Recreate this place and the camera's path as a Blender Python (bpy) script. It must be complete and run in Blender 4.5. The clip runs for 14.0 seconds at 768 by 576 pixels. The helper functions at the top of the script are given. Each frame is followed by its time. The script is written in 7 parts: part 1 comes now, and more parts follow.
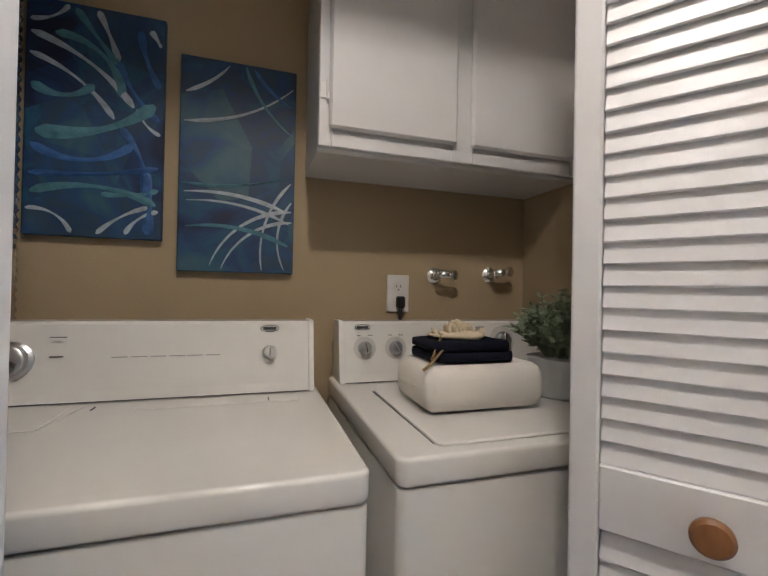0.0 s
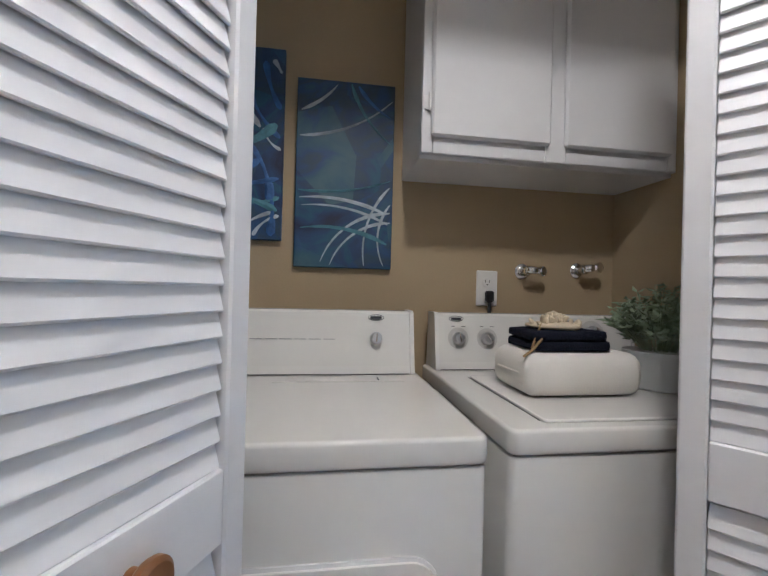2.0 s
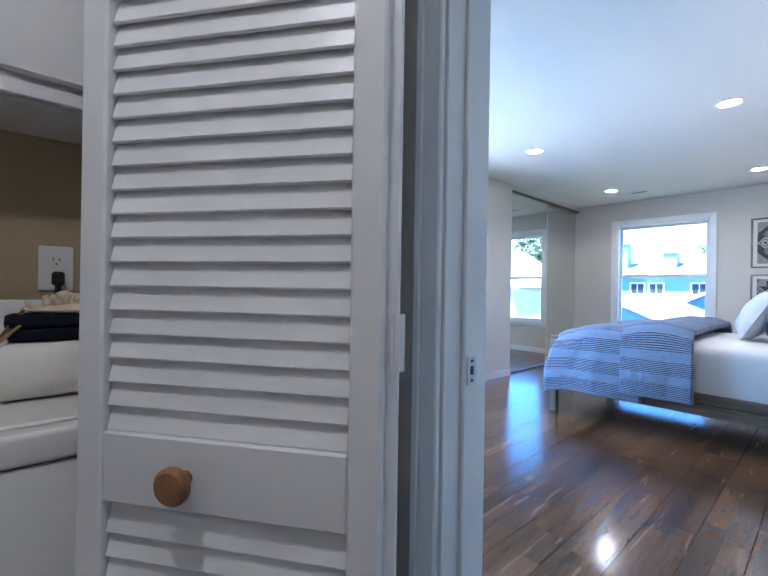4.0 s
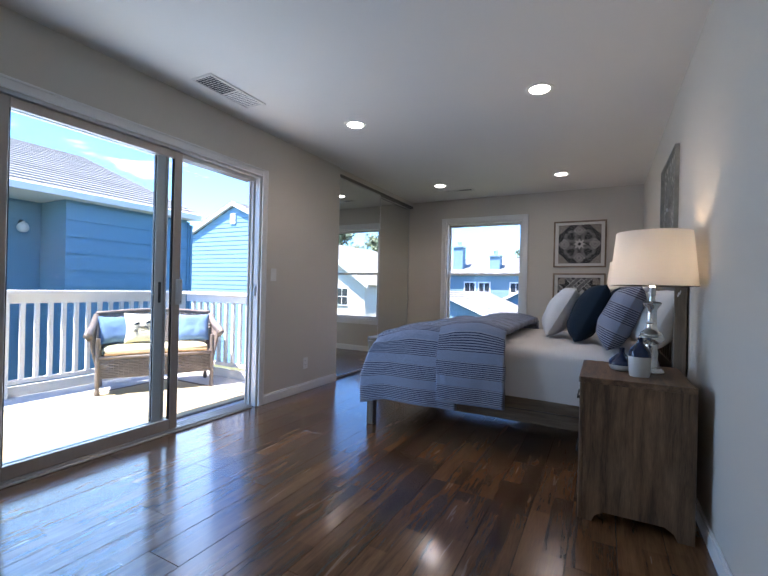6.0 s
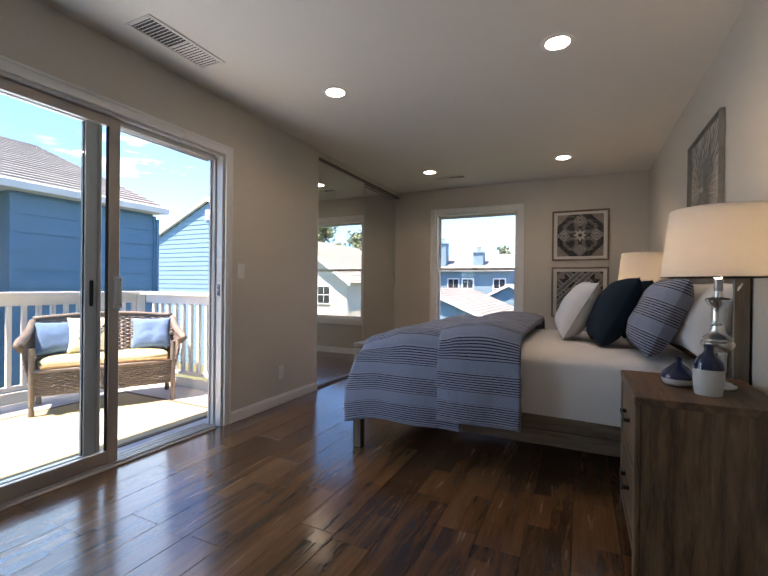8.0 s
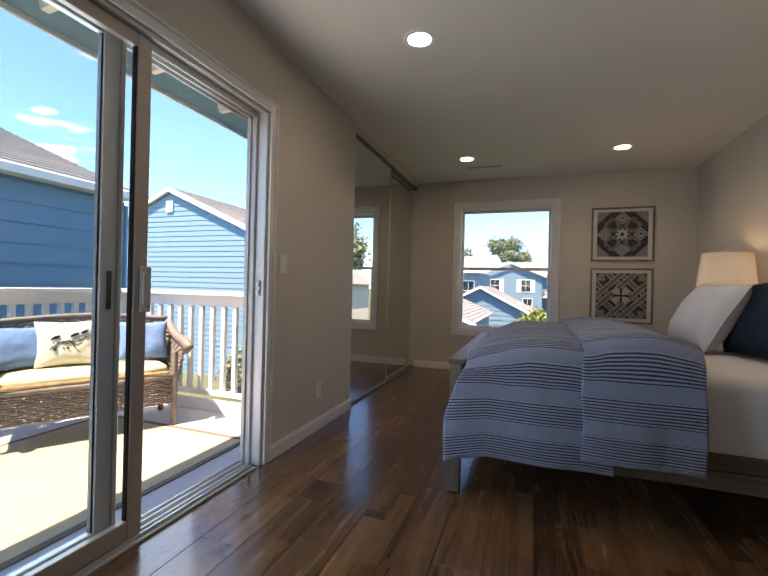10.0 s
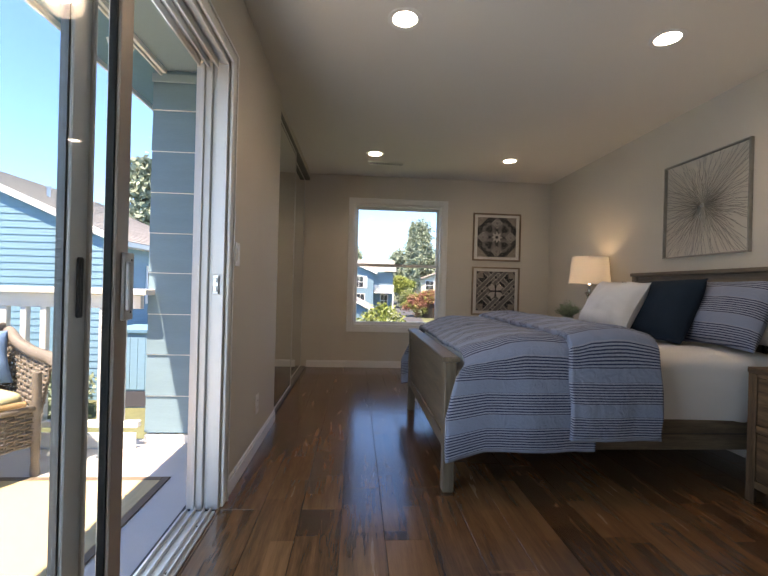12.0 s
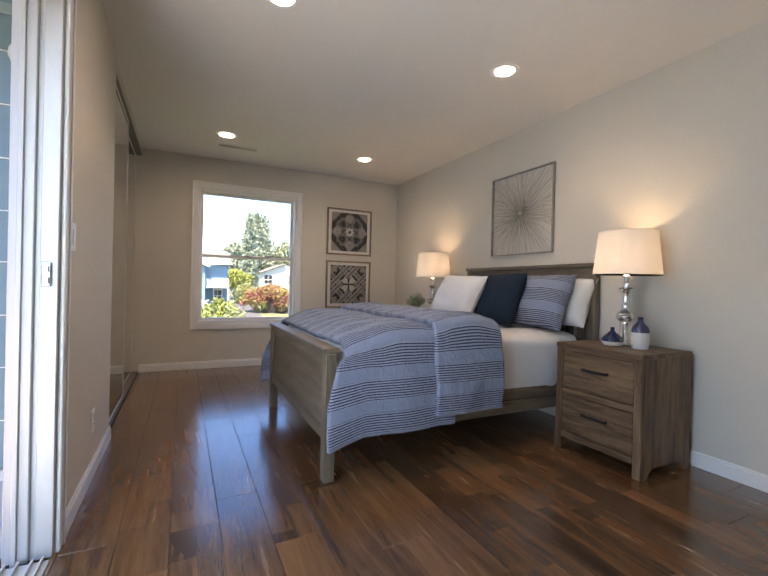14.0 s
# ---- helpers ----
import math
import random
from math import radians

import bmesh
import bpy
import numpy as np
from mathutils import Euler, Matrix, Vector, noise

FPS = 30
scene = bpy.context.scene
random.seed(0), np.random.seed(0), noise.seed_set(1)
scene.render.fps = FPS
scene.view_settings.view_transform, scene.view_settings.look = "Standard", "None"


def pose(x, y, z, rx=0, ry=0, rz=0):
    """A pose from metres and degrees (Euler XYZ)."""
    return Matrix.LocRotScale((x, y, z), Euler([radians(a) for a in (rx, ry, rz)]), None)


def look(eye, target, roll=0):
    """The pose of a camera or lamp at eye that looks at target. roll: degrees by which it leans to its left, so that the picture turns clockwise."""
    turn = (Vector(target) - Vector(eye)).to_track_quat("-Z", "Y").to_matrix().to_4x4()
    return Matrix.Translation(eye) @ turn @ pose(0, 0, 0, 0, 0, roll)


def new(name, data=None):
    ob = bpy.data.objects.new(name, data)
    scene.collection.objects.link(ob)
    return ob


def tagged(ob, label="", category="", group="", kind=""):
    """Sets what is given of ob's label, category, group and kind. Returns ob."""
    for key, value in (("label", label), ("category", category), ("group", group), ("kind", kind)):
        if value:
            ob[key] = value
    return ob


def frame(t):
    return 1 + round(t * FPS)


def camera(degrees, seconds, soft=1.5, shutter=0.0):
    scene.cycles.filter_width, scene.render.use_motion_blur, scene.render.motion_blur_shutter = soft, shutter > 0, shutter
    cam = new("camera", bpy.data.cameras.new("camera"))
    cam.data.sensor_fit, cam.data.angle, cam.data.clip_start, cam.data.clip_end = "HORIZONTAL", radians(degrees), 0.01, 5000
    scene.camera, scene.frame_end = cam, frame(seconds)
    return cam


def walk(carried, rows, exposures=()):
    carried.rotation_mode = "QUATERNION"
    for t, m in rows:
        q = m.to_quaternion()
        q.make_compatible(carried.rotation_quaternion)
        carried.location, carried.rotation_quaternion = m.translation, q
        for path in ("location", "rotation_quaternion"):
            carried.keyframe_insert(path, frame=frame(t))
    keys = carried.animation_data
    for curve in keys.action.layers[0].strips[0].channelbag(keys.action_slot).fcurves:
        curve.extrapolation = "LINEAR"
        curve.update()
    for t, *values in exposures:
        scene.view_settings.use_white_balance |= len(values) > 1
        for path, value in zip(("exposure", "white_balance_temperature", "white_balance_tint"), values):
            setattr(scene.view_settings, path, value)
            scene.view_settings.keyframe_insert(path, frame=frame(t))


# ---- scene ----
cam = camera(86.2, 14.0)
PATH = [
    (0, (0.133, 0.093, 1.128), (0.74, 1.999, 1.148), 1.1),
    (0.5, (0.12, 0.088, 1.125), (0.299, 2.08, 1.141), 1.3),
    (1, (0.114, 0.084, 1.118), (0.166, 2.083, 1.144), 1.5),
    (1.5, (0.062, 0.056, 1.12), (0.139, 2.054, 1.129), 1.6),
    (2, (0.022, 0.018, 1.113), (0.33, 1.994, 1.118), 1.5),
    (2.5, (0.044, -0.012, 1.115), (0.747, 1.86, 1.117), 1.2),
    (3, (0.119, -0.035, 1.117), (1.1, 1.707, 1.12), 1.3),
    (3.5, (0.276, -0.062, 1.101), (1.443, 1.562, 1.101), 1.1),
    (4, (0.476, -0.068, 1.087), (1.82, 1.412, 1.087), 0.9),
    (4.2, (0.566, -0.047, 1.083), (1.996, 1.352, 1.083), 1.0),
    (6.3, (1.393, 0.063, 1.068), (3.165, 0.991, 1.066), 1.3),
    (6.5, (1.437, 0.076, 1.071), (3.21, 1.002, 1.066), 1.3),
    (7, (1.53, 0.101, 1.064), (3.306, 1.022, 1.059), 1.3),
    (9.3, (1.957, 0.91, 1.061), (3.81, 1.663, 1.047), 1.1),
    (9.5, (1.969, 1.02, 1.047), (3.828, 1.758, 1.035), 1.5),
    (10, (2.002, 1.289, 1.039), (3.884, 1.966, 1.038), 1.4),
    (10.5, (2.047, 1.536, 1.037), (3.953, 2.143, 1.033), 1.4),
    (11, (2.045, 1.78, 1.045), (3.982, 2.279, 1.041), 1.5),
    (11.5, (2.052, 1.973, 1.037), (4.038, 2.204, 1.031), 1.6),
    (12, (2.079, 2.13, 1.024), (4.074, 1.998, 1.022), 1.5),
    (12.5, (2.027, 2.233, 1.045), (3.983, 1.817, 1.044), 1.5),
    (13, (1.988, 2.287, 1.039), (3.876, 1.63, 1.039), 1.4),
    (13.5, (2.015, 2.308, 1.032), (3.852, 1.518, 1.027), 1.4),
    (14, (2.14, 2.328, 1.006), (3.937, 1.448, 0.996), 1.4),
]
EXPOSURES = [(0.0, 4.0, 6150, 16), (0.6, 4.2, 5850, 16), (1.5, 4.2, 5650, 15), (2.5, 4.05, 5450, 14), (3.0, 3.92, 5350, 14), (3.5, 3.65, 5250, 14), (4.2, 3.3, 5200, 14),
             (6.3, 2.0, 6750, 22), (9.3, 1.75, 8500, 24), (11.0, 1.5, 8200, 21), (12.5, 2.1, 8800, 23), (14.0, 2.5, 8350, 24)]
walk(cam, [(t, look(eye, target, roll)) for t, eye, target, roll in PATH], EXPOSURES)

# ---- world, sun ----
SUN_WAY = Vector((0.40, -0.21, -1.0)).normalized()
world = bpy.data.worlds.new("sky")
scene.world = world
world.use_nodes = True
wn, wl = world.node_tree.nodes, world.node_tree.links
wn.clear()
sky = wn.new("ShaderNodeTexSky")
sky.sky_type = "NISHITA"
sky.sun_disc = False
sky.sun_elevation = math.asin(-SUN_WAY.z)
sky.sun_rotation = math.atan2(-SUN_WAY.x, -SUN_WAY.y)
sky.dust_density = 0.1
sky.ozone_density = 4.0
wtc = wn.new("ShaderNodeTexCoord")
wmap = wn.new("ShaderNodeMapping")
wmap.inputs["Scale"].default_value = (2.2, 2.2, 9.0)
wnoise = wn.new("ShaderNodeTexNoise")
wnoise.inputs["Scale"].default_value = 1.3
wnoise.inputs["Detail"].default_value = 7
wnoise.inputs["Roughness"].default_value = 0.6
wramp = wn.new("ShaderNodeValToRGB")
wramp.color_ramp.elements[0].position, wramp.color_ramp.elements[0].color = 0.61, (0, 0, 0, 1)
wramp.color_ramp.elements[1].position, wramp.color_ramp.elements[1].color = 0.80, (1, 1, 1, 1)
wmix = wn.new("ShaderNodeMixRGB")
wmix.inputs[2].default_value = (9.5, 9.8, 10.2, 1)
wbg = wn.new("ShaderNodeBackground")
wbg.inputs["Strength"].default_value = 0.15
wout = wn.new("ShaderNodeOutputWorld")
wl.new(wtc.outputs["Generated"], wmap.inputs["Vector"])
wl.new(wmap.outputs[0], wnoise.inputs["Vector"])
wl.new(wnoise.outputs[0], wramp.inputs[0])
wl.new(wramp.outputs[0], wmix.inputs[0])
wtint = wn.new("ShaderNodeMixRGB")
wtint.blend_type = "MULTIPLY"
wtint.inputs[0].default_value = 1.0
wtint.inputs[2].default_value = (0.54, 0.85, 1.16, 1)
wl.new(sky.outputs[0], wtint.inputs[1])
wl.new(wtint.outputs[0], wmix.inputs[1])
wl.new(wmix.outputs[0], wbg.inputs[0])
wl.new(wbg.outputs[0], wout.inputs[0])


def lamp(name, kind, energy, colour, m, **settings):
    data = bpy.data.lights.new(name, kind)
    data.energy, data.color = energy, colour
    if "size" in settings:
        data.size = settings["size"]
    if "size_y" in settings:
        data.shape, data.size_y = "RECTANGLE", settings["size_y"]
    if "radius" in settings:
        data.shadow_soft_size = settings["radius"]
    if "spot" in settings:
        data.spot_size, data.spot_blend = settings["spot"], 0.8
    if "angle" in settings:
        data.angle = settings["angle"]
    ob = new(name, data)
    ob.matrix_world = m
    return ob


lamp("sun", "SUN", 5.0, (1.0, 0.95, 0.88), look((0, 0, 20), Vector((0, 0, 20)) + SUN_WAY), angle=radians(0.53))
# area lamp added in the open sliding door to boost the sky's own light
lamp("sliding_door_fill", "AREA", 9.2, (0.44, 0.71, 1.0), look((2.93, 2.895, 1.02), (2.93, 0.0, 0.92)), size=1.5, size_y=1.95)

# ---- materials ----


def material(name, base, rough=0.6, metal=0.0, vary=0.08, scale=4.0, bump=0.0, fine=60.0, spec=0.5, stretch=(1, 1, 1), per_object=0.0, rough_vary=0.05, stain=0.0, coat=0.0):
    """Principled colour varied at two scales, with fine relief."""
    m = bpy.data.materials.new(name)
    m.use_nodes = True
    n, l = m.node_tree.nodes, m.node_tree.links
    b = n["Principled BSDF"]
    b.inputs["Roughness"].default_value, b.inputs["Metallic"].default_value = rough, metal
    b.inputs["Specular IOR Level"].default_value = spec
    b.inputs["Coat Weight"].default_value = coat
    tc = n.new("ShaderNodeTexCoord")
    mp = n.new("ShaderNodeMapping")
    mp.inputs["Scale"].default_value = stretch
    l.new(tc.outputs["Object"], mp.inputs["Vector"])
    big, small = n.new("ShaderNodeTexNoise"), n.new("ShaderNodeTexNoise")
    big.inputs["Scale"].default_value, small.inputs["Scale"].default_value = scale, fine
    big.inputs["Detail"].default_value = small.inputs["Detail"].default_value = 5
    l.new(mp.outputs[0], big.inputs["Vector"])
    l.new(mp.outputs[0], small.inputs["Vector"])
    add = n.new("ShaderNodeMath")
    add.operation = "MULTIPLY_ADD"
    l.new(small.outputs[0], add.inputs[0])
    add.inputs[1].default_value = 0.5
    l.new(big.outputs[0], add.inputs[2])
    rng = n.new("ShaderNodeMapRange")
    rng.inputs["From Min"].default_value, rng.inputs["From Max"].default_value = 0.45, 1.05
    rng.inputs["To Min"].default_value, rng.inputs["To Max"].default_value = 1 - vary, 1 + vary
    l.new(add.outputs[0], rng.inputs["Value"])
    value = rng.outputs[0]
    if per_object:
        oi = n.new("ShaderNodeObjectInfo")
        r2 = n.new("ShaderNodeMapRange")
        r2.inputs["To Min"].default_value, r2.inputs["To Max"].default_value = 1 - per_object, 1 + per_object
        l.new(oi.outputs["Random"], r2.inputs["Value"])
        mu = n.new("ShaderNodeMath")
        mu.operation = "MULTIPLY"
        l.new(value, mu.inputs[0])
        l.new(r2.outputs[0], mu.inputs[1])
        value = mu.outputs[0]
    mul = n.new("ShaderNodeVectorMath")
    mul.operation = "SCALE"
    mul.inputs[0].default_value = base
    l.new(value, mul.inputs["Scale"])
    l.new(mul.outputs[0], b.inputs["Base Color"])
    rr = n.new("ShaderNodeMapRange")
    rr.inputs["To Min"].default_value, rr.inputs["To Max"].default_value = max(rough - rough_vary, 0), min(rough + rough_vary, 1)
    l.new(big.outputs[0], rr.inputs["Value"])
    l.new(rr.outputs[0], b.inputs["Roughness"])
    if bump:
        bp = n.new("ShaderNodeBump")
        bp.inputs["Strength"].default_value, bp.inputs["Distance"].default_value = 0.5, bump
        l.new(small.outputs[0], bp.inputs["Height"])
        l.new(bp.outputs[0], b.inputs["Normal"])
    return m


def wood(name, dark, light, rough=0.4, along=(1, 14, 14), per_object=0.25, bump=0.0006, knots=0.35, scale=2.2, coat=0.0, strip=0.0, spread=1.0):
    """Streaked timber whose grain runs along the axis with the small factor."""
    m = bpy.data.materials.new(name)
    m.use_nodes = True
    n, l = m.node_tree.nodes, m.node_tree.links
    b = n["Principled BSDF"]
    b.inputs["Coat Weight"].default_value = coat
    tc, oi = n.new("ShaderNodeTexCoord"), n.new("ShaderNodeObjectInfo")
    off = n.new("ShaderNodeVectorMath")
    off.operation = "SCALE"
    off.inputs[0].default_value = (37, 19, 53)
    l.new(oi.outputs["Random"], off.inputs["Scale"])
    ad = n.new("ShaderNodeVectorMath")
    ad.operation = "ADD"
    l.new(tc.outputs["Object"], ad.inputs[0])
    l.new(off.outputs[0], ad.inputs[1])
    mp = n.new("ShaderNodeMapping")
    mp.inputs["Scale"].default_value = along
    l.new(ad.outputs[0], mp.inputs["Vector"])
    g1, g2, g3 = (n.new("ShaderNodeTexNoise") for _ in range(3))
    for g, sc, de, di in ((g1, scale, 6, 0.7), (g2, scale * 7, 5, 0.3), (g3, scale * 0.35, 3, 0.4)):
        g.inputs["Scale"].default_value, g.inputs["Detail"].default_value, g.inputs["Distortion"].default_value = sc, de, di
        l.new(mp.outputs[0], g.inputs["Vector"])
    s1 = n.new("ShaderNodeMath")
    s1.operation = "MULTIPLY_ADD"
    l.new(g2.outputs[0], s1.inputs[0])
    s1.inputs[1].default_value = 0.45
    l.new(g1.outputs[0], s1.inputs[2])
    s2 = n.new("ShaderNodeMath")
    s2.operation = "MULTIPLY_ADD"
    l.new(g3.outputs[0], s2.inputs[0])
    s2.inputs[1].default_value = knots
    l.new(s1.outputs[0], s2.inputs[2])
    rp = n.new("ShaderNodeMapRange")
    mid_v, half_v = 0.81 + knots * 0.45, (0.19 + knots * 0.15) * spread
    rp.inputs["From Min"].default_value, rp.inputs["From Max"].default_value = mid_v - half_v, mid_v + half_v
    l.new(s2.outputs[0], rp.inputs["Value"])
    r2 = n.new("ShaderNodeMapRange")
    r2.inputs["To Min"].default_value, r2.inputs["To Max"].default_value = -per_object, per_object
    l.new(oi.outputs["Random"], r2.inputs["Value"])
    s3 = n.new("ShaderNodeMath")
    s3.use_clamp = True
    l.new(rp.outputs[0], s3.inputs[0])
    shift = r2.outputs[0]
    if strip:
        # narrower staves within each board, each with a tone of its own
        sp, fy, fx, cb, wh = (n.new(k) for k in ("ShaderNodeSeparateXYZ", "ShaderNodeMath", "ShaderNodeMath", "ShaderNodeCombineXYZ", "ShaderNodeTexWhiteNoise"))
        dv, dx_, fx2 = (n.new("ShaderNodeMath") for _ in range(3))
        l.new(tc.outputs["Object"], sp.inputs[0])
        dv.operation, fy.operation, dx_.operation, fx.operation, fx2.operation = "DIVIDE", "FLOOR", "DIVIDE", "ADD", "FLOOR"
        l.new(sp.outputs[1], dv.inputs[0])
        dv.inputs[1].default_value = strip
        l.new(dv.outputs[0], fy.inputs[0])
        l.new(sp.outputs[0], dx_.inputs[0])
        dx_.inputs[1].default_value = 0.52
        mz = n.new("ShaderNodeMath")
        mz.operation = "MULTIPLY_ADD"
        l.new(fy.outputs[0], mz.inputs[0])
        mz.inputs[1].default_value = 0.37
        l.new(oi.outputs["Random"], mz.inputs[2])
        l.new(dx_.outputs[0], fx.inputs[0])
        l.new(mz.outputs[0], fx.inputs[1])
        l.new(fx.outputs[0], fx2.inputs[0])
        l.new(fx2.outputs[0], cb.inputs[0])
        l.new(fy.outputs[0], cb.inputs[1])
        l.new(oi.outputs["Random"], cb.inputs[2])
        wh.noise_dimensions = "3D"
        l.new(cb.outputs[0], wh.inputs["Vector"])
        r4, ad2 = n.new("ShaderNodeMapRange"), n.new("ShaderNodeMath")
        r4.inputs["To Min"].default_value, r4.inputs["To Max"].default_value = -0.16, 0.16
        l.new(wh.outputs["Value"], r4.inputs["Value"])
        l.new(r4.outputs[0], ad2.inputs[0])
        l.new(r2.outputs[0], ad2.inputs[1])
        shift = ad2.outputs[0]
    l.new(shift, s3.inputs[1])
    ramp = n.new("ShaderNodeValToRGB")
    ramp.color_ramp.elements[0].color, ramp.color_ramp.elements[1].color = (*dark, 1), (*light, 1)
    mid = ramp.color_ramp.elements.new(0.45)
    mid.color = (*[d * 0.55 + q * 0.45 for d, q in zip(dark, light)], 1)
    l.new(s3.outputs[0], ramp.inputs[0])
    l.new(ramp.outputs[0], b.inputs["Base Color"])
    rr = n.new("ShaderNodeMapRange")
    rr.inputs["To Min"].default_value, rr.inputs["To Max"].default_value = rough - 0.07, rough + 0.1
    l.new(g1.outputs[0], rr.inputs["Value"])
    l.new(rr.outputs[0], b.inputs["Roughness"])
    bp = n.new("ShaderNodeBump")
    bp.inputs["Strength"].default_value, bp.inputs["Distance"].default_value = 0.5, bump
    l.new(s1.outputs[0], bp.inputs["Height"])
    l.new(bp.outputs[0], b.inputs["Normal"])
    return m


def stripes(name):
    """Woven bands: fine navy lines in groups on pale cloth, between chambray bands, along the first coordinate of the cloth."""
    m = bpy.data.materials.new(name)
    m.use_nodes = True
    n, l = m.node_tree.nodes, m.node_tree.links
    b = n["Principled BSDF"]
    b.inputs["Roughness"].default_value = 0.9
    b.inputs["Specular IOR Level"].default_value = 0.2
    b.inputs["Sheen Weight"].default_value = 0.15
    uv = n.new("ShaderNodeUVMap")
    sep = n.new("ShaderNodeSeparateXYZ")
    l.new(uv.outputs[0], sep.inputs[0])

    def op(kind, a, v=None):
        k = n.new("ShaderNodeMath")
        k.operation = kind
        l.new(a, k.inputs[0])
        if v is not None:
            if hasattr(v, "links"):
                l.new(v, k.inputs[1])
            else:
                k.inputs[1].default_value = v
        return k.outputs[0]

    u = sep.outputs[0]
    big = op("FRACT", op("DIVIDE", u, 0.168))
    fine = op("FRACT", op("DIVIDE", u, 0.0130))
    line = op("LESS_THAN", fine, 0.44)
    inside = op("GREATER_THAN", big, 0.385)
    dark = op("MULTIPLY", line, inside)
    blue = op("LESS_THAN", big, 0.37)
    noise_ = n.new("ShaderNodeTexNoise")
    noise_.inputs["Scale"].default_value = 420
    l.new(uv.outputs[0], noise_.inputs["Vector"])
    m1 = n.new("ShaderNodeMixRGB")
    m1.inputs[1].default_value, m1.inputs[2].default_value = (0.285, 0.305, 0.37, 1), (0.225, 0.262, 0.355, 1)
    l.new(blue, m1.inputs[0])
    m2 = n.new("ShaderNodeMixRGB")
    m2.inputs[2].default_value = (0.030, 0.040, 0.085, 1)
    l.new(dark, m2.inputs[0])
    l.new(m1.outputs[0], m2.inputs[1])
    r = n.new("ShaderNodeMapRange")
    r.inputs["To Min"].default_value, r.inputs["To Max"].default_value = 0.72, 1.28
    l.new(noise_.outputs[0], r.inputs["Value"])
    sc = n.new("ShaderNodeVectorMath")
    sc.operation = "SCALE"
    l.new(m2.outputs[0], sc.inputs[0])
    l.new(r.outputs[0], sc.inputs["Scale"])
    l.new(sc.outputs[0], b.inputs["Base Color"])
    bp = n.new("ShaderNodeBump")
    bp.inputs["Strength"].default_value, bp.inputs["Distance"].default_value = 0.4, 0.001
    l.new(noise_.outputs[0], bp.inputs["Height"])
    # crinkles of washed cotton
    crease = n.new("ShaderNodeTexNoise")
    crease.inputs["Scale"].default_value, crease.inputs["Detail"].default_value, crease.inputs["Distortion"].default_value = 17, 5, 1.5
    l.new(uv.outputs[0], crease.inputs["Vector"])
    bp2 = n.new("ShaderNodeBump")
    bp2.inputs["Strength"].default_value, bp2.inputs["Distance"].default_value = 0.8, 0.012
    l.new(crease.outputs[0], bp2.inputs["Height"])
    l.new(bp.outputs[0], bp2.inputs["Normal"])
    l.new(bp2.outputs[0], b.inputs["Normal"])
    return m


def glow(name, colour, strength):
    m = bpy.data.materials.new(name)
    m.use_nodes = True
    b = m.node_tree.nodes["Principled BSDF"]
    b.inputs["Base Color"].default_value = (0.8, 0.8, 0.8, 1)
    b.inputs["Emission Color"].default_value = (*colour, 1)
    b.inputs["Emission Strength"].default_value = strength
    return m


def clear(name, tint=(1, 1, 1), rough=0.0, gloss=0.022):
    """Thin pane: lets light straight through and mirrors a little."""
    m = bpy.data.materials.new(name)
    m.use_nodes = True
    n, l = m.node_tree.nodes, m.node_tree.links
    n.clear()
    out, mix, tr, gl, lw, pw = (n.new(k) for k in ("ShaderNodeOutputMaterial", "ShaderNodeMixShader", "ShaderNodeBsdfTransparent", "ShaderNodeBsdfGlossy", "ShaderNodeLayerWeight", "ShaderNodeMath"))
    tr.inputs[0].default_value = (*tint, 1)
    gl.inputs["Roughness"].default_value = rough
    lw.inputs[0].default_value = 0.5
    pw.operation = "MULTIPLY_ADD"
    sq = n.new("ShaderNodeMath")
    sq.operation = "POWER"
    sq.inputs[1].default_value = 4.0
    l.new(lw.outputs["Facing"], sq.inputs[0])
    l.new(sq.outputs[0], pw.inputs[0])
    pw.inputs[1].default_value, pw.inputs[2].default_value = gloss * 10, gloss
    l.new(pw.outputs[0], mix.inputs[0])
    l.new(tr.outputs[0], mix.inputs[1])
    l.new(gl.outputs[0], mix.inputs[2])
    l.new(mix.outputs[0], out.inputs[0])
    return m


WALL = material("beige_wall_paint", (0.60, 0.555, 0.485), 0.75, vary=0.025, scale=1.2, bump=0.0008, fine=140, spec=0.3)
TAN = material("tan_wall_paint", (0.42, 0.33, 0.205), 0.7, vary=0.03, scale=1.5, bump=0.0008, fine=140, spec=0.3)
CEIL = material("ceiling_paint", (0.76, 0.73, 0.69), 0.85, vary=0.02, scale=1.0, bump=0.001, fine=170, spec=0.2)
TRIM = material("white_trim_paint", (0.78, 0.77, 0.75), 0.4, vary=0.03, scale=3, bump=0.0002, fine=90)
LOUVRE = material("white_door_paint", (0.77, 0.77, 0.78), 0.38, vary=0.02, scale=2.5, bump=0.0002, fine=40, stretch=(1, 1, 9))
CABINET = material("white_cabinet_paint", (0.72, 0.72, 0.72), 0.38, vary=0.02, scale=2, bump=0.0002)
ENAMEL = material("white_enamel", (0.78, 0.77, 0.73), 0.16, vary=0.015, scale=2, rough_vary=0.03, coat=0.3)
PLASTIC = material("white_plastic", (0.76, 0.75, 0.72), 0.35, vary=0.015)
INK = material("grey_ink", (0.06, 0.06, 0.07), 0.6, vary=0.05)
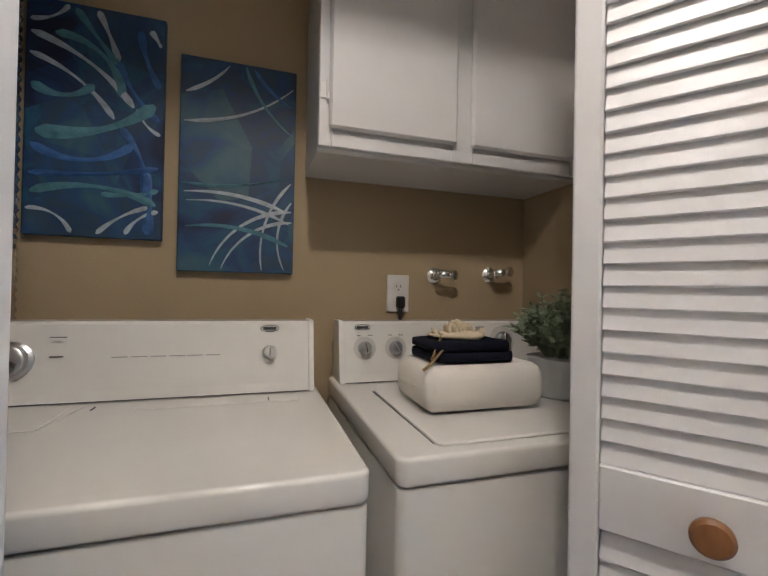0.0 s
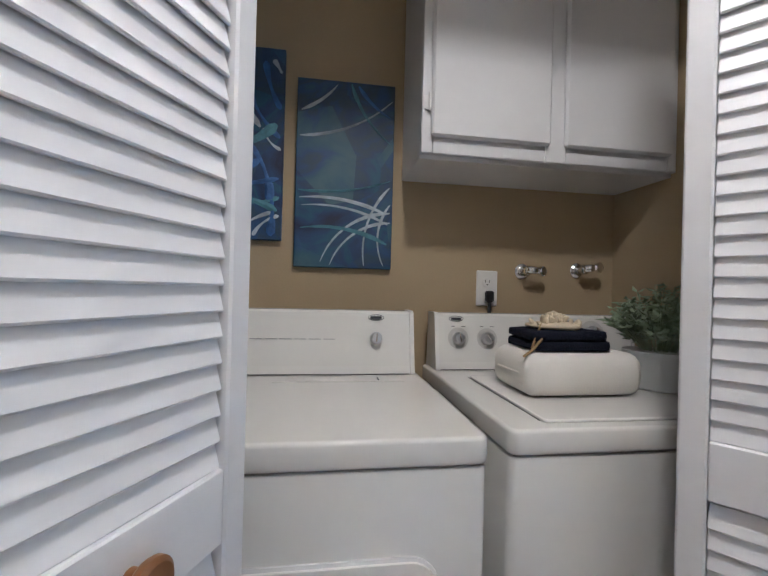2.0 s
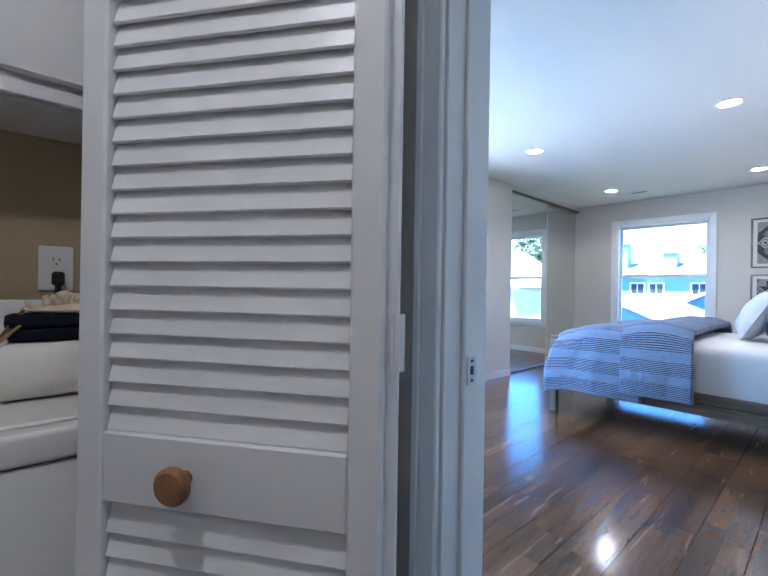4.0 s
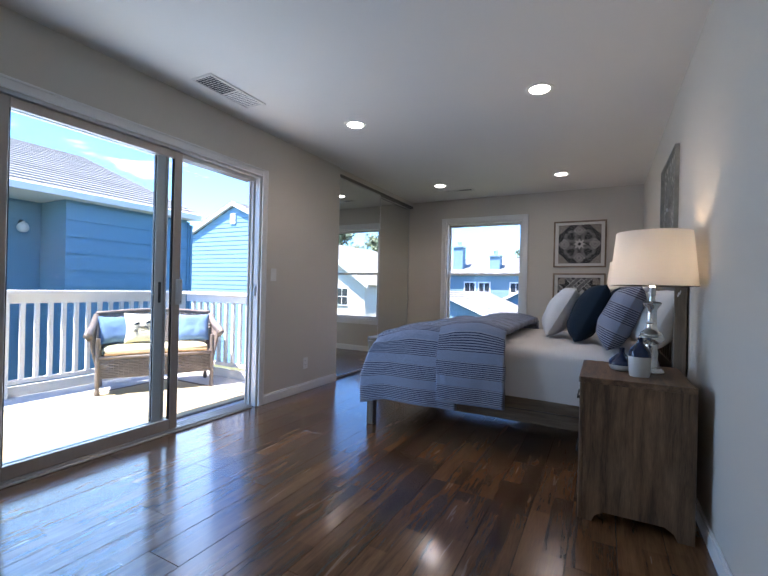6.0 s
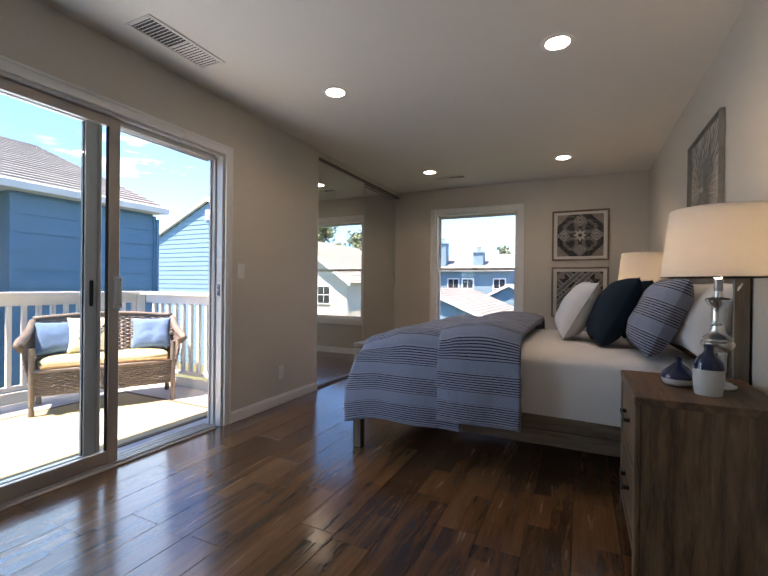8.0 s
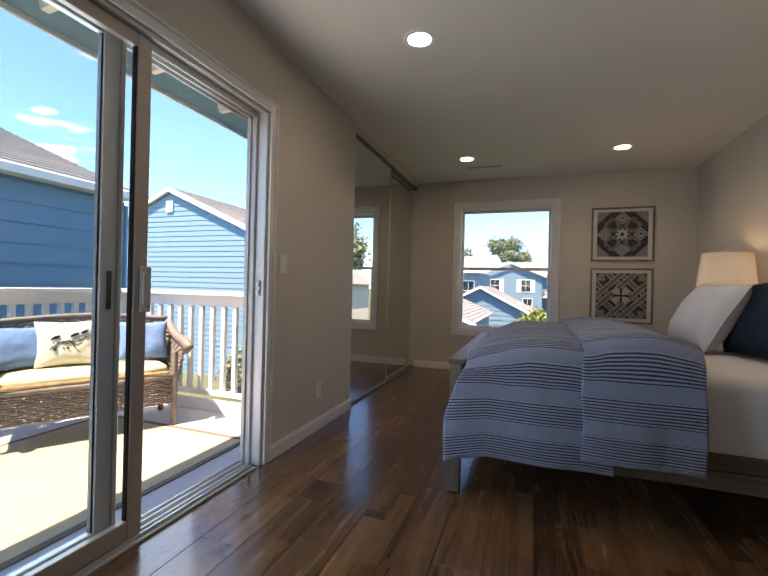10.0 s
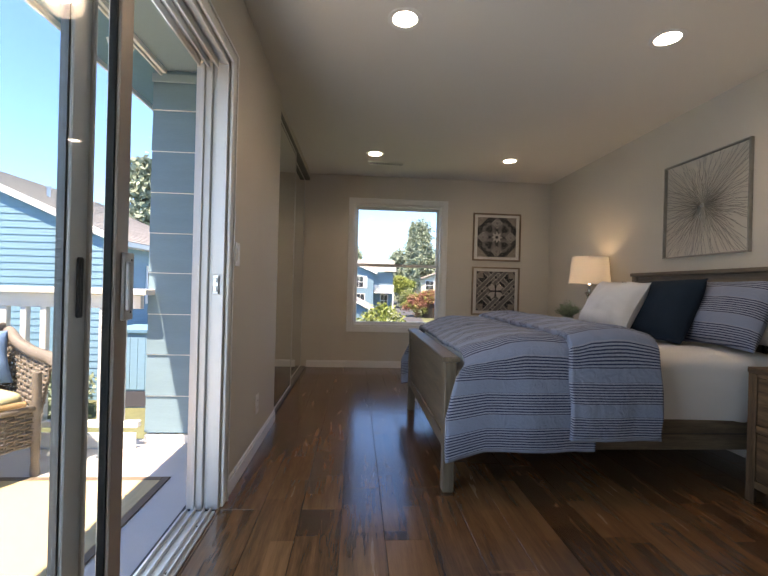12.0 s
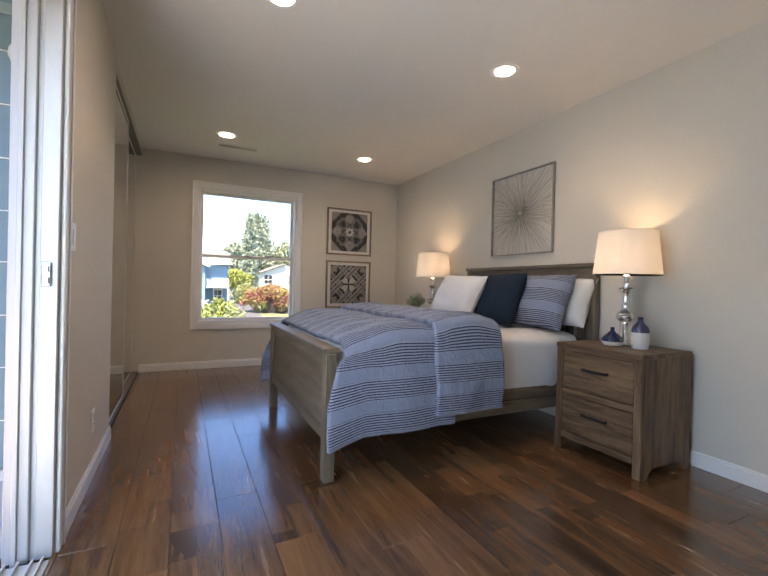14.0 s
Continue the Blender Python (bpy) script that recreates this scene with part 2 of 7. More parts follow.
MID_INK = material("mid_grey_ink", (0.30, 0.30, 0.31), 0.6, vary=0.05)
PALE_INK = material("pale_grey_ink", (0.56, 0.56, 0.56), 0.6, vary=0.05)
BLACK = material("black_rubber", (0.012, 0.012, 0.014), 0.45, vary=0.1)
CHROME = material("chrome", (0.82, 0.82, 0.83), 0.12, 1.0, vary=0.03, rough_vary=0.06)
MERCURY = material("mercury_glass", (0.90, 0.88, 0.84), 0.20, 0.9, vary=0.12, scale=25, rough_vary=0.08)
STEEL = material("brushed_steel", (0.55, 0.55, 0.56), 0.35, 1.0, vary=0.06, scale=8)
ALU = material("aluminium_frame", (0.54, 0.53, 0.515), 0.42, 0.3, vary=0.06, scale=6, stretch=(6, 6, 1))
BRONZE = material("bronze_anodised_frame", (0.45, 0.385, 0.335), 0.42, 0.3, vary=0.06, scale=6)
TRACK_DARK = material("dark_anodised_track", (0.15, 0.135, 0.12), 0.5, 0.3, vary=0.08, scale=6)
FOIL = material("foil_duct", (0.62, 0.62, 0.62), 0.25, 0.95, vary=0.15, scale=30, bump=0.001)
KNOB = wood("knob_wood", (0.20, 0.085, 0.03), (0.36, 0.17, 0.07), 0.4, (6, 6, 2), 0.1)
FLOOR = wood("walnut_plank", (0.030, 0.0125, 0.006), (0.265, 0.118, 0.048), 0.23, (1.0, 11, 11), 0.12, 0.0003, 0.5, 2.1, strip=0.0915, spread=1.75)
FLOOR.node_tree.nodes["Principled BSDF"].inputs["Specular IOR Level"].default_value = 0.4
FLOOR.node_tree.nodes["Principled BSDF"].inputs["Coat Weight"].default_value = 0.6
FLOOR.node_tree.nodes["Principled BSDF"].inputs["Coat Roughness"].default_value = 0.14
BED_WOOD = wood("greybrown_bed_wood", (0.105, 0.075, 0.05), (0.235, 0.18, 0.125), 0.45, (14, 1.2, 14), 0.08, 0.0003)
BED_WOOD_X = wood("greybrown_bed_wood_cross", (0.105, 0.075, 0.05), (0.235, 0.18, 0.125), 0.45, (1.2, 14, 14), 0.08, 0.0003)
BED_WOOD_Z = wood("greybrown_bed_wood_upright", (0.105, 0.075, 0.05), (0.235, 0.18, 0.125), 0.45, (14, 14, 1.2), 0.08, 0.0003)
OAK_X = wood("rustic_oak", (0.06, 0.031, 0.016), (0.27, 0.155, 0.082), 0.5, (1.2, 11, 11), 0.12, 0.0007, 0.6, 2.6)
OAK_Z = wood("rustic_oak_upright", (0.06, 0.031, 0.016), (0.27, 0.155, 0.082), 0.5, (11, 11, 1.2), 0.12, 0.0007, 0.6, 2.6)
STRIPE = stripes("striped_cotton")
SHEET = material("white_cotton", (0.75, 0.73, 0.71), 0.9, vary=0.03, scale=5, bump=0.0015, fine=300, spec=0.2)
WHITE_CLOTH = material("white_linen", (0.67, 0.66, 0.66), 0.95, vary=0.04, scale=5, bump=0.002, fine=260, spec=0.15)
NAVY = material("navy_cloth", (0.012, 0.024, 0.040), 0.9, vary=0.12, scale=9, bump=0.002, fine=260, spec=0.2)
TOWEL = material("ivory_terry", (0.80, 0.77, 0.71), 1.0, vary=0.03, scale=20, bump=0.0012, fine=240, spec=0.1)
NAVY_TOWEL = material("navy_terry", (0.012, 0.014, 0.024), 1.0, vary=0.2, scale=20, bump=0.006, fine=240, spec=0.1)
SHADE = None
CANVAS_EDGE = material("canvas_edge", (0.03, 0.06, 0.10), 0.8, vary=0.2, scale=10)
SIDING = material("blue_siding_paint", (0.145, 0.245, 0.30), 0.7, vary=0.08, scale=2.5, bump=0.0015, fine=30, stretch=(1, 1, 6))
SIDING_DEEP = material("deep_blue_siding_paint", (0.095, 0.222, 0.305), 0.7, vary=0.08, scale=2.5, bump=0.0015, fine=30, stretch=(1, 1, 6))
SIDING_PALE = material("pale_blue_siding_paint", (0.15, 0.285, 0.365), 0.7, vary=0.06, scale=2.5, bump=0.0015, fine=30, stretch=(1, 1, 6))
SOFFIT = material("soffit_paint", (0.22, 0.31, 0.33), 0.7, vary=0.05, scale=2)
OUT_TRIM = material("exterior_white_paint", (0.74, 0.73, 0.69), 0.55, vary=0.06, scale=4, bump=0.0008, fine=40)
DECK = material("deck_coating", (0.50, 0.49, 0.475), 0.8, vary=0.10, scale=3, bump=0.002, fine=160)
RUG = material("tan_outdoor_rug", (0.52, 0.42, 0.25), 0.95, vary=0.12, scale=6, bump=0.003, fine=200, stretch=(1, 9, 1))
RUG_EDGE = material("rug_binding", (0.16, 0.12, 0.09), 0.95, vary=0.12, scale=12, bump=0.003, fine=200)
WICKER = material("brown_wicker", (0.17, 0.14, 0.118), 0.55, vary=0.3, scale=16, bump=0.002, fine=120, per_object=0.1)
CUSHION = material("pale_green_cushion", (0.52, 0.47, 0.28), 0.95, vary=0.1, scale=8, bump=0.002, fine=200)
CUSHION_LOW = material("floral_cushion_band", (0.42, 0.27, 0.14), 0.95, vary=0.35, scale=26, bump=0.002, fine=200)
DENIM = material("denim_cloth", (0.12, 0.22, 0.40), 0.95, vary=0.15, scale=30, bump=0.002, fine=260, stretch=(1, 1, 8))
CREAM = material("cream_cloth", (0.64, 0.60, 0.46), 0.95, vary=0.06, scale=8, bump=0.002, fine=260)
SHINGLE = material("grey_shingle", (0.25, 0.235, 0.21), 0.95, vary=0.16, scale=9, bump=0.006, fine=45, per_object=0.1)
ROAD = material("asphalt", (0.055, 0.055, 0.058), 0.95, vary=0.15, scale=2, bump=0.004, fine=40)
GROUND = material("dry_lawn", (0.10, 0.11, 0.05), 1.0, vary=0.3, scale=0.5, bump=0.02, fine=8)
CREAM_WALL = material("cream_stucco", (0.62, 0.56, 0.45), 0.9, vary=0.05, scale=2, bump=0.003, fine=40)
WIN_DARK = material("dark_window_glass", (0.03, 0.035, 0.04), 0.06, vary=0.1, spec=0.8)
BARK = material("bark", (0.09, 0.065, 0.045), 0.95, vary=0.3, scale=6, bump=0.02, fine=20)
LEAF = material("tree_leaf", (0.20, 0.235, 0.14), 0.7, vary=0.4, scale=1.2, fine=9)
LEAF_DARK = material("conifer_leaf", (0.23, 0.28, 0.20), 0.75, vary=0.4, scale=1.2, fine=9)
LEAF_LIME = material("lime_leaf", (0.20, 0.24, 0.05), 0.7, vary=0.3, scale=2, fine=12)
LEAF_RED = material("red_hedge_leaf", (0.22, 0.075, 0.05), 0.7, vary=0.45, scale=2, fine=12)
LEAF_POT = material("potted_leaf", (0.25, 0.32, 0.20), 0.55, vary=0.4, scale=25, fine=90)
CERAMIC_BLUE = material("navy_glaze", (0.008, 0.018, 0.060), 0.08, vary=0.2, scale=14, coat=0.5)
CERAMIC_WHITE = material("pale_stoneware", (0.56, 0.55, 0.52), 0.45, vary=0.05, scale=14)
POT = material("white_pot", (0.60, 0.62, 0.62), 0.35, vary=0.03)
CORAL = material("ivory_coral", (0.66, 0.56, 0.40), 0.8, vary=0.12, scale=30, bump=0.003, fine=120)
TWINE = material("tan_ribbon", (0.30, 0.20, 0.09), 0.8, vary=0.15)
PRINT_BLACK = material("print_black", (0.022, 0.020, 0.020), 0.6, vary=0.3, scale=18)
PRINT_GREY = material("print_grey", (0.155, 0.145, 0.14), 0.6, vary=0.25, scale=18)
PRINT_PALE = material("print_pale", (0.50, 0.47, 0.44), 0.6, vary=0.12, scale=18)
PRINT_TAUPE = material("print_taupe", (0.26, 0.225, 0.19), 0.6, vary=0.2, scale=18)
MAT_BOARD = material("mat_board", (0.68, 0.66, 0.62), 0.8, vary=0.02)
FRAME_WOOD = wood("pale_frame_wood", (0.16, 0.115, 0.075), (0.34, 0.26, 0.18), 0.45, (9, 2, 2), 0.1)
SILVER_WIRE = material("aged_silver_wire", (0.30, 0.285, 0.25), 0.6, 0.3, vary=0.2, scale=20)
PANE = clear("window_glass", (0.97, 0.99, 0.99))
GLAZE = clear("picture_glass", (1, 1, 1))
LED = glow("led_lens", (1.0, 0.95, 0.88), 4.0)
BULB = glow("warm_bulb", (1.0, 0.78, 0.5), 8.0)
MIRROR = bpy.data.materials.new("mirror_silvering")
MIRROR.use_nodes = True
mb = MIRROR.node_tree.nodes["Principled BSDF"]
mb.inputs["Base Color"].default_value = (0.80, 0.83, 0.81, 1)
mb.inputs["Metallic"].default_value, mb.inputs["Roughness"].default_value = 1.0, 0.01


def shade_cloth():
    m = bpy.data.materials.new("lampshade_linen")
    m.use_nodes = True
    n, l = m.node_tree.nodes, m.node_tree.links
    n.clear()
    out, mix, df, tl = (n.new(k) for k in ("ShaderNodeOutputMaterial", "ShaderNodeMixShader", "ShaderNodeBsdfDiffuse", "ShaderNodeBsdfTranslucent"))
    tx, r = n.new("ShaderNodeTexNoise"), n.new("ShaderNodeMapRange")
    tx.inputs["Scale"].default_value = 130
    r.inputs["To Min"].default_value, r.inputs["To Max"].default_value = 0.42, 0.5
    l.new(tx.outputs[0], r.inputs["Value"])
    l.new(r.outputs[0], mix.inputs[0])
    df.inputs[0].default_value, tl.inputs[0].default_value = (0.80, 0.79, 0.77, 1), (0.66, 0.645, 0.62, 1)
    l.new(df.outputs[0], mix.inputs[1])
    l.new(tl.outputs[0], mix.inputs[2])
    l.new(mix.outputs[0], out.inputs[0])
    return m


SHADE = shade_cloth()


def painting(name, seed):
    """Layered blue and teal washes with hard-edged patches."""
    m = bpy.data.materials.new(name)
    m.use_nodes = True
    n, l = m.node_tree.nodes, m.node_tree.links
    b = n["Principled BSDF"]
    b.inputs["Roughness"].default_value = 0.5
    tc, mp = n.new("ShaderNodeTexCoord"), n.new("ShaderNodeMapping")
    mp.inputs["Location"].default_value = (seed, seed * 0.7, seed * 1.3)
    l.new(tc.outputs["Object"], mp.inputs[0])
    a, v = n.new("ShaderNodeTexNoise"), n.new("ShaderNodeTexVoronoi")
    a.inputs["Scale"].default_value, a.inputs["Detail"].default_value, a.inputs["Distortion"].default_value = 5, 5, 1.4
    v.inputs["Scale"].default_value = 6.5
    l.new(mp.outputs[0], a.inputs["Vector"])
    l.new(mp.outputs[0], v.inputs["Vector"])
    bw = n.new("ShaderNodeSeparateXYZ")
    l.new(v.outputs["Color"], bw.inputs[0])
    s = n.new("ShaderNodeMath")
    s.operation = "MULTIPLY_ADD"
    l.new(bw.outputs[0], s.inputs[0])
    s.inputs[1].default_value = 0.42
    l.new(a.outputs[0], s.inputs[2])
    r = n.new("ShaderNodeValToRGB")
    e = r.color_ramp.elements
    e[0].position, e[0].color = 0.42, (0.005, 0.014, 0.050, 1)
    e[1].position, e[1].color = 0.98, (0.06, 0.13, 0.17, 1)
    for p, c in ((0.54, (0.010, 0.045, 0.14, 1)), (0.60, (0.012, 0.085, 0.15, 1)), (0.66, (0.012, 0.045, 0.13, 1)), (0.72, (0.022, 0.055, 0.095, 1)), (0.78, (0.014, 0.06, 0.17, 1)), (0.88, (0.03, 0.10, 0.155, 1))):
        k = e.new(p)
        k.color = c
    l.new(s.outputs[0], r.inputs[0])
    l.new(r.outputs[0], b.inputs["Base Color"])
    bp = n.new("ShaderNodeBump")
    bp.inputs["Strength"].default_value, bp.inputs["Distance"].default_value = 0.4, 0.002
    l.new(a.outputs[0], bp.inputs["Height"])
    l.new(bp.outputs[0], b.inputs["Normal"])
    return m


STROKE_WHITE = material("paint_stroke_white", (0.50, 0.57, 0.62), 0.5, vary=0.3, scale=30, bump=0.002)
STROKE_TEAL = material("paint_stroke_teal", (0.08, 0.24, 0.30), 0.5, vary=0.35, scale=30, bump=0.002)
STROKE_BLUE = material("paint_stroke_blue", (0.04, 0.13, 0.36), 0.5, vary=0.35, scale=30, bump=0.002)

# ---- mesh helpers ----


class Shape:
    """Gathers vertices and faces of one mesh."""

    def __init__(self):
        self.v, self.f, self.uv = [], [], []

    def add(self, verts, faces):
        k = len(self.v)
        self.v.extend(tuple(p) for p in verts)
        self.f.extend(tuple(i + k for i in f) for f in faces)
        return self

    def box(self, x0, x1, y0, y1, z0, z1, c=0.0):
        """A box, its edges chamfered by c."""
        if c <= 0:
            return self.add([(x, y, z) for x in (x0, x1) for y in (y0, y1) for z in (z0, z1)],
                            [(0, 1, 3, 2), (4, 6, 7, 5), (0, 4, 5, 1), (2, 3, 7, 6), (0, 2, 6, 4), (1, 5, 7, 3)])
        c = min(c, (x1 - x0) * 0.45, (y1 - y0) * 0.45, (z1 - z0) * 0.45)
        vs, ix = [], {}
        for a, xs in enumerate(((x0, x0 + c), (x1, x1 - c))):
            for b, ys in enumerate(((y0, y0 + c), (y1, y1 - c))):
                for d, zs in enumerate(((z0, z0 + c), (z1, z1 - c))):
                    for k in range(3):
                        p = [xs[1], ys[1], zs[1]]
                        p[k] = (xs, ys, zs)[k][0]
                        ix[a, b, d, k] = len(vs)
                        vs.append(p)
        fs = []
        for a in (0, 1):
            s = [(0, 0), (0, 1), (1, 1), (1, 0)]
            q0, q1, q2 = [ix[a, i, j, 0] for i, j in s], [ix[i, a, j, 1] for i, j in s], [ix[i, j, a, 2] for i, j in s]
            fs += [q0 if not a else q0[::-1], q1[::-1] if not a else q1, q2 if not a else q2[::-1]]
        for a in (0, 1):
            for b in (0, 1):
                fs.append((ix[a, b, 0, 0], ix[a, b, 1, 0], ix[a, b, 1, 1], ix[a, b, 0, 1]))
                fs.append((ix[a, 0, b, 0], ix[a, 1, b, 0], ix[a, 1, b, 2], ix[a, 0, b, 2]))
                fs.append((ix[0, a, b, 1], ix[1, a, b, 1], ix[1, a, b, 2], ix[0, a, b, 2]))
                for d in (0, 1):
                    fs.append((ix[a, b, d, 0], ix[a, b, d, 1], ix[a, b, d, 2]))
        return self.add(vs, fs)

    def lathe(self, profile, cx=0.0, cy=0.0, n=28):
        """A profile of (radius, height) turned about the upright through (cx, cy)."""
        vs, fs = [], []
        for r, z in profile:
            vs += [(cx + r * math.cos(6.28318 * i / n), cy + r * math.sin(6.28318 * i / n), z) for i in range(n)]
        for k in range(len(profile) - 1):
            for i in range(n):
                j = (i + 1) % n
                fs.append((k * n + i, k * n + j, k * n + n + j, k * n + n + i))
        if profile[0][0] > 0.0005:
            fs.append(tuple(range(n - 1, -1, -1)))
        if profile[-1][0] > 0.0005:
            fs.append(tuple(range((len(profile) - 1) * n, len(profile) * n)))
        return self.add(vs, fs)

    def tube(self, path, r, n=6, closed=False, flat=1.0):
        """A round or flattened rod along a path; r may be a list."""
        pts = [Vector(p) for p in path]
        m = len(pts)
        vs, fs = [], []
        for i, p in enumerate(pts):
            d = (pts[(i + 1) % m] - pts[i - 1]) if closed else (pts[min(i + 1, m - 1)] - pts[max(i - 1, 0)])
            d.normalize()
            ref = Vector((0, 0, 1)) if abs(d.z) < 0.9 else Vector((0, 1, 0))
            s = d.cross(ref).normalized()
            t = s.cross(d)
            rr = r[i] if isinstance(r, (list, tuple)) else r
            vs += [p + (s * math.cos(6.28318 * k / n) * rr + t * math.sin(6.28318 * k / n) * rr * flat) for k in range(n)]
        for i in range(m if closed else m - 1):
            for k in range(n):
                a, b = i * n, ((i + 1) % m) * n
                fs.append((a + k, a + (k + 1) % n, b + (k + 1) % n, b + k))
        if not closed:
            fs += [tuple(range(n - 1, -1, -1)), tuple(range((m - 1) * n, m * n))]
        return self.add(vs, fs)

    def grid(self, fn, nu, nv, wrap=False):
        """A sheet of nu by nv cells from fn(u, v), u and v in 0..1."""
        vs = [fn(i / nu, j / nv) for i in range(nu + 1) for j in range(nv + 1)]
        fs = [(i * (nv + 1) + j, (i + 1) * (nv + 1) + j, (i + 1) * (nv + 1) + j + 1, i * (nv + 1) + j + 1) for i in range(nu) for j in range(nv)]
        return self.add(vs, fs)

    def prism(self, outline, y0, y1, axis="y"):
        """A flat outline pushed through from y0 to y1 along an axis."""
        n = len(outline)
        put = {"y": lambda a, b, t: (a, t, b), "x": lambda a, b, t: (t, a, b), "z": lambda a, b, t: (a, b, t)}[axis]
        vs = [put(a, b, y0) for a, b in outline] + [put(a, b, y1) for a, b in outline]
        fs = [tuple(range(n)), tuple(range(2 * n - 1, n - 1, -1))] + [(i, i + n, (i + 1) % n + n, (i + 1) % n) for i in range(n)]
        return self.add(vs, fs)

    def slab(self, x0, x1, y0, y1, z0, z1, R, e, n=6):
        """A slab with upright corners of radius R and top and bottom edges rounded by e."""
        rings = [(e * (1 - math.sin(k * math.pi / 8)), z0 + e * (1 - math.cos(k * math.pi / 8))) for k in range(5)]
        rings += [(e * (1 - math.cos(k * math.pi / 8)), z1 - e * (1 - math.sin(k * math.pi / 8))) for k in range(5)]
        rings = [(e + 0.003, z0)] + rings + [(e + 0.003, z1)]
        vs, m = [], 4 * (n + 1)
        for inset, z in rings:
            r = max(R - inset, 0.0005)
            for cx, cy, a0 in ((x1 - inset - r, y1 - inset - r, 0), (x0 + inset + r, y1 - inset - r, 90), (x0 + inset + r, y0 + inset + r, 180), (x1 - inset - r, y0 + inset + r, 270)):
                vs += [(cx + r * math.cos(radians(a0 + 90 * i / n)), cy + r * math.sin(radians(a0 + 90 * i / n)), z) for i in range(n + 1)]
        fs = [(k * m + i, k * m + (i + 1) % m, k * m + m + (i + 1) % m, k * m + m + i) for k in range(len(rings) - 1) for i in range(m)]
        fs += [tuple(range(m - 1, -1, -1)), tuple(range((len(rings) - 1) * m, len(rings) * m))]
        return self.add(vs, fs)

    def move(self, m):
        self.v = [tuple(m @ Vector(p)) for p in self.v]
        return self


def mesh_of(name, shape, mat, smooth=False, fix=True):
    me = bpy.data.meshes.new(name)
    me.from_pydata(shape.v, [], shape.f)
    me.materials.append(mat)
    if fix:
        bm = bmesh.new()
        bm.from_mesh(me)
        bmesh.ops.recalc_face_normals(bm, faces=bm.faces)
        bm.to_mesh(me)
        bm.free()
    if smooth:
        me.shade_smooth()
        if smooth != "all":
            me.set_sharp_from_angle(angle=radians(38))
    return me


def thing(name, at, label, category, group="", rz=0.0, kind=""):
    ob = new(name)
    ob.empty_display_size = 0.1
    ob.matrix_world = pose(*at, 0, 0, rz)
    return tagged(ob, label, category, group, kind)


def part(name, shape, mat, parent, label="", smooth=False, fix=True):
    """Links a shape as one mesh under a thing or a part; its coordinates are the thing's own."""
    ob = new(name, mesh_of(name, shape, mat, smooth, fix))
    ob.parent = parent
    if label:
        ob["label"] = label
    return ob


def solid(name, shape, mat, label, category, kind="", smooth=False, group="", fix=True):
    return tagged(new(name, mesh_of(name, shape, mat, smooth, fix)), label, category, group, kind)


def rnd(a, b):
    return random.uniform(a, b)


# ---- the rooms ----
X0, X1, Y0, Y1, TOP = 1.20, 7.31, -0.375, 2.73, 2.44
S = Shape
wall_south = solid("wall_south", S().box(1.20, 7.45, Y0 - 0.12, Y0, 0, TOP), WALL, "plain beige painted bedroom wall behind the bed", "wall", "structure")
WY0, WY1, WZ0, WZ1 = 1.055, 2.185, 0.525, 2.085
s = S().box(X1, X1 + 0.14, Y0, WY0, 0, TOP).box(X1, X1 + 0.14, WY1, 3.46, 0, TOP)
s.box(X1, X1 + 0.14, WY0, WY1, 0, WZ0).box(X1, X1 + 0.14, WY0, WY1, WZ1, TOP)
wall_east = solid("wall_east", s, WALL, "beige painted wall with a tall sash window", "wall", "structure")
DX0, DX1, DZ = 2.13, 4.0, 2.035
s = S().box(1.20, DX0, Y1, Y1 + 0.14, 0, TOP).box(DX1, 5.21, Y1, Y1 + 0.14, 0, TOP).box(DX0, DX1, Y1, Y1 + 0.14, DZ, TOP)
s.box(5.21, X1, Y1 + 0.02, Y1 + 0.14, 2.385, TOP)
wall_north = solid("wall_north", s, WALL, "beige painted wall with a glass sliding door", "wall", "structure")
s = S().box(1.08, 1.20, 0.442, Y1 + 0.14, 0, TOP).box(1.08, 1.20, Y0 - 0.12, -0.345, 0, TOP).box(1.08, 1.20, -0.345, 0.442, 2.045, TOP)
wall_west = solid("wall_west", s, WALL, "beige painted wall with the bedroom doorway", "wall", "structure")
s = S().box(5.0, 7.30, 3.40, 3.459, 0, TOP).box(5.0, 5.1, Y1 + 0.1405, 3.399, 0, TOP)
wall_closet = solid("wall_closet", s, WALL, "inner walls of the wardrobe behind mirrored doors", "wall", "structure")
s = S().box(-1.42, -1.3, -0.87, 0.66, 0, TOP).box(-1.3, 1.08, -0.87, -0.75, 0, TOP).box(1.08, 1.20, -0.87, Y0 - 0.12, 0, TOP)
wall_hall = solid("wall_hall", s, WALL, "beige painted walls of the hallway", "wall", "structure")
s = S().box(-1.3, -0.46, 0.56, 0.66, 0, TOP).box(1.04, 1.08, 0.56, 0.66, 0, TOP).box(-0.46, 1.04, 0.56, 0.66, 2.05, TOP)
wall_laundry_front = solid("wall_laundry_front", s, WALL, "beige wall with the laundry closet opening", "wall", "structure")
wall_laundry = solid("wall_laundry_back", S().box(-0.66, 1.12, 1.30, 1.42, 0, TOP), TAN, "tan painted back wall of the laundry closet", "wall", "structure")
solid("wall_laundry_west", S().box(-0.66, -0.56, 0.66, 1.2995, 0, TOP), TAN, "tan painted side wall beside the dryer", "wall", "structure")
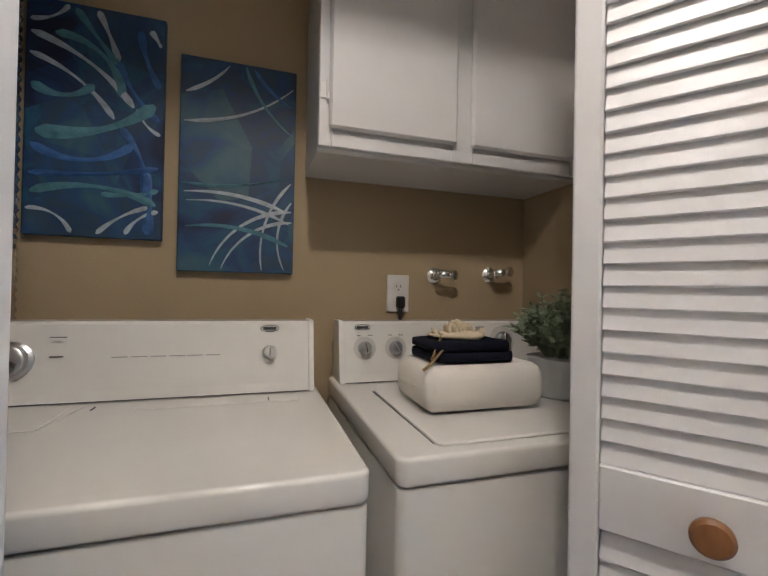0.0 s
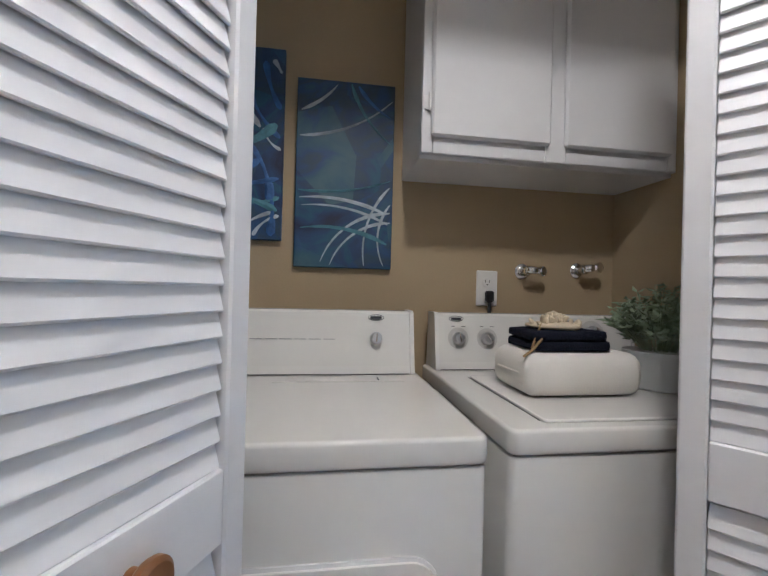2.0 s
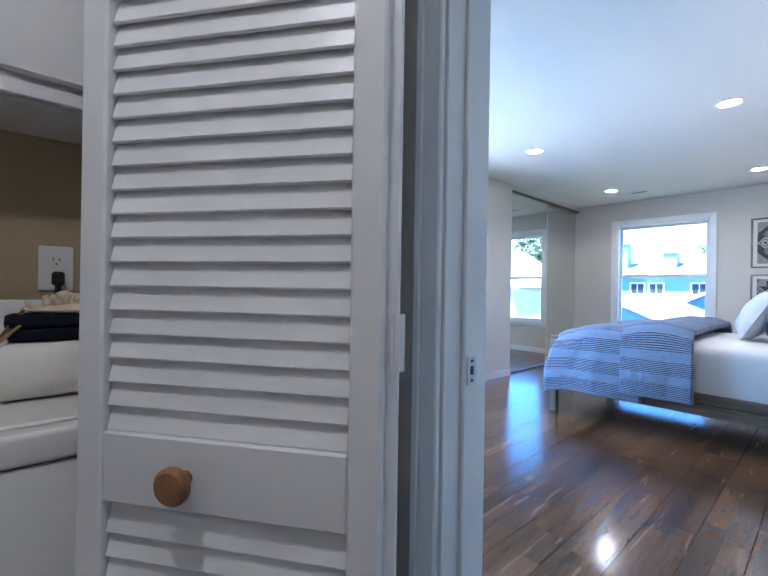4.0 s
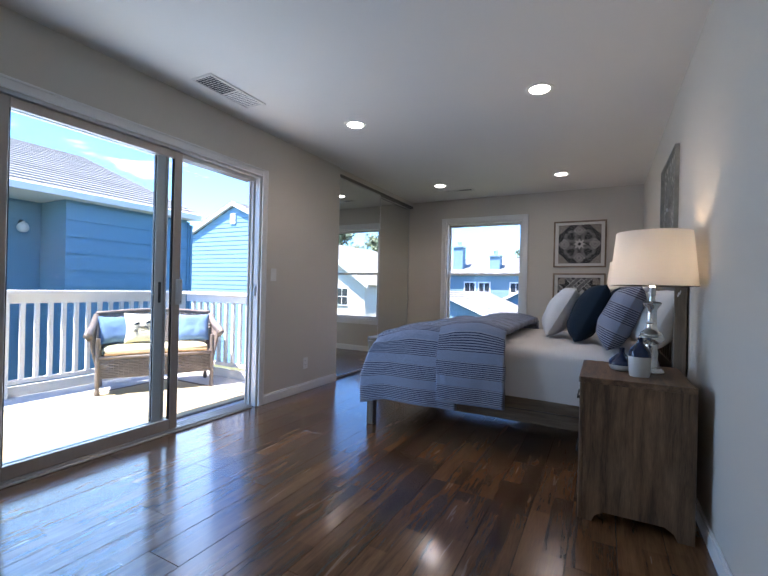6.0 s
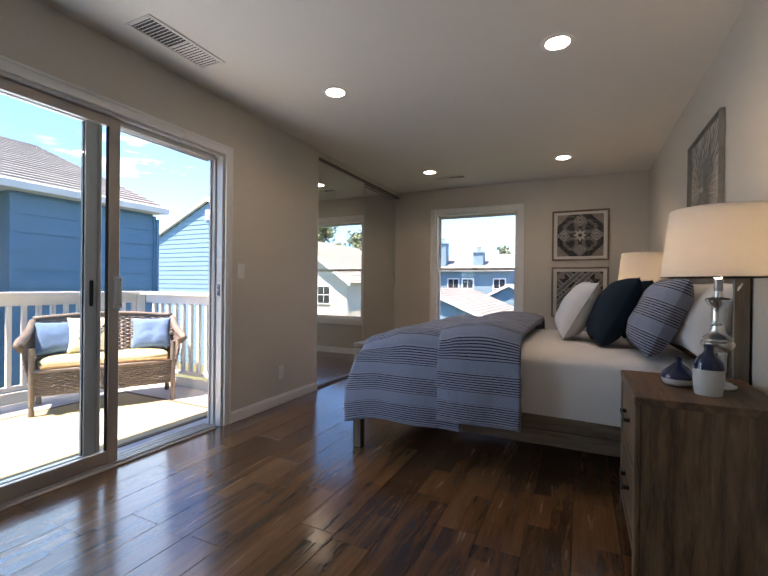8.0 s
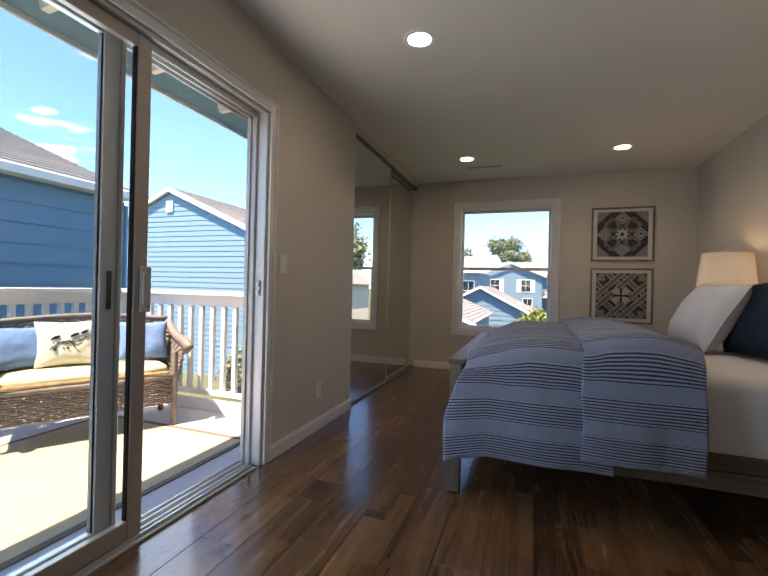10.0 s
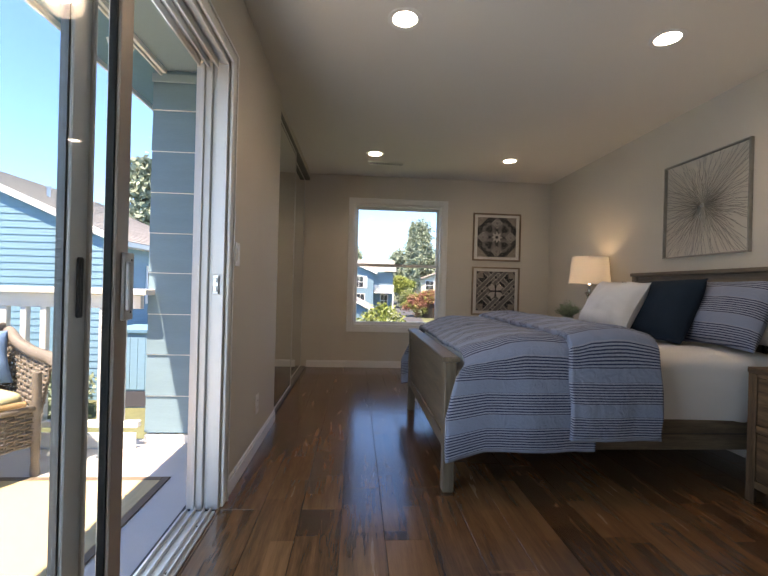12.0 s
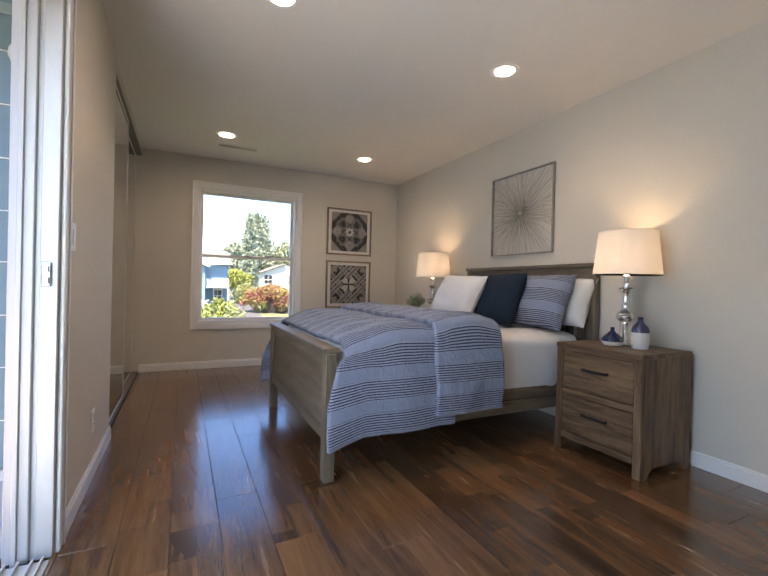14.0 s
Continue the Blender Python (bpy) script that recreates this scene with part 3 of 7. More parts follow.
solid("wall_laundry_east", S().box(1.02, 1.0798, 0.6605, 1.2995, 0, TOP), TAN, "tan painted side wall beside the washer", "wall", "structure")
ceiling = solid("ceiling", S().box(1.08, 7.45, Y0 - 0.12, 3.46, TOP, TOP + 0.1), CEIL, "smooth off-white bedroom ceiling", "ceiling", "structure")
ceiling_hall = solid("ceiling_hall", S().box(-1.42, 1.08, -0.87, 1.42, TOP, TOP + 0.1), CEIL, "smooth off-white hallway ceiling", "ceiling", "structure")
floor = solid("floor", S().box(1.08, 7.45, Y0 - 0.12, 2.90, -0.20, -0.013), BLACK, "dark walnut plank floor with a satin finish", "floor", "structure")
floor_hall = solid("floor_hall", S().box(-1.42, 1.08, -0.87, 1.42, -0.20, -0.013), BLACK, "dark walnut plank hallway floor", "floor", "structure")


def skirting(name, pieces, label):
    q = S()
    for x0, x1, y0, y1, way in pieces:
        q.box(x0, x1, y0, y1, 0, 0.072, 0.002)
        ix = {"y+": (0, 0, 0, -0.006), "y-": (0, 0, 0.006, 0), "x-": (0.006, 0, 0, 0), "x+": (0, -0.006, 0, 0)}[way]
        q.box(x0 + ix[0], x1 + ix[1], y0 + ix[2], y1 + ix[3], 0.0722, 0.088, 0.003)
    return solid(name, q, TRIM, label, "baseboard", "structure")


skirting("baseboard_south", [(1.2, X1 - 0.014, Y0, Y0 + 0.013, "y+")], "white painted baseboard behind the bed")
skirting("baseboard_east", [(X1 - 0.013, X1, Y0 + 0.014, 2.745, "x-")], "white painted baseboard under the window")
skirting("baseboard_north", [(4.062, 5.21, Y1 - 0.013, Y1, "y-"), (1.2, DX0 - 0.065, Y1 - 0.013, Y1, "y-")], "white painted baseboard beside the sliding door")
skirting("baseboard_west", [(1.2, 1.213, 0.495, Y1 - 0.014, "x+")], "white painted baseboard beside the doorway")


def casing(name, rects, label, depth_way):
    """Flat trim with a raised outer bead; rects of (x0, x1, y0, y1, z0, z1)."""
    q = S()
    for r in rects:
        q.box(*r, 0.003)
    return solid(name, q, TRIM, label, "trim", "structure")


# bedroom doorway: jamb, casing on both faces, strike plate
s = S().box(1.075, 1.205, 0.422, 0.442, 0, 2.025, 0.002).box(1.075, 1.205, -0.345, -0.325, 0, 2.025, 0.002).box(1.075, 1.205, -0.345, 0.442, 2.026, 2.046, 0.002)
s.box(1.125, 1.162, 0.412, 0.4218, 0, 2.02, 0.002)
door_1 = solid("door_1", s, TRIM, "white painted door jamb with a latch plate", "door frame", "structure")
casing("trim_doorway", [(1.206, 1.222, 0.428, 0.490, 0, 2.09), (1.206, 1.222, -0.372, -0.330, 0, 2.09), (1.206, 1.222, -0.3295, 0.4275, 2.03, 2.09),
                        (1.060, 1.0745, 0.428, 0.486, 0, 2.09), (1.054, 1.0598, 0.468, 0.486, 0, 2.09),
                        (1.060, 1.0745, -0.40, -0.330, 0, 2.09), (1.060, 1.0745, -0.3295, 0.4275, 2.03, 2.09)], "white moulded door casing", "x")
strike = thing("strike_plate", (1.145, 0.412, 0.928), "small dark steel latch plate on the door jamb", "latch plate")
s = S().box(-0.014, 0.014, -0.003, 0, -0.028, -0.009, 0.001).box(-0.014, 0.014, -0.003, 0, 0.009, 0.028, 0.001).box(-0.014, -0.006, -0.003, 0, -0.0088, 0.0088).box(0.006, 0.014, -0.003, 0, -0.0088, 0.0088)
part("plate", s, STEEL, strike)
part("recess", S().box(-0.0058, 0.0058, -0.0012, 0, -0.0085, 0.0085), BLACK, strike)
for z in (-0.019, 0.019):
    part("screw", S().lathe([(0.0035, 0), (0.0032, 0.0012)], 0, 0, 10).move(Matrix.Translation((0, -0.003, z)) @ pose(0, 0, 0, 90, 0, 0)), BLACK, strike)

# window: casing, frame, two sashes
casing("trim_window", [(X1 - 0.016, X1, 0.985, WY0, 0.455, 2.155), (X1 - 0.016, X1, WY1, 2.255, 0.455, 2.155), (X1 - 0.016, X1, WY0 + 0.0005, WY1 - 0.0005, 2.085, 2.155),
                       (X1 - 0.016, X1, WY0 + 0.0005, WY1 - 0.0005, 0.455, 0.525),
                       (X1 - 0.022, X1 - 0.0165, 0.985, 1.002, 0.455, 2.155), (X1 - 0.022, X1 - 0.0165, 2.238, 2.255, 0.455, 2.155), (X1 - 0.022, X1 - 0.0165, 1.0025, 2.2375, 2.138, 2.155)],
       "white window casing with a raised outer bead", "x")
window_1 = thing("window_1", (X1 + 0.05, (WY0 + WY1) / 2, WZ0), "white vinyl double-hung sash window with clear panes", "window", kind="structure")
hw, hh = (WY1 - WY0) / 2, WZ1 - WZ0
part("window_frame", S().box(-0.05, 0.09, -hw, -hw + 0.022, 0, hh, 0.003).box(-0.05, 0.09, hw - 0.022, hw, 0, hh, 0.003).box(-0.05, 0.09, -hw + 0.0225, hw - 0.0225, hh - 0.024, hh, 0.003).box(-0.05, 0.09, -hw + 0.0225, hw - 0.0225, 0, 0.022, 0.003), PLASTIC, window_1)
mid = 0.785
for nm, z0, z1, xo in (("lower_sash", 0.023, mid + 0.018, 0.0), ("upper_sash", mid - 0.016, hh - 0.025, 0.034)):
    a, b = -hw + 0.0235, hw - 0.0235
    q = S().box(xo, xo + 0.028, a, a + 0.032, z0, z1, 0.003).box(xo, xo + 0.028, b - 0.032, b, z0, z1, 0.003)
    q.box(xo, xo + 0.028, a + 0.0325, b - 0.0325, z0, z0 + 0.036, 0.003).box(xo, xo + 0.028, a + 0.0325, b - 0.0325, z1 - 0.034, z1, 0.003)
    sash = part(nm, q, PLASTIC, window_1)
    pane = part("pane", S().box(xo + 0.012, xo + 0.015, a + 0.033, b - 0.033, z0 + 0.0365, z1 - 0.0345), PANE, sash, "clear glass pane")
    pane.visible_shadow = False
part("sash_lock", S().box(-0.012, 0.0, -0.03, 0.03, mid + 0.006, mid + 0.016, 0.003).tube([(-0.008, 0.0, mid + 0.017), (-0.008, 0.03, mid + 0.022)], 0.004), BRONZE, window_1, "small dark sash lock")
part("window_sill", S().box(-0.05, -0.004, -hw + 0.0235, hw - 0.0235, 0.0225, 0.028, 0.002), TRIM, window_1)

# sliding door
casing("trim_sliding_door", [(DX1 + 0.0, DX1 + 0.06, Y1 - 0.014, Y1, 0, 2.095), (DX0 - 0.06, DX0, Y1 - 0.014, Y1, 0, 2.095), (DX0 + 0.0005, DX1 - 0.0005, Y1 - 0.014, Y1, 2.036, 2.095),
                             (DX1 + 0.044, DX1 + 0.06, Y1 - 0.021, Y1 - 0.0145, 0, 2.095), (DX0 + 0.0005, DX1 + 0.0435, Y1 - 0.021, Y1 - 0.0145, 2.079, 2.095)],
       "white moulded casing round the sliding door", "y")
door_2 = thing("door_2", (3.05, Y1 + 0.07, 0), "aluminium sliding glass door standing half open", "sliding door", kind="structure")
L, R = DX0 - 3.05, DX1 - 3.05
q = S().box(L, L + 0.03, -0.068, 0.075, 0.0, DZ, 0.002).box(R - 0.030, R, 0.0, 0.046, 0.0, DZ, 0.003).box(R - 0.012, R, -0.0155, -0.0005, 0, DZ)
q.box(R - 0.042, R - 0.0305, 0.030, 0.046, 0, 2.0, 0.002).box(R - 0.016, R, 0.0465, 0.075, 0, DZ, 0.002)
part("jamb_board", S().box(R - 0.022, R, -0.068, -0.016, 0, DZ, 0.002), ALU, door_2, "grey aluminium jamb channel")
q.box(L + 0.031, R - 0.013, -0.068, 0.075, DZ - 0.02, DZ, 0.002).box(L + 0.031, R - 0.051, -0.034, -0.026, DZ - 0.055, DZ - 0.0205, 0.002)
q.box(L + 0.031, R - 0.051, 0.006, 0.014, DZ - 0.055, DZ - 0.0205, 0.002).box(L + 0.031, R - 0.051, 0.046, 0.054, DZ - 0.055, DZ - 0.0205, 0.002)
part("door_frame", q, ALU, door_2)
q = S().box(L + 0.031, R - 0.051, -0.067, 0.075, 0.0, 0.010, 0.002)
for y in (-0.048, -0.020, 0.020, 0.056):
    q.box(L + 0.031, R - 0.051, y - 0.003, y + 0.003, 0.0102, 0.026)
part("track", q, ALU, door_2, "worn aluminium floor track")
for x in (0.25, 0.5, 0.78):
    part("screw", S().lathe([(0.005, 0.0101), (0.005, 0.012), (0.003, 0.013)], x, -0.034, 10), BLACK, door_2)


def glazed_leaf(name, x0, x1, y, st, mat_, pane_mat, label, handle):
    z0, z1 = 0.028, DZ - 0.022
    q = S().box(x0, x0 + st, y - 0.016, y + 0.016, z0, z1, 0.003).box(x1 - st, x1, y - 0.016, y + 0.016, z0, z1, 0.003)
    q.box(x0 + st + 0.0005, x1 - st - 0.0005, y - 0.015, y + 0.015, z0, z0 + 0.075, 0.003).box(x0 + st + 0.0005, x1 - st - 0.0005, y - 0.015, y + 0.015, z1 - 0.055, z1, 0.003)
    leaf = part(name, q, mat_, door_2, label)
    g = S()
    for a, b, c_, d in ((x0 + st, x0 + st + 0.008, z0 + 0.076, z1 - 0.056), (x1 - st - 0.008, x1 - st, z0 + 0.076, z1 - 0.056)):
        g.box(a + 0.0006, b - 0.0006, y - 0.009, y + 0.009, c_, d)
    part("gasket", g, BLACK, leaf, "black rubber gasket")
    p = part("pane", S().box(x0 + st + 0.009, x1 - st - 0.009, y - 0.002, y + 0.002, z0 + 0.076, z1 - 0.056), pane_mat, leaf)
    p.visible_shadow = False
    if handle == "pull":
        part("handle", S().box(x1 - st * 0.62, x1 - st * 0.30, y - 0.0235, y - 0.0165, 0.932, 1.078, 0.003), BLACK, leaf, "black recessed pull")
    if handle == "box":
        part("handle", S().box(x1 - st * 0.62, x1 + 0.012, y - 0.026, y - 0.0165, 0.918, 1.10, 0.003).box(x1 - st * 0.55, x1 - st * 0.25, y - 0.038, y - 0.0265, 0.945, 1.075, 0.003), ALU, leaf, "worn metal latch plate with a pull")
        for zz in (0.94, 1.08):
            part("screw", S().lathe([(0.0035, 0), (0.003, 0.0012)], 0, 0, 10).move(Matrix.Translation((x1 - 0.002, y - 0.026, zz)) @ pose(0, 0, 0, 90, 0, 0)), BLACK, leaf)
    return leaf


fixed = glazed_leaf("fixed_panel", L + 0.032, 0.090, 0.014, 0.064, ALU, PANE, "aluminium framed fixed glass panel", "pull")
part("interlock", S().box(0.0905, 0.116, 0.000, 0.028, 0.028, DZ - 0.022, 0.003).box(0.0905, 0.098, -0.006, -0.0005, 0.03, DZ - 0.024), BRONZE, fixed, "brown interlocking edge strip")
glazed_leaf("sliding_panel", L + 0.064, 0.189, -0.032, 0.060, BRONZE, PANE, "brown framed sliding glass panel", "box")
k = part("keeper", S().box(R - 0.034, R - 0.0222, -0.050, -0.022, 0.975, 1.062, 0.003).box(R - 0.042, R - 0.0345, -0.045, -0.027, 0.985, 1.010, 0.002).box(R - 0.042, R - 0.0345, -0.045, -0.027, 1.027, 1.048, 0.002), STEEL, door_2, "steel latch keeper on the jamb")

# mirrored wardrobe doors
door_3 = thing("door_3", (6.26, 2.80, 0), "pair of full-height mirrored sliding wardrobe doors", "wardrobe door", kind="structure")
part("track", S().box(-1.05, 1.049, -0.045, 0.05, 2.352, 2.383, 0.002).box(-1.05, 1.049, -0.045, 0.05, 0.0, 0.012, 0.002), TRACK_DARK, door_3, "dark metal top and floor track")
for x0, x1, y in ((-1.048, 0.0, -0.02), (-0.05, 1.048, 0.022)):
    q = S().box(x0, x0 + 0.012, y - 0.012, y + 0.012, 0.014, 2.35, 0.002).box(x1 - 0.012, x1, y - 0.012, y + 0.012, 0.014, 2.35, 0.002)
    q.box(x0 + 0.0125, x1 - 0.0125, y - 0.012, y + 0.012, 0.014, 0.030, 0.002).box(x0 + 0.0125, x1 - 0.0125, y - 0.012, y + 0.012, 2.336, 2.35, 0.002)
    leaf = part("door_leaf", q, ALU, door_3, "narrow metal mirror frame")
    part("mirror", S().box(x0 + 0.0128, x1 - 0.0128, y - 0.008, y + 0.006, 0.0303, 2.3357), MIRROR, leaf, "clear silvered mirror")


# ---- lights in the ceiling ----
def can_light(x, y):
    t = thing("recessed_light", (x, y, TOP), "round white recessed ceiling light, lit", "ceiling light", "recessed ceiling lights")
    part("trim_ring", S().lathe([(0.064, 0), (0.066, -0.004), (0.085, -0.006), (0.092, -0.003), (0.0925, 0)], 0, 0, 36), TRIM, t, "", True)
    part("lens", S().lathe([(0.0, -0.0018), (0.0635, -0.0018)], 0, 0, 36), LED, t, "glowing frosted lens", True, False)
    return t


for x, y in ((4.23, 1.914), (4.24, 0.454), (6.43, 1.974), (6.456, 0.503)):
    can_light(x, y)
    lamp("recessed_lamp", "SPOT", 3.4, (1.0, 0.86, 0.70), pose(x, y, TOP - 0.02), radius=0.085, spot=radians(150))


def vent(x, y, w, d, rz):
    t = thing("ceiling_vent", (x, y, TOP), "white slotted ceiling air vent", "vent", rz=rz)
    part("frame", S().box(-w / 2, w / 2, -d / 2, -d / 2 + 0.022, -0.007, 0, 0.002).box(-w / 2, w / 2, d / 2 - 0.022, d / 2, -0.007, 0, 0.002)
         .box(-w / 2, -w / 2 + 0.022, -d / 2 + 0.0225, d / 2 - 0.0225, -0.007, 0, 0.002).box(w / 2 - 0.022, w / 2, -d / 2 + 0.0225, d / 2 - 0.0225, -0.007, 0, 0.002)
         .box(-0.008, 0.008, -d / 2 + 0.0225, d / 2 - 0.0225, -0.006, 0, 0.001), CEIL, t)
    # no opening is cut: an ink-dark sheet gives the shade behind the slats
    part("backing", S().box(-w / 2 + 0.023, w / 2 - 0.023, -d / 2 + 0.023, d / 2 - 0.023, -0.001, 0), INK, t, "dark panel put in for the shaded duct")
    for half, lean in ((-1, 1), (1, -1)):
        n = 10
        for i in range(n):
            xx = half * (0.014 + (i + 0.5) * (w / 2 - 0.04) / n)
            q = S().box(-0.0012, 0.0012, -d / 2 + 0.024, d / 2 - 0.024, -0.006, 0.0035).move(Matrix.Translation((xx, 0, -0.0058 + 0.004)) @ pose(0, 0, 0, 0, 58 * lean, 0))
            part("slat", q, CEIL, t)
    return t


vent(3.36, 2.42, 0.50, 0.20, 0)
vent(6.76, 1.83, 0.42, 0.14, 90)


# ---- switches and outlets ----
def plate(name, at, rz, label, kind):
    t = thing(name, at, label, kind, rz=rz)
    part("plate", S().box(-0.036, 0.036, -0.006, 0, -0.058, 0.058, 0.003), PLASTIC, t)
    return t


sw = plate("light_switch", (4.165, Y1, 1.17), 0, "white rocker light switch on the wall", "light switch")
part("rocker", S().box(-0.016, 0.016, -0.0095, -0.0062, -0.032, 0.032, 0.002), PLASTIC, sw)
for z in (-0.046, 0.046):
    part("screw", S().lathe([(0.003, 0), (0.0025, 0.001)], 0, 0, 8).move(Matrix.Translation((0, -0.006, z)) @ pose(0, 0, 0, 90, 0, 0)), PALE_INK, sw)


def outlet(at, rz):
    t = plate("wall_outlet", at, rz, "white duplex wall outlet", "outlet")
    for z in (-0.02, 0.02):
        f = part("socket", S().lathe([(0.017, 0), (0.0165, 0.002)], 0, 0, 20).move(Matrix.Translation((0, -0.0062, z)) @ pose(0, 0, 0, 90, 0, 0)), PLASTIC, t)
        part("slot", S().box(-0.0075, -0.0055, -0.0090, -0.0083, z - 0.001, z + 0.008).box(0.0055, 0.0075, -0.0090, -0.0083, z - 0.001, z + 0.007).box(-0.002, 0.002, -0.0090, -0.0083, z - 0.010, z - 0.006), BLACK, f)
    return t


outlet((4.655, Y1, 0.285), 0)
outlet((0.562, 1.30, 1.124), 0)


# ---- laundry closet ----
def bifold(label, guide, fold, pivot):
    """Two louvred leaves, folded out into the hall; each runs from its left end to its right end as seen from the hall."""
    t = thing("bifold_door", (*fold, 0.0), label, "louvred door", "laundry closet doors")
    slat = {}
    for a, b, front in ((guide, fold, True), (fold, pivot, False)):
        a, b = (a, b) if a[0] < b[0] else (b, a)
        W = math.hypot(b[0] - a[0], b[1] - a[1])
        ang = math.atan2(b[1] - a[1], b[0] - a[0])
        m = Matrix.Translation((a[0] - fold[0], a[1] - fold[1], 0)) @ Matrix.Rotation(ang, 4, "Z")
        st, z0, z1, h = 0.036, 0.015, 2.032, 0.014
        q = S().box(0.001, st, -h, h, z0, z1, 0.003).box(W - st, W - 0.001, -h, h, z0, z1, 0.003)
        for r0, r1 in ((0.015, 0.14), (0.832, 0.914), (1.975, 2.032)):
            q.box(st + 0.0005, W - st - 0.0005, -h + 0.002, h - 0.002, r0, r1, 0.002)
        leaf = part("leaf", q.move(m), LOUVRE, t)
        key = round(W, 3)
        if key not in slat:
            slat[key] = mesh_of("slat", S().box(st + 0.001, W - st - 0.001, -0.0178, 0.0178, -0.0025, 0.0025, 0.0015).move(pose(0, 0, 0, 74, 0, 0)), LOUVRE)
        for zs_, n_ in ((0.158, 24), (0.931, 37)):
            for i in range(n_):
                o = new("slat", slat[key])
                o.parent = leaf
                o.matrix_local = m @ Matrix.Translation((0, 0.0, zs_ + i * 0.0283))
        if front:
            k = S().lathe([(0.008, 0), (0.008, 0.010), (0.011, 0.013), (0.018, 0.016), (0.0208, 0.020), (0.0208, 0.025), (0.017, 0.029), (0.0, 0.030)], 0, 0, 28)
            part("knob", k.move(m @ Matrix.Translation((W * (0.40 if a == guide else 0.60), -0.0122, 0.872)) @ pose(0, 0, 0, 90, 0, 0)), KNOB, leaf, "round brown wooden knob", True)
    for z in (0.35, 1.03, 1.75):
        q = S().tube([(0, 0, z - 0.03), (0, 0, z + 0.03)], 0.0045, 8)
        q.box(-0.004, 0.010, -0.003, -0.001, z - 0.03, z + 0.03).move(Matrix.Translation((0.008 if fold[0] > 0.3 else -0.008, -0.006, 0)))
        part("hinge", q, TRIM, t, "painted-over hinge")
    return t


bifold("white louvred bifold door folded open beside the washer", (0.545, 0.545), (0.7645, 0.2448), (1.035, 0.540))
bifold("white louvred bifold door folded open beside the dryer", (-0.070, 0.522), (-0.236, 0.183), (-0.435, 0.522))
casing("trim_laundry", [(1.037, 1.075, 0.546, 0.5595, 0, 2.10), (-0.53, -0.462, 0.546, 0.5595, 0, 2.10), (-0.4615, 1.0365, 0.546, 0.5595, 2.045, 2.10)], "white casing round the laundry opening", "y")


def bars(parent, rows, y, mat_=None):
    """Lettering too small to read, as thin bars: x0, x1, z, height."""
    for x0, x1, z, h in rows:
        part("lettering", S().box(x0, x1, y - 0.0006, y + 0.0004, z - h / 2, z + h / 2), mat_ or INK, parent)


def legend(parent, words, x, y, z, height, tilt_):
    """Small printed words facing the room, cut from the built-in font."""
    cu = bpy.data.curves.new("legend", "FONT")
    cu.body, cu.size, cu.align_x, cu.extrude = words, height, "CENTER", 0.0003
    tmp = bpy.data.objects.new("legend_curve", cu)
    me = bpy.data.meshes.new_from_object(tmp)
    bpy.data.objects.remove(tmp)
    me.materials.clear()
    me.materials.append(INK)
    ob = new("legend", me)
    ob.parent = parent
    ob["label"] = "dark printed words '%s'" % words
    ob.matrix_local = Matrix.Translation((x, y, z)) @ pose(0, 0, 0, 90 - tilt_, 0, 0)
    return ob


def rocker_knob(parent, x, z, tilt, r=0.019, dial=0.0, yo=0.0):
    m = Matrix.Translation((x, yo, z)) @ pose(0, 0, 0, 90 - tilt, 0, 0)
    if dial:
        part("dial_ring", S().lathe([(dial * 0.72, 0.0004), (dial, 0.0008)], 0, 0, 40).move(m), CERAMIC_WHITE, parent, "grey printed dial ring", True, False)
    k = part("knob", S().lathe([(r, 0), (r, 0.008), (r * 0.86, 0.018), (r * 0.7, 0.0205), (0, 0.021)], 0, 0, 30).move(m), STEEL, parent, "brushed metal control knob", True)
    part("pointer", S().box(-r * 0.1, r * 0.1, -r * 0.75, r * 0.75, 0.0206, 0.026, 0.001).move(m @ pose(0, 0, 0, 0, 0, rnd(-40, 40))), CHROME, k)


def badge(parent, x, z, y):
    ring = [(x + 0.021 * math.cos(a * 0.2618), y - 0.0008, z + 0.0075 * math.sin(a * 0.2618)) for a in range(24)]
    part("badge", S().tube(ring, 0.0007, 4, True), INK, parent, "oval maker's badge outline")
    part("badge_bar", S().box(x - 0.015, x + 0.015, y - 0.0006, y + 0.0004, z - 0.0032, z + 0.0034), INK, parent)


def appliance(name, x0, x1, yf, top, label):
    t = thing(name, ((x0 + x1) / 2, yf, 0), label, name)
    w = (x1 - x0) / 2
    part("body", S().slab(-w + 0.002, w - 0.002, 0.004, 0.60, 0.025, top - 0.0475, 0.016, 0.003), ENAMEL, t, "", True)
    part("top", S().slab(-w, w, 0.0, 0.605, top - 0.044, top, 0.020, 0.007), ENAMEL, t, "", True)
    part("seam", S().box(-w + 0.012, w - 0.012, 0.012, 0.59, top - 0.0472, top - 0.0442), INK, t, "dark joint under the top")
    for a in (-w + 0.05, w - 0.05):
        for b in (0.06, 0.55):
            part("foot", S().lathe([(0.02, 0), (0.02, 0.012), (0.012, 0.014), (0.012, 0.026)], a, b, 14), BLACK, t)
    return t, w


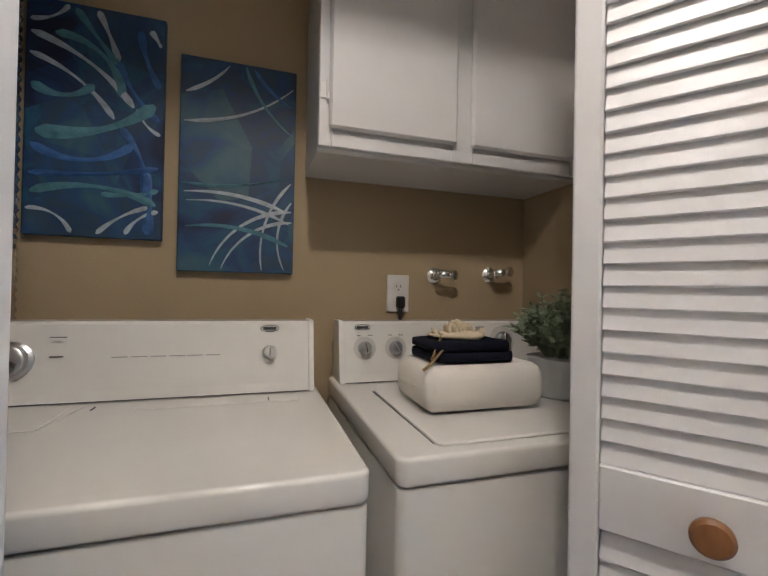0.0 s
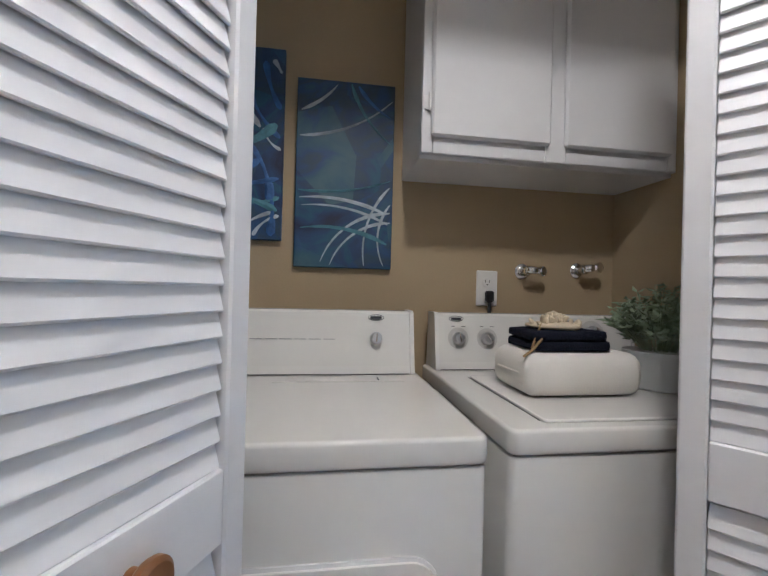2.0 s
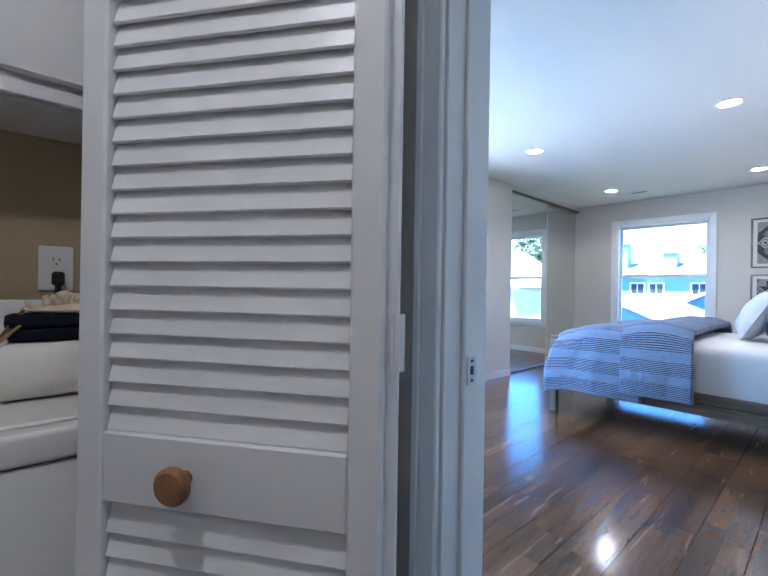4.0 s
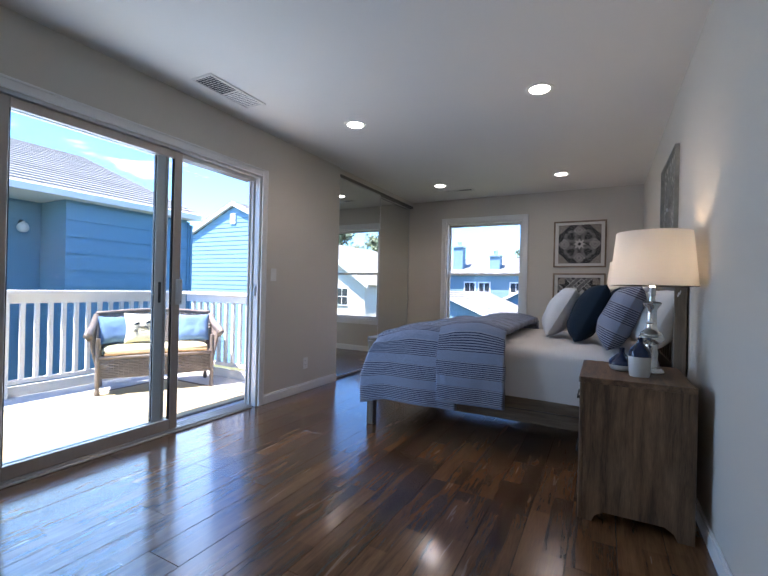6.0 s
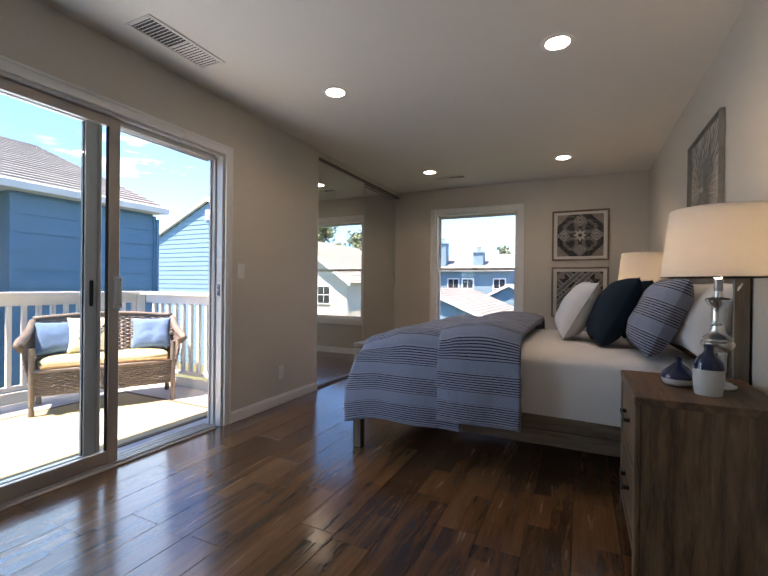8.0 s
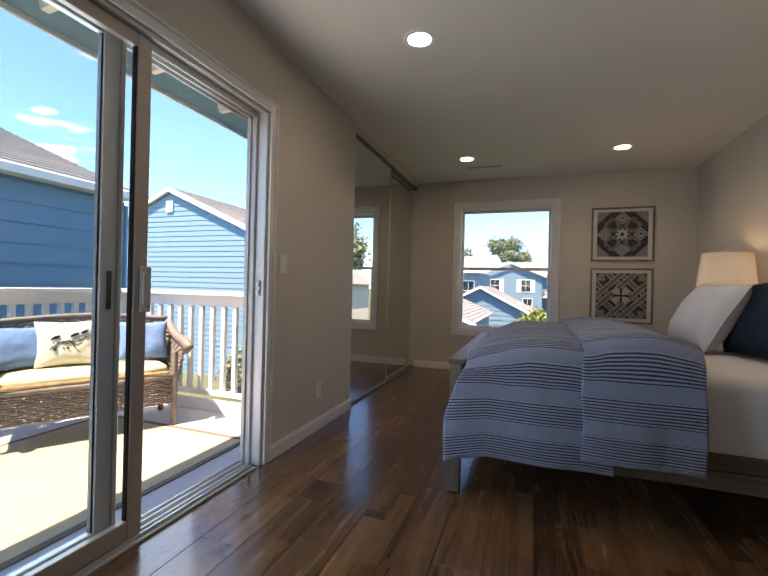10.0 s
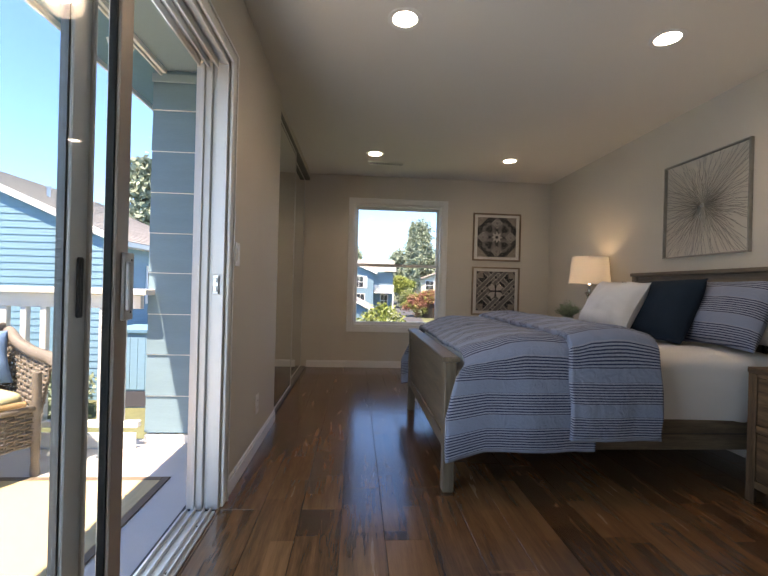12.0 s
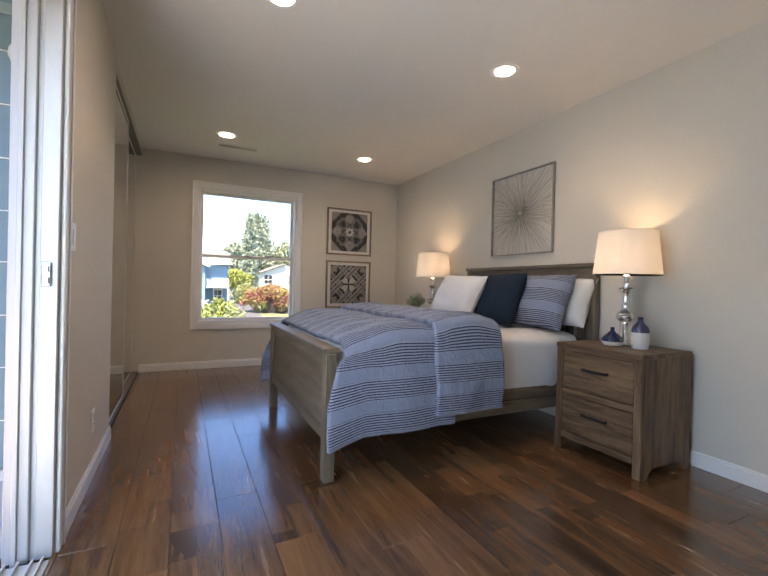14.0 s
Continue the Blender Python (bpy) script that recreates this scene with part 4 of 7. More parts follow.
def console(t, w, y0, z0, z1, lean):
    """Sloped control panel with end caps."""
    out = [(y0, z0), (y0 + 0.006, z0 + 0.022), (y0 + lean, z1 - 0.006), (y0 + lean + 0.008, z1), (y0 + 0.10, z1), (y0 + 0.11, z0)]
    q = S().prism(out, -w + 0.026, w - 0.026, "x")
    c_ = part("console", q, ENAMEL, t)
    for s_ in (-1, 1):
        a, b = sorted((s_ * (w - 0.014), s_ * (w - 0.0255)))
        part("end_cap", S().prism([(p - 0.002, r + (0.002 if r > z0 else 0)) for p, r in out], a, b, "x"), PLASTIC, t)
    part("seam", S().box(-w + 0.028, w - 0.028, y0 - 0.0006, y0 + 0.004, z0 + 0.0005, z0 + 0.0022), INK, t)
    return math.degrees(math.atan2(lean - 0.006, z1 - z0 - 0.028))


random.seed(11)
dryer, w = appliance("dryer", -0.392, 0.291, 0.622, 0.887, "white enamel clothes dryer with a sloped control panel")
tilt = console(dryer, w, 0.462, 0.888, 1.053, 0.034)
cx = (-0.392 + 0.291) / 2
yo = 0.483
rocker_knob(dryer, 0.173 - cx, 0.981, tilt, 0.0165, 0, yo)
m_ = Matrix.Translation((-0.325 - cx, yo, 0.975)) @ pose(0, 0, 0, 90 - tilt, 0, 0)
part("dial_ring", S().lathe([(0.038, 0.0006), (0.055, 0.0008)], 0, 0, 48).move(m_), PALE_INK, dryer, "grey printed timer ring", True, False)
k_ = part("timer_knob", S().lathe([(0.038, 0), (0.038, 0.006), (0.031, 0.010), (0.028, 0.024), (0.022, 0.027), (0, 0.028)], 0, 0, 40).move(m_), STEEL, dryer, "large brushed metal timer knob", True)
part("pointer", S().box(-0.004, 0.004, -0.024, 0.024, 0.0275, 0.034, 0.001).move(m_ @ pose(0, 0, 0, 0, 0, 60)), CHROME, k_)
ty = 0.4805
bars(dryer, [(-0.152 - cx + i * 0.0371, -0.152 - cx + i * 0.0371 + 0.031, 0.978, 0.0016) for i in range(6)], ty, MID_INK)
legend(dryer, "push to start", 0.174 - cx, 0.4758, 0.941, 0.0085, tilt)
bars(dryer, [(-0.262 - cx, -0.232 - cx, 1.022, 0.0022), (-0.262 - cx, -0.238 - cx, 0.982, 0.0022), (-0.262 - cx, -0.226 - cx, 0.934, 0.0022), (-0.262 - cx, -0.244 - cx, 0.927, 0.0016)], 0.4805)
badge(dryer, 0.173 - cx, 1.036, 0.4905)
part("lint_cover", S().box(-0.39 - cx, -0.205 - cx, 0.29, 0.435, 0.8872, 0.8895, 0.0015).prism([(-0.204 - cx, 0.30), (-0.180 - cx, 0.434), (-0.204 - cx, 0.434)], 0.8872, 0.8893, "z"), ENAMEL, dryer, "slightly raised lint filter cover")
part("top_ridge", S().box(-0.085 - cx, 0.235 - cx, 0.385, 0.432, 0.8872, 0.8888, 0.0012), ENAMEL, dryer, "shallow raised panel")
ring = []
for a, b, s0 in ((0.165, 0.66, 0), (-0.285, 0.66, 90), (-0.285, 0.20, 180), (0.165, 0.20, 270)):
    ring += [(a - cx + 0.045 * math.cos(radians(s0 + i * 15)), b + 0.045 * math.sin(radians(s0 + i * 15))) for i in range(7)]
dd = part("dryer_door", S().prism(ring, 0.0005, -0.007, "y"), ENAMEL, dryer, "rounded white dryer door")
part("door_seal", S().tube([(a, 0.003, b) for a, b in ring], 0.005, 6, True), PALE_INK, dd, "grey door gap")
for a in (-0.16, 0.17):
    part("top_clip", S().box(a - cx - 0.0015, a - cx + 0.0015, 0.395, 0.418, 0.8889, 0.8905), INK, dryer)

washer, w = appliance("washer", 0.338, 1.005, 0.650, 0.886, "white enamel top-loading clothes washer")
tilt = console(washer, w, 0.492, 0.887, 1.047, 0.032)
cx = (0.338 + 1.005) / 2
for x, z in ((0.422, 0.976), (0.510, 0.975)):
    rocker_knob(washer, x - cx, z, tilt, 0.0185, 0.031, 0.5115)
rocker_knob(washer, 0.850 - cx, 0.990, tilt, 0.026, 0.042, 0.5140)
badge(washer, 0.417 - cx, 1.032, 0.5190)
legend(washer, "load size", 0.422 - cx, 0.5055, 0.934, 0.0085, tilt)
legend(washer, "temperature", 0.510 - cx, 0.5055, 0.934, 0.0085, tilt)
bars(washer, [(0.402 - cx, 0.412 - cx, 1.010, 0.0016), (0.432 - cx, 0.444 - cx, 1.010, 0.0016), (0.490 - cx, 0.500 - cx, 1.010, 0.0016), (0.520 - cx, 0.532 - cx, 1.010, 0.0016), (0.76 - cx, 0.79 - cx, 1.03, 0.002)], 0.5165)
lx0, lx1 = 0.415 - cx, 0.95 - cx
lid = part("lid", S().slab(lx0, lx1, 0.03, 0.40, 0.8862, 0.8922, 0.012, 0.0028), ENAMEL, washer, "white hinged washer lid", True)
for a in (lx0 - 0.0018, lx1 + 0.0005):
    part("lid_gap", S().box(a, a + 0.0013, 0.045, 0.40, 0.8862, 0.8872), INK, washer, "dark gap beside the lid")

cab = thing("wall_cabinet", (0.645, 1.30, 1.468), "white painted two-door wall cabinet over the washer", "cabinet")
cw = 0.375
part("body", S().box(-cw, cw, -0.232, -0.001, -0.010, 0.86), CABINET, cab)
q = S()
for a, b in ((-cw, -cw + 0.03), (-0.03, 0.03), (cw - 0.03, cw)):
    q.box(a, b, -0.25, -0.2325, 0, 0.86, 0.002)
for a, b in ((-cw + 0.0305, -0.0305), (0.0305, cw - 0.0305)):
    q.box(a, b, -0.25, -0.2325, 0, 0.05, 0.002).box(a, b, -0.25, -0.2325, 0.81, 0.86, 0.002)
part("face_frame", q, CABINET, cab)
for a, b in ((-0.352, -0.022), (0.020, 0.348)):
    d = part("door", S().box(a, b, -0.268, -0.2505, 0.040, 0.84, 0.006), CABINET, cab, "plain white slab door")
for z in (0.13, 0.70):
    part("hinge", S().tube([(-0.356, -0.258, z - 0.022), (-0.356, -0.258, z + 0.022)], 0.0038, 8).box(-0.372, -0.357, -0.2535, -0.2502, z - 0.018, z + 0.018), TRIM, cab, "small painted hinge")


def clipped(p, q, x0, x1, z0, z1):
    return x0 <= p <= x1 and z0 <= q <= z1


def artwork(label, x0, x1, z0, z1, seed, arcs):
    t = thing("canvas_painting", ((x0 + x1) / 2, 1.30, z0), label, "painting", "pair of blue paintings")
    w_, h_ = (x1 - x0) / 2, z1 - z0
    part("canvas", S().box(-w_, w_, -0.022, -0.001, 0, h_, 0.002), painting("blue_washes_%d" % seed, seed * 3.7), t)
    for cx_, cz, r, a0, a1, wd, mt in arcs:
        run, q = [], S()
        for i in range(61):
            a = radians(a0 + (a1 - a0) * i / 60)
            p = (cx_ * w_ + r * w_ * math.cos(a), cz * h_ + r * w_ * math.sin(a))
            if clipped(*p, -w_ + wd, w_ - wd, wd, h_ - wd):
                run.append((p[0], -0.0228, p[1]))
            else:
                if len(run) > 2:
                    q.tube(run, [wd * (0.72 + 0.28 * math.sin(k * 0.13 + seed)) * min(1.0, 0.3 + 0.2 * min(k, len(run) - 1 - k)) for k in range(len(run))], 6, False, 1.0)
                run = []
        if len(run) > 2:
            q.tube(run, [wd * (0.72 + 0.28 * math.sin(k * 0.13 + seed)) * min(1.0, 0.3 + 0.2 * min(k, len(run) - 1 - k)) for k in range(len(run))], 6, False, 1.0)
        if q.v:
            q.v = [(a, -0.0222 - 0.16 * abs(b + 0.0228), c) for a, b, c in q.v]
            part("brush_stroke", q, mt, t)
    return t


def arc3(p1, p2, p3, width, paint, tall=3.84):
    """A stroke through three points of the canvas: across from -1 to 1, up from 0 to 1."""
    (ax, ay), (bx, by), (cx_, cy_) = ((u, v * tall) for u, v in (p1, p2, p3))
    d = 2 * (ax * (by - cy_) + bx * (cy_ - ay) + cx_ * (ay - by))
    ux = ((ax * ax + ay * ay) * (by - cy_) + (bx * bx + by * by) * (cy_ - ay) + (cx_ * cx_ + cy_ * cy_) * (ay - by)) / d
    uy = ((ax * ax + ay * ay) * (cx_ - bx) + (bx * bx + by * by) * (ax - cx_) + (cx_ * cx_ + cy_ * cy_) * (bx - ax)) / d
    a0, a1 = (math.degrees(math.atan2(y - uy, x - ux)) for x, y in ((ax, ay), (cx_, cy_)))
    a1 = a0 + (a1 - a0 + 180) % 360 - 180
    return ux, uy / tall, math.hypot(ax - ux, ay - uy), a0, a1, width, paint


artwork("tall blue abstract canvas with curved strokes", -0.395, -0.097, 1.250, 1.822, 1, [
    arc3((-0.99, 0.855), (-0.17, 0.763), (0.54, 0.583), 0.01, STROKE_WHITE),
    arc3((-0.99, 0.766), (-0.38, 0.695), (0.25, 0.522), 0.008, STROKE_WHITE),
    arc3((-0.01, 0.985), (0.16, 0.885), (0.3, 0.779), 0.008, STROKE_WHITE),
    arc3((-0.99, 0.904), (-0.7, 0.919), (-0.41, 0.992), 0.007, STROKE_WHITE),
    arc3((0.77, 0.939), (0.91, 0.885), (1.0, 0.832), 0.009, STROKE_WHITE),
    arc3((-0.99, 0.443), (-0.07, 0.458), (0.98, 0.641), 0.02, STROKE_TEAL),
    arc3((-0.99, 0.26), (-0.02, 0.275), (0.99, 0.328), 0.009, STROKE_BLUE),
    arc3((-0.99, 0.107), (-0.65, 0.102), (-0.33, 0.015), 0.006, STROKE_WHITE),
    arc3((0.01, 0.008), (0.35, 0.089), (0.8, 0.145), 0.007, STROKE_WHITE),
    arc3((0.35, 0.489), (0.62, 0.382), (0.72, 0.198), 0.01, STROKE_BLUE),
    arc3((0.3, 0.779), (0.52, 0.656), (0.93, 0.534), 0.009, STROKE_BLUE),
    arc3((0.72, 0.305), (0.81, 0.153), (0.77, 0.008), 0.013, STROKE_BLUE),
    arc3((-0.38, 1.0), (-0.06, 0.885), (0.3, 0.763), 0.01, STROKE_TEAL),
    arc3((0.98, 0.229), (0.56, 0.195), (0.09, 0.191), 0.008, STROKE_TEAL),
    arc3((-0.99, 0.66), (-0.45, 0.60), (-0.05, 0.66), 0.013, STROKE_TEAL),
    arc3((-0.6, 0.86), (0.05, 0.80), (0.35, 0.62), 0.012, STROKE_TEAL),
    arc3((0.62, 0.93), (0.80, 0.75), (0.99, 0.66), 0.010, STROKE_BLUE),
    arc3((-0.99, 0.40), (-0.30, 0.33), (0.55, 0.42), 0.012, STROKE_BLUE),
    arc3((-0.99, 0.17), (-0.2, 0.22), (0.99, 0.14), 0.012, STROKE_TEAL),
    arc3((0.45, 0.02), (0.70, 0.10), (0.99, 0.13), 0.007, STROKE_WHITE),
    arc3((0.60, 0.58), (0.78, 0.50), (0.97, 0.47), 0.006, STROKE_WHITE),
])
artwork("tall dark blue abstract canvas with white arcs", -0.060, 0.238, 1.174, 1.745, 2,
        [(1.0, -0.10, 1.55, 20, 200, 0.0074, STROKE_WHITE), (1.0, -0.10, 1.35, 20, 200, 0.0068, STROKE_WHITE), (-0.5, -0.50, 3.35, 20, 130, 0.0081, STROKE_WHITE), (-0.5, -0.45, 3.0, 20, 130, 0.0061, STROKE_WHITE),
         (-0.4, -0.5, 2.75, 20, 140, 0.0095, STROKE_TEAL), (-1.6, 1.25, 1.75, 260, 360, 0.0074, STROKE_WHITE), (-1.1, 1.45, 2.9, 250, 350, 0.0068, STROKE_WHITE), (2.3, 0.1, 1.9, 90, 210, 0.0061, STROKE_WHITE), (1.9, 0.16, 1.2, 90, 240, 0.0054, STROKE_WHITE),
         (-0.6, 1.5, 4.2, 262, 330, 0.0061, STROKE_TEAL), (2.2, 1.15, 2.2, 180, 290, 0.0068, STROKE_TEAL), (2.4, 0.55, 4.5, 170, 250, 0.0108, STROKE_TEAL), (1.6, 1.2, 1.6, 180, 280, 0.0081, STROKE_BLUE)])


def valve(x, z, turn):
    t = thing("water_valve", (x, 1.30, z), "chrome water supply valve on the wall", "water valve", "washer water valves")
    face = pose(0, 0, 0, 90, 0, 0)
    part("escutcheon", S().lathe([(0.026, 0), (0.026, 0.003), (0.018, 0.010), (0.012, 0.012)], 0, 0, 28).move(face), CHROME, t, "", True)
    part("stem", S().lathe([(0.010, 0.012), (0.010, 0.034), (0.013, 0.036), (0.013, 0.046)], 0, 0, 20).move(face), CHROME, t, "", True)
    h = S().tube([(-0.006, -0.046, 0.004), (0.018, -0.052, 0.002 + turn * 0.01), (0.036, -0.052, turn * 0.02)], [0.015, 0.013, 0.010], 14)
    part("handle", h, CHROME, t, "chrome lever handle", "all")
    k = S().lathe([(0.013, 0), (0.017, 0.004), (0.017, 0.014), (0.012, 0.018), (0, 0.019)], 0, 0, 18)
    part("outlet_nut", k.move(Matrix.Translation((0.040, -0.046, turn * 0.02)) @ pose(0, 0, 0, 90, 0, 25)), CHROME, t, "", True)


valve(0.685, 1.183, 0.0)
valve(0.885, 1.192, 0.5)
plug = thing("power_plug", (0.565, 1.2935, 1.10), "black appliance plug in the wall outlet", "power plug")
part("plug_body", S().box(-0.013, 0.013, -0.026, -0.003, -0.020, 0.016, 0.005), BLACK, plug)
part("cord", S().tube([(0, -0.016, -0.018), (-0.002, -0.020, -0.045), (-0.004, -0.018, -0.09), (-0.006, 0.0, -0.16)], 0.006, 8), BLACK, plug, "", True)

duct = thing("dryer_duct", (-0.425, 1.235, 0.9), "ribbed foil dryer vent duct against the wall", "duct")
prof = []
for i in range(150):
    prof.append((0.040 + 0.005 * (i % 2), -0.30 + i * 0.0115))
part("hose", S().lathe(prof, 0, 0, 24).move(pose(0, 0, 0, 0.8, 0, 0)), FOIL, duct, "", True)
part("elbow", S().lathe([(0.052, -0.06), (0.052, 0.0), (0.050, 0.004), (0.054, 0.008), (0.054, 0.03), (0.048, 0.034)], 0.0, 0.0, 28), CHROME, duct, "bright metal duct collar", True)


def soft_box(w_, d, h, e=0.35, seed=0, n=14, bumps=0.003):
    """A pillowy slab: a rounded box with soft dents."""
    rg = random.Random(seed)
    off = Vector((rg.uniform(0, 50), rg.uniform(0, 50), 0))
    q = S()

    def pt(u, v):
        a, b = (u * 2 - 1) * math.pi, (v - 0.5) * math.pi
        f = lambda c_, p: math.copysign(abs(c_) ** p, c_)
        p = Vector((w_ / 2 * f(math.cos(b), e) * f(math.cos(a), e), d / 2 * f(math.cos(b), e) * f(math.sin(a), e), h / 2 * f(math.sin(b), e) + h / 2))
        k = noise.noise(p * 22 + off) * bumps + noise.noise(p * 7 + off) * bumps * 1.6
        n_ = Vector((p.x / w_, p.y / d, (p.z - h / 2) / h)).normalized()
        p += n_ * k
        p.z = max(p.z, 0.0)
        return tuple(p)

    return q.grid(pt, 40, n)


roll = thing("rolled_towel", (0.582, 0.890, 0.893), "thick folded ivory bath towel on the washer lid", "towel")
part("towel", S().slab(-0.136, 0.136, -0.088, 0.088, 0, 0.096, 0.022, 0.034, 8), TOWEL, roll, "", "all")
part("fold_edge", S().tube([(-0.118, -0.086, 0.047), (-0.135, -0.05, 0.049), (-0.136, 0.05, 0.047)], 0.003, 6), TOWEL, roll, "", "all")
for i, (dx, dz) in enumerate(((0.0, 0.0), (-0.006, 0.0215))):
    tw = thing("folded_towel", (0.562 + dx, 0.890, 0.9892 + dz), "folded navy hand towel stacked on the ivory towel", "towel", "navy hand towels")
    part("towel", soft_box(0.184 - 0.008 * i, 0.14, 0.022, 0.22, 5 + i, 10, 0.0025), NAVY_TOWEL, tw, "", "all")
rb = thing("ribbon", (0.476, 0.830, 0.987), "tan ribbon tied round the navy towels", "ribbon")
part("band", S().grid(lambda u, v: (-0.012 + 0.03 * u + 0.004 * math.sin(v * 9), -0.012 + 0.02 * u, 0.006 + 0.045 * u + 0.012 * v), 6, 2).tube([(-0.03, -0.01, -0.008), (-0.01, -0.012, 0.008), (0.012, -0.008, 0.03)], 0.003, 6), TWINE, rb)
co = thing("coral_ornament", (0.550, 0.885, 1.0325), "ivory coral ornament on the navy towels", "ornament")
q = soft_box(0.125, 0.085, 0.014, 0.8, 9, 10, 0.006)
rg = random.Random(4)
for i in range(75):
    a, r = rg.uniform(0, 6.28), abs(rg.gauss(0, 0.35))
    x, y = 0.058 * min(r, 0.95) * math.cos(a), 0.038 * min(r, 0.95) * math.sin(a)
    hgt = 0.012 + 0.022 * max(0, 1 - r)
    q.tube([(x, y, 0.004), (x * 1.1, y * 1.1, hgt), (x * 1.2 + rg.uniform(-0.004, 0.004), y * 1.2 + rg.uniform(-0.004, 0.004), hgt + 0.006)], [0.006, 0.005, 0.003], 5)
part("coral", q, CORAL, co, "", "all")


def sprigs(rad, height, count, leaf, seed, squash=1.0):
    """Stems with paired oval leaves in an uneven mound."""
    rg = random.Random(seed)
    stems, leaves = S(), S()
    for i in range(count):
        a, r = rg.uniform(0, 6.283), math.sqrt(rg.random())
        tip = Vector((rad * r * math.cos(a), rad * r * math.sin(a) * squash, height * (1 - 0.55 * r * r) * rg.uniform(0.65, 1.08)))
        base = Vector((tip.x * 0.25, tip.y * 0.25, 0))
        midp = (base + tip) / 2 + Vector((0, 0, height * 0.12))
        pts = [base.lerp(midp, k / 3).lerp(midp.lerp(tip, k / 3), k / 3) for k in range(4)]
        stems.tube(pts, 0.0012, 4)
        for k in range(8):
            f = 0.35 + 0.65 * k / 7
            p = base.lerp(midp, f).lerp(midp.lerp(tip, f), f)
            b = rg.uniform(0, 6.283)
            d = Vector((math.cos(b), math.sin(b), rg.uniform(-0.2, 0.7))).normalized()
            side = d.cross(Vector((0, 0, 1))).normalized()
            ln, wd = leaf * rg.uniform(0.7, 1.25), leaf * 0.22
            up = side.cross(d) * (-0.12 * ln)
            leaves.add([p, p + d * ln * 0.45 + side * wd + up, p + d * ln, p + d * ln * 0.45 - side * wd + up, p + d * ln * 0.45 - up * 0.4], [(0, 1, 4), (1, 2, 4), (2, 3, 4), (3, 0, 4)])
    return stems, leaves


def potted(at, label, pot_profile, rad, height, count, leaf, seed, mat_):
    t = thing("potted_plant", at, label, "potted plant")
    part("pot", S().lathe(pot_profile, 0, 0, 36), POT, t, "plain white pot", True)
    top = pot_profile[-1][1]
    part("soil", S().lathe([(0.0, top - 0.012), (pot_profile[-1][0] * 0.9, top - 0.012)], 0, 0, 20), BARK, t, "", False, False)
    st, lv = sprigs(rad, height, count, leaf, seed)
    up = Matrix.Translation((0, 0, top - 0.01))
    part("stalk", st.move(up), mat_, t)
    part("foliage", lv.move(up), mat_, t, "many small leaves", False, False)
    return t


potted((0.842, 0.905, 0.8925), "green artificial plant in a white pot on the washer", [(0.070, 0), (0.074, 0.004), (0.078, 0.085), (0.0785, 0.088), (0.072, 0.088)], 0.120, 0.165, 150, 0.027, 21, LEAF_POT)

# hall light, only its glow reaches the doors
hl = thing("hall_ceiling_light", (0.20, 0.08, TOP), "round frosted ceiling light in the hallway, lit", "ceiling light")
part("base", S().lathe([(0.11, 0), (0.11, -0.02), (0.10, -0.022)], 0, 0, 36), TRIM, hl, "", True)
part("dome", S().lathe([(0.098, -0.0225), (0.094, -0.045), (0.07, -0.062), (0.035, -0.07), (0, -0.072)], 0, 0, 36), glow("hall_dome", (1.0, 0.90, 0.76), 1.2), hl, "frosted glowing dome", True)
lamp("hall_lamp", "POINT", 1.5, (1.0, 0.91, 0.79), pose(0.20, 0.08, TOP - 0.10), radius=0.06)


# ---- bed ----
def cloth(fn, nu, nv, thick):
    """A closed sheet of cloth from fn(u, v) -> (point, cloth coordinates)."""
    P = [[fn(i / nu, j / nv) for j in range(nv + 1)] for i in range(nu + 1)]
    q, uv = S(), []
    A = np.array([[p[0] for p in r] for r in P])
    du, dv = np.gradient(A, axis=0), np.gradient(A, axis=1)
    N = np.cross(du, dv)
    N /= np.linalg.norm(N, axis=2)[..., None] + 1e-9
    m_ = nv + 1
    inner = A - N * thick
    outer = A
    vs = [tuple(p) for r in outer for p in r] + [tuple(p) for r in inner for p in r]
    uv = [p[1] for r in P for p in r] * 2
    o = (nu + 1) * m_
    fs = []
    for i in range(nu):
        for j in range(nv):
            a, b, c_, d = i * m_ + j, (i + 1) * m_ + j, (i + 1) * m_ + j + 1, i * m_ + j + 1
            fs += [(a, b, c_, d), (o + a, o + d, o + c_, o + b)]
    for i in range(nu):
        for j in (0, nv):
            a, b = i * m_ + j, (i + 1) * m_ + j
            fs.append((a, b, o + b, o + a))
    for j in range(nv):
        for i in (0, nu):
            a, b = i * m_ + j, i * m_ + j + 1
            fs.append((a, b, o + b, o + a))
    q.add(vs, fs)
    q.uv = uv
    return q


def cloth_mesh(name, q, mat_):
    me = mesh_of(name, q, mat_, "all")
    layer = me.uv_layers.new(name="UVMap")
    for lp in me.loops:
        layer.data[lp.index].uv = q.uv[lp.vertex_index]
    return me


BX0, BX1 = 4.115, 5.565
bed = thing("bed", (4.84, 0.68, 0), "grey-brown wooden panel bed with tall legs", "bed")
bw = 0.715


def post(x, y0, y1, z1):
    return S().box(x - 0.03, x + 0.03, y0, y1, 0, z1, 0.004)


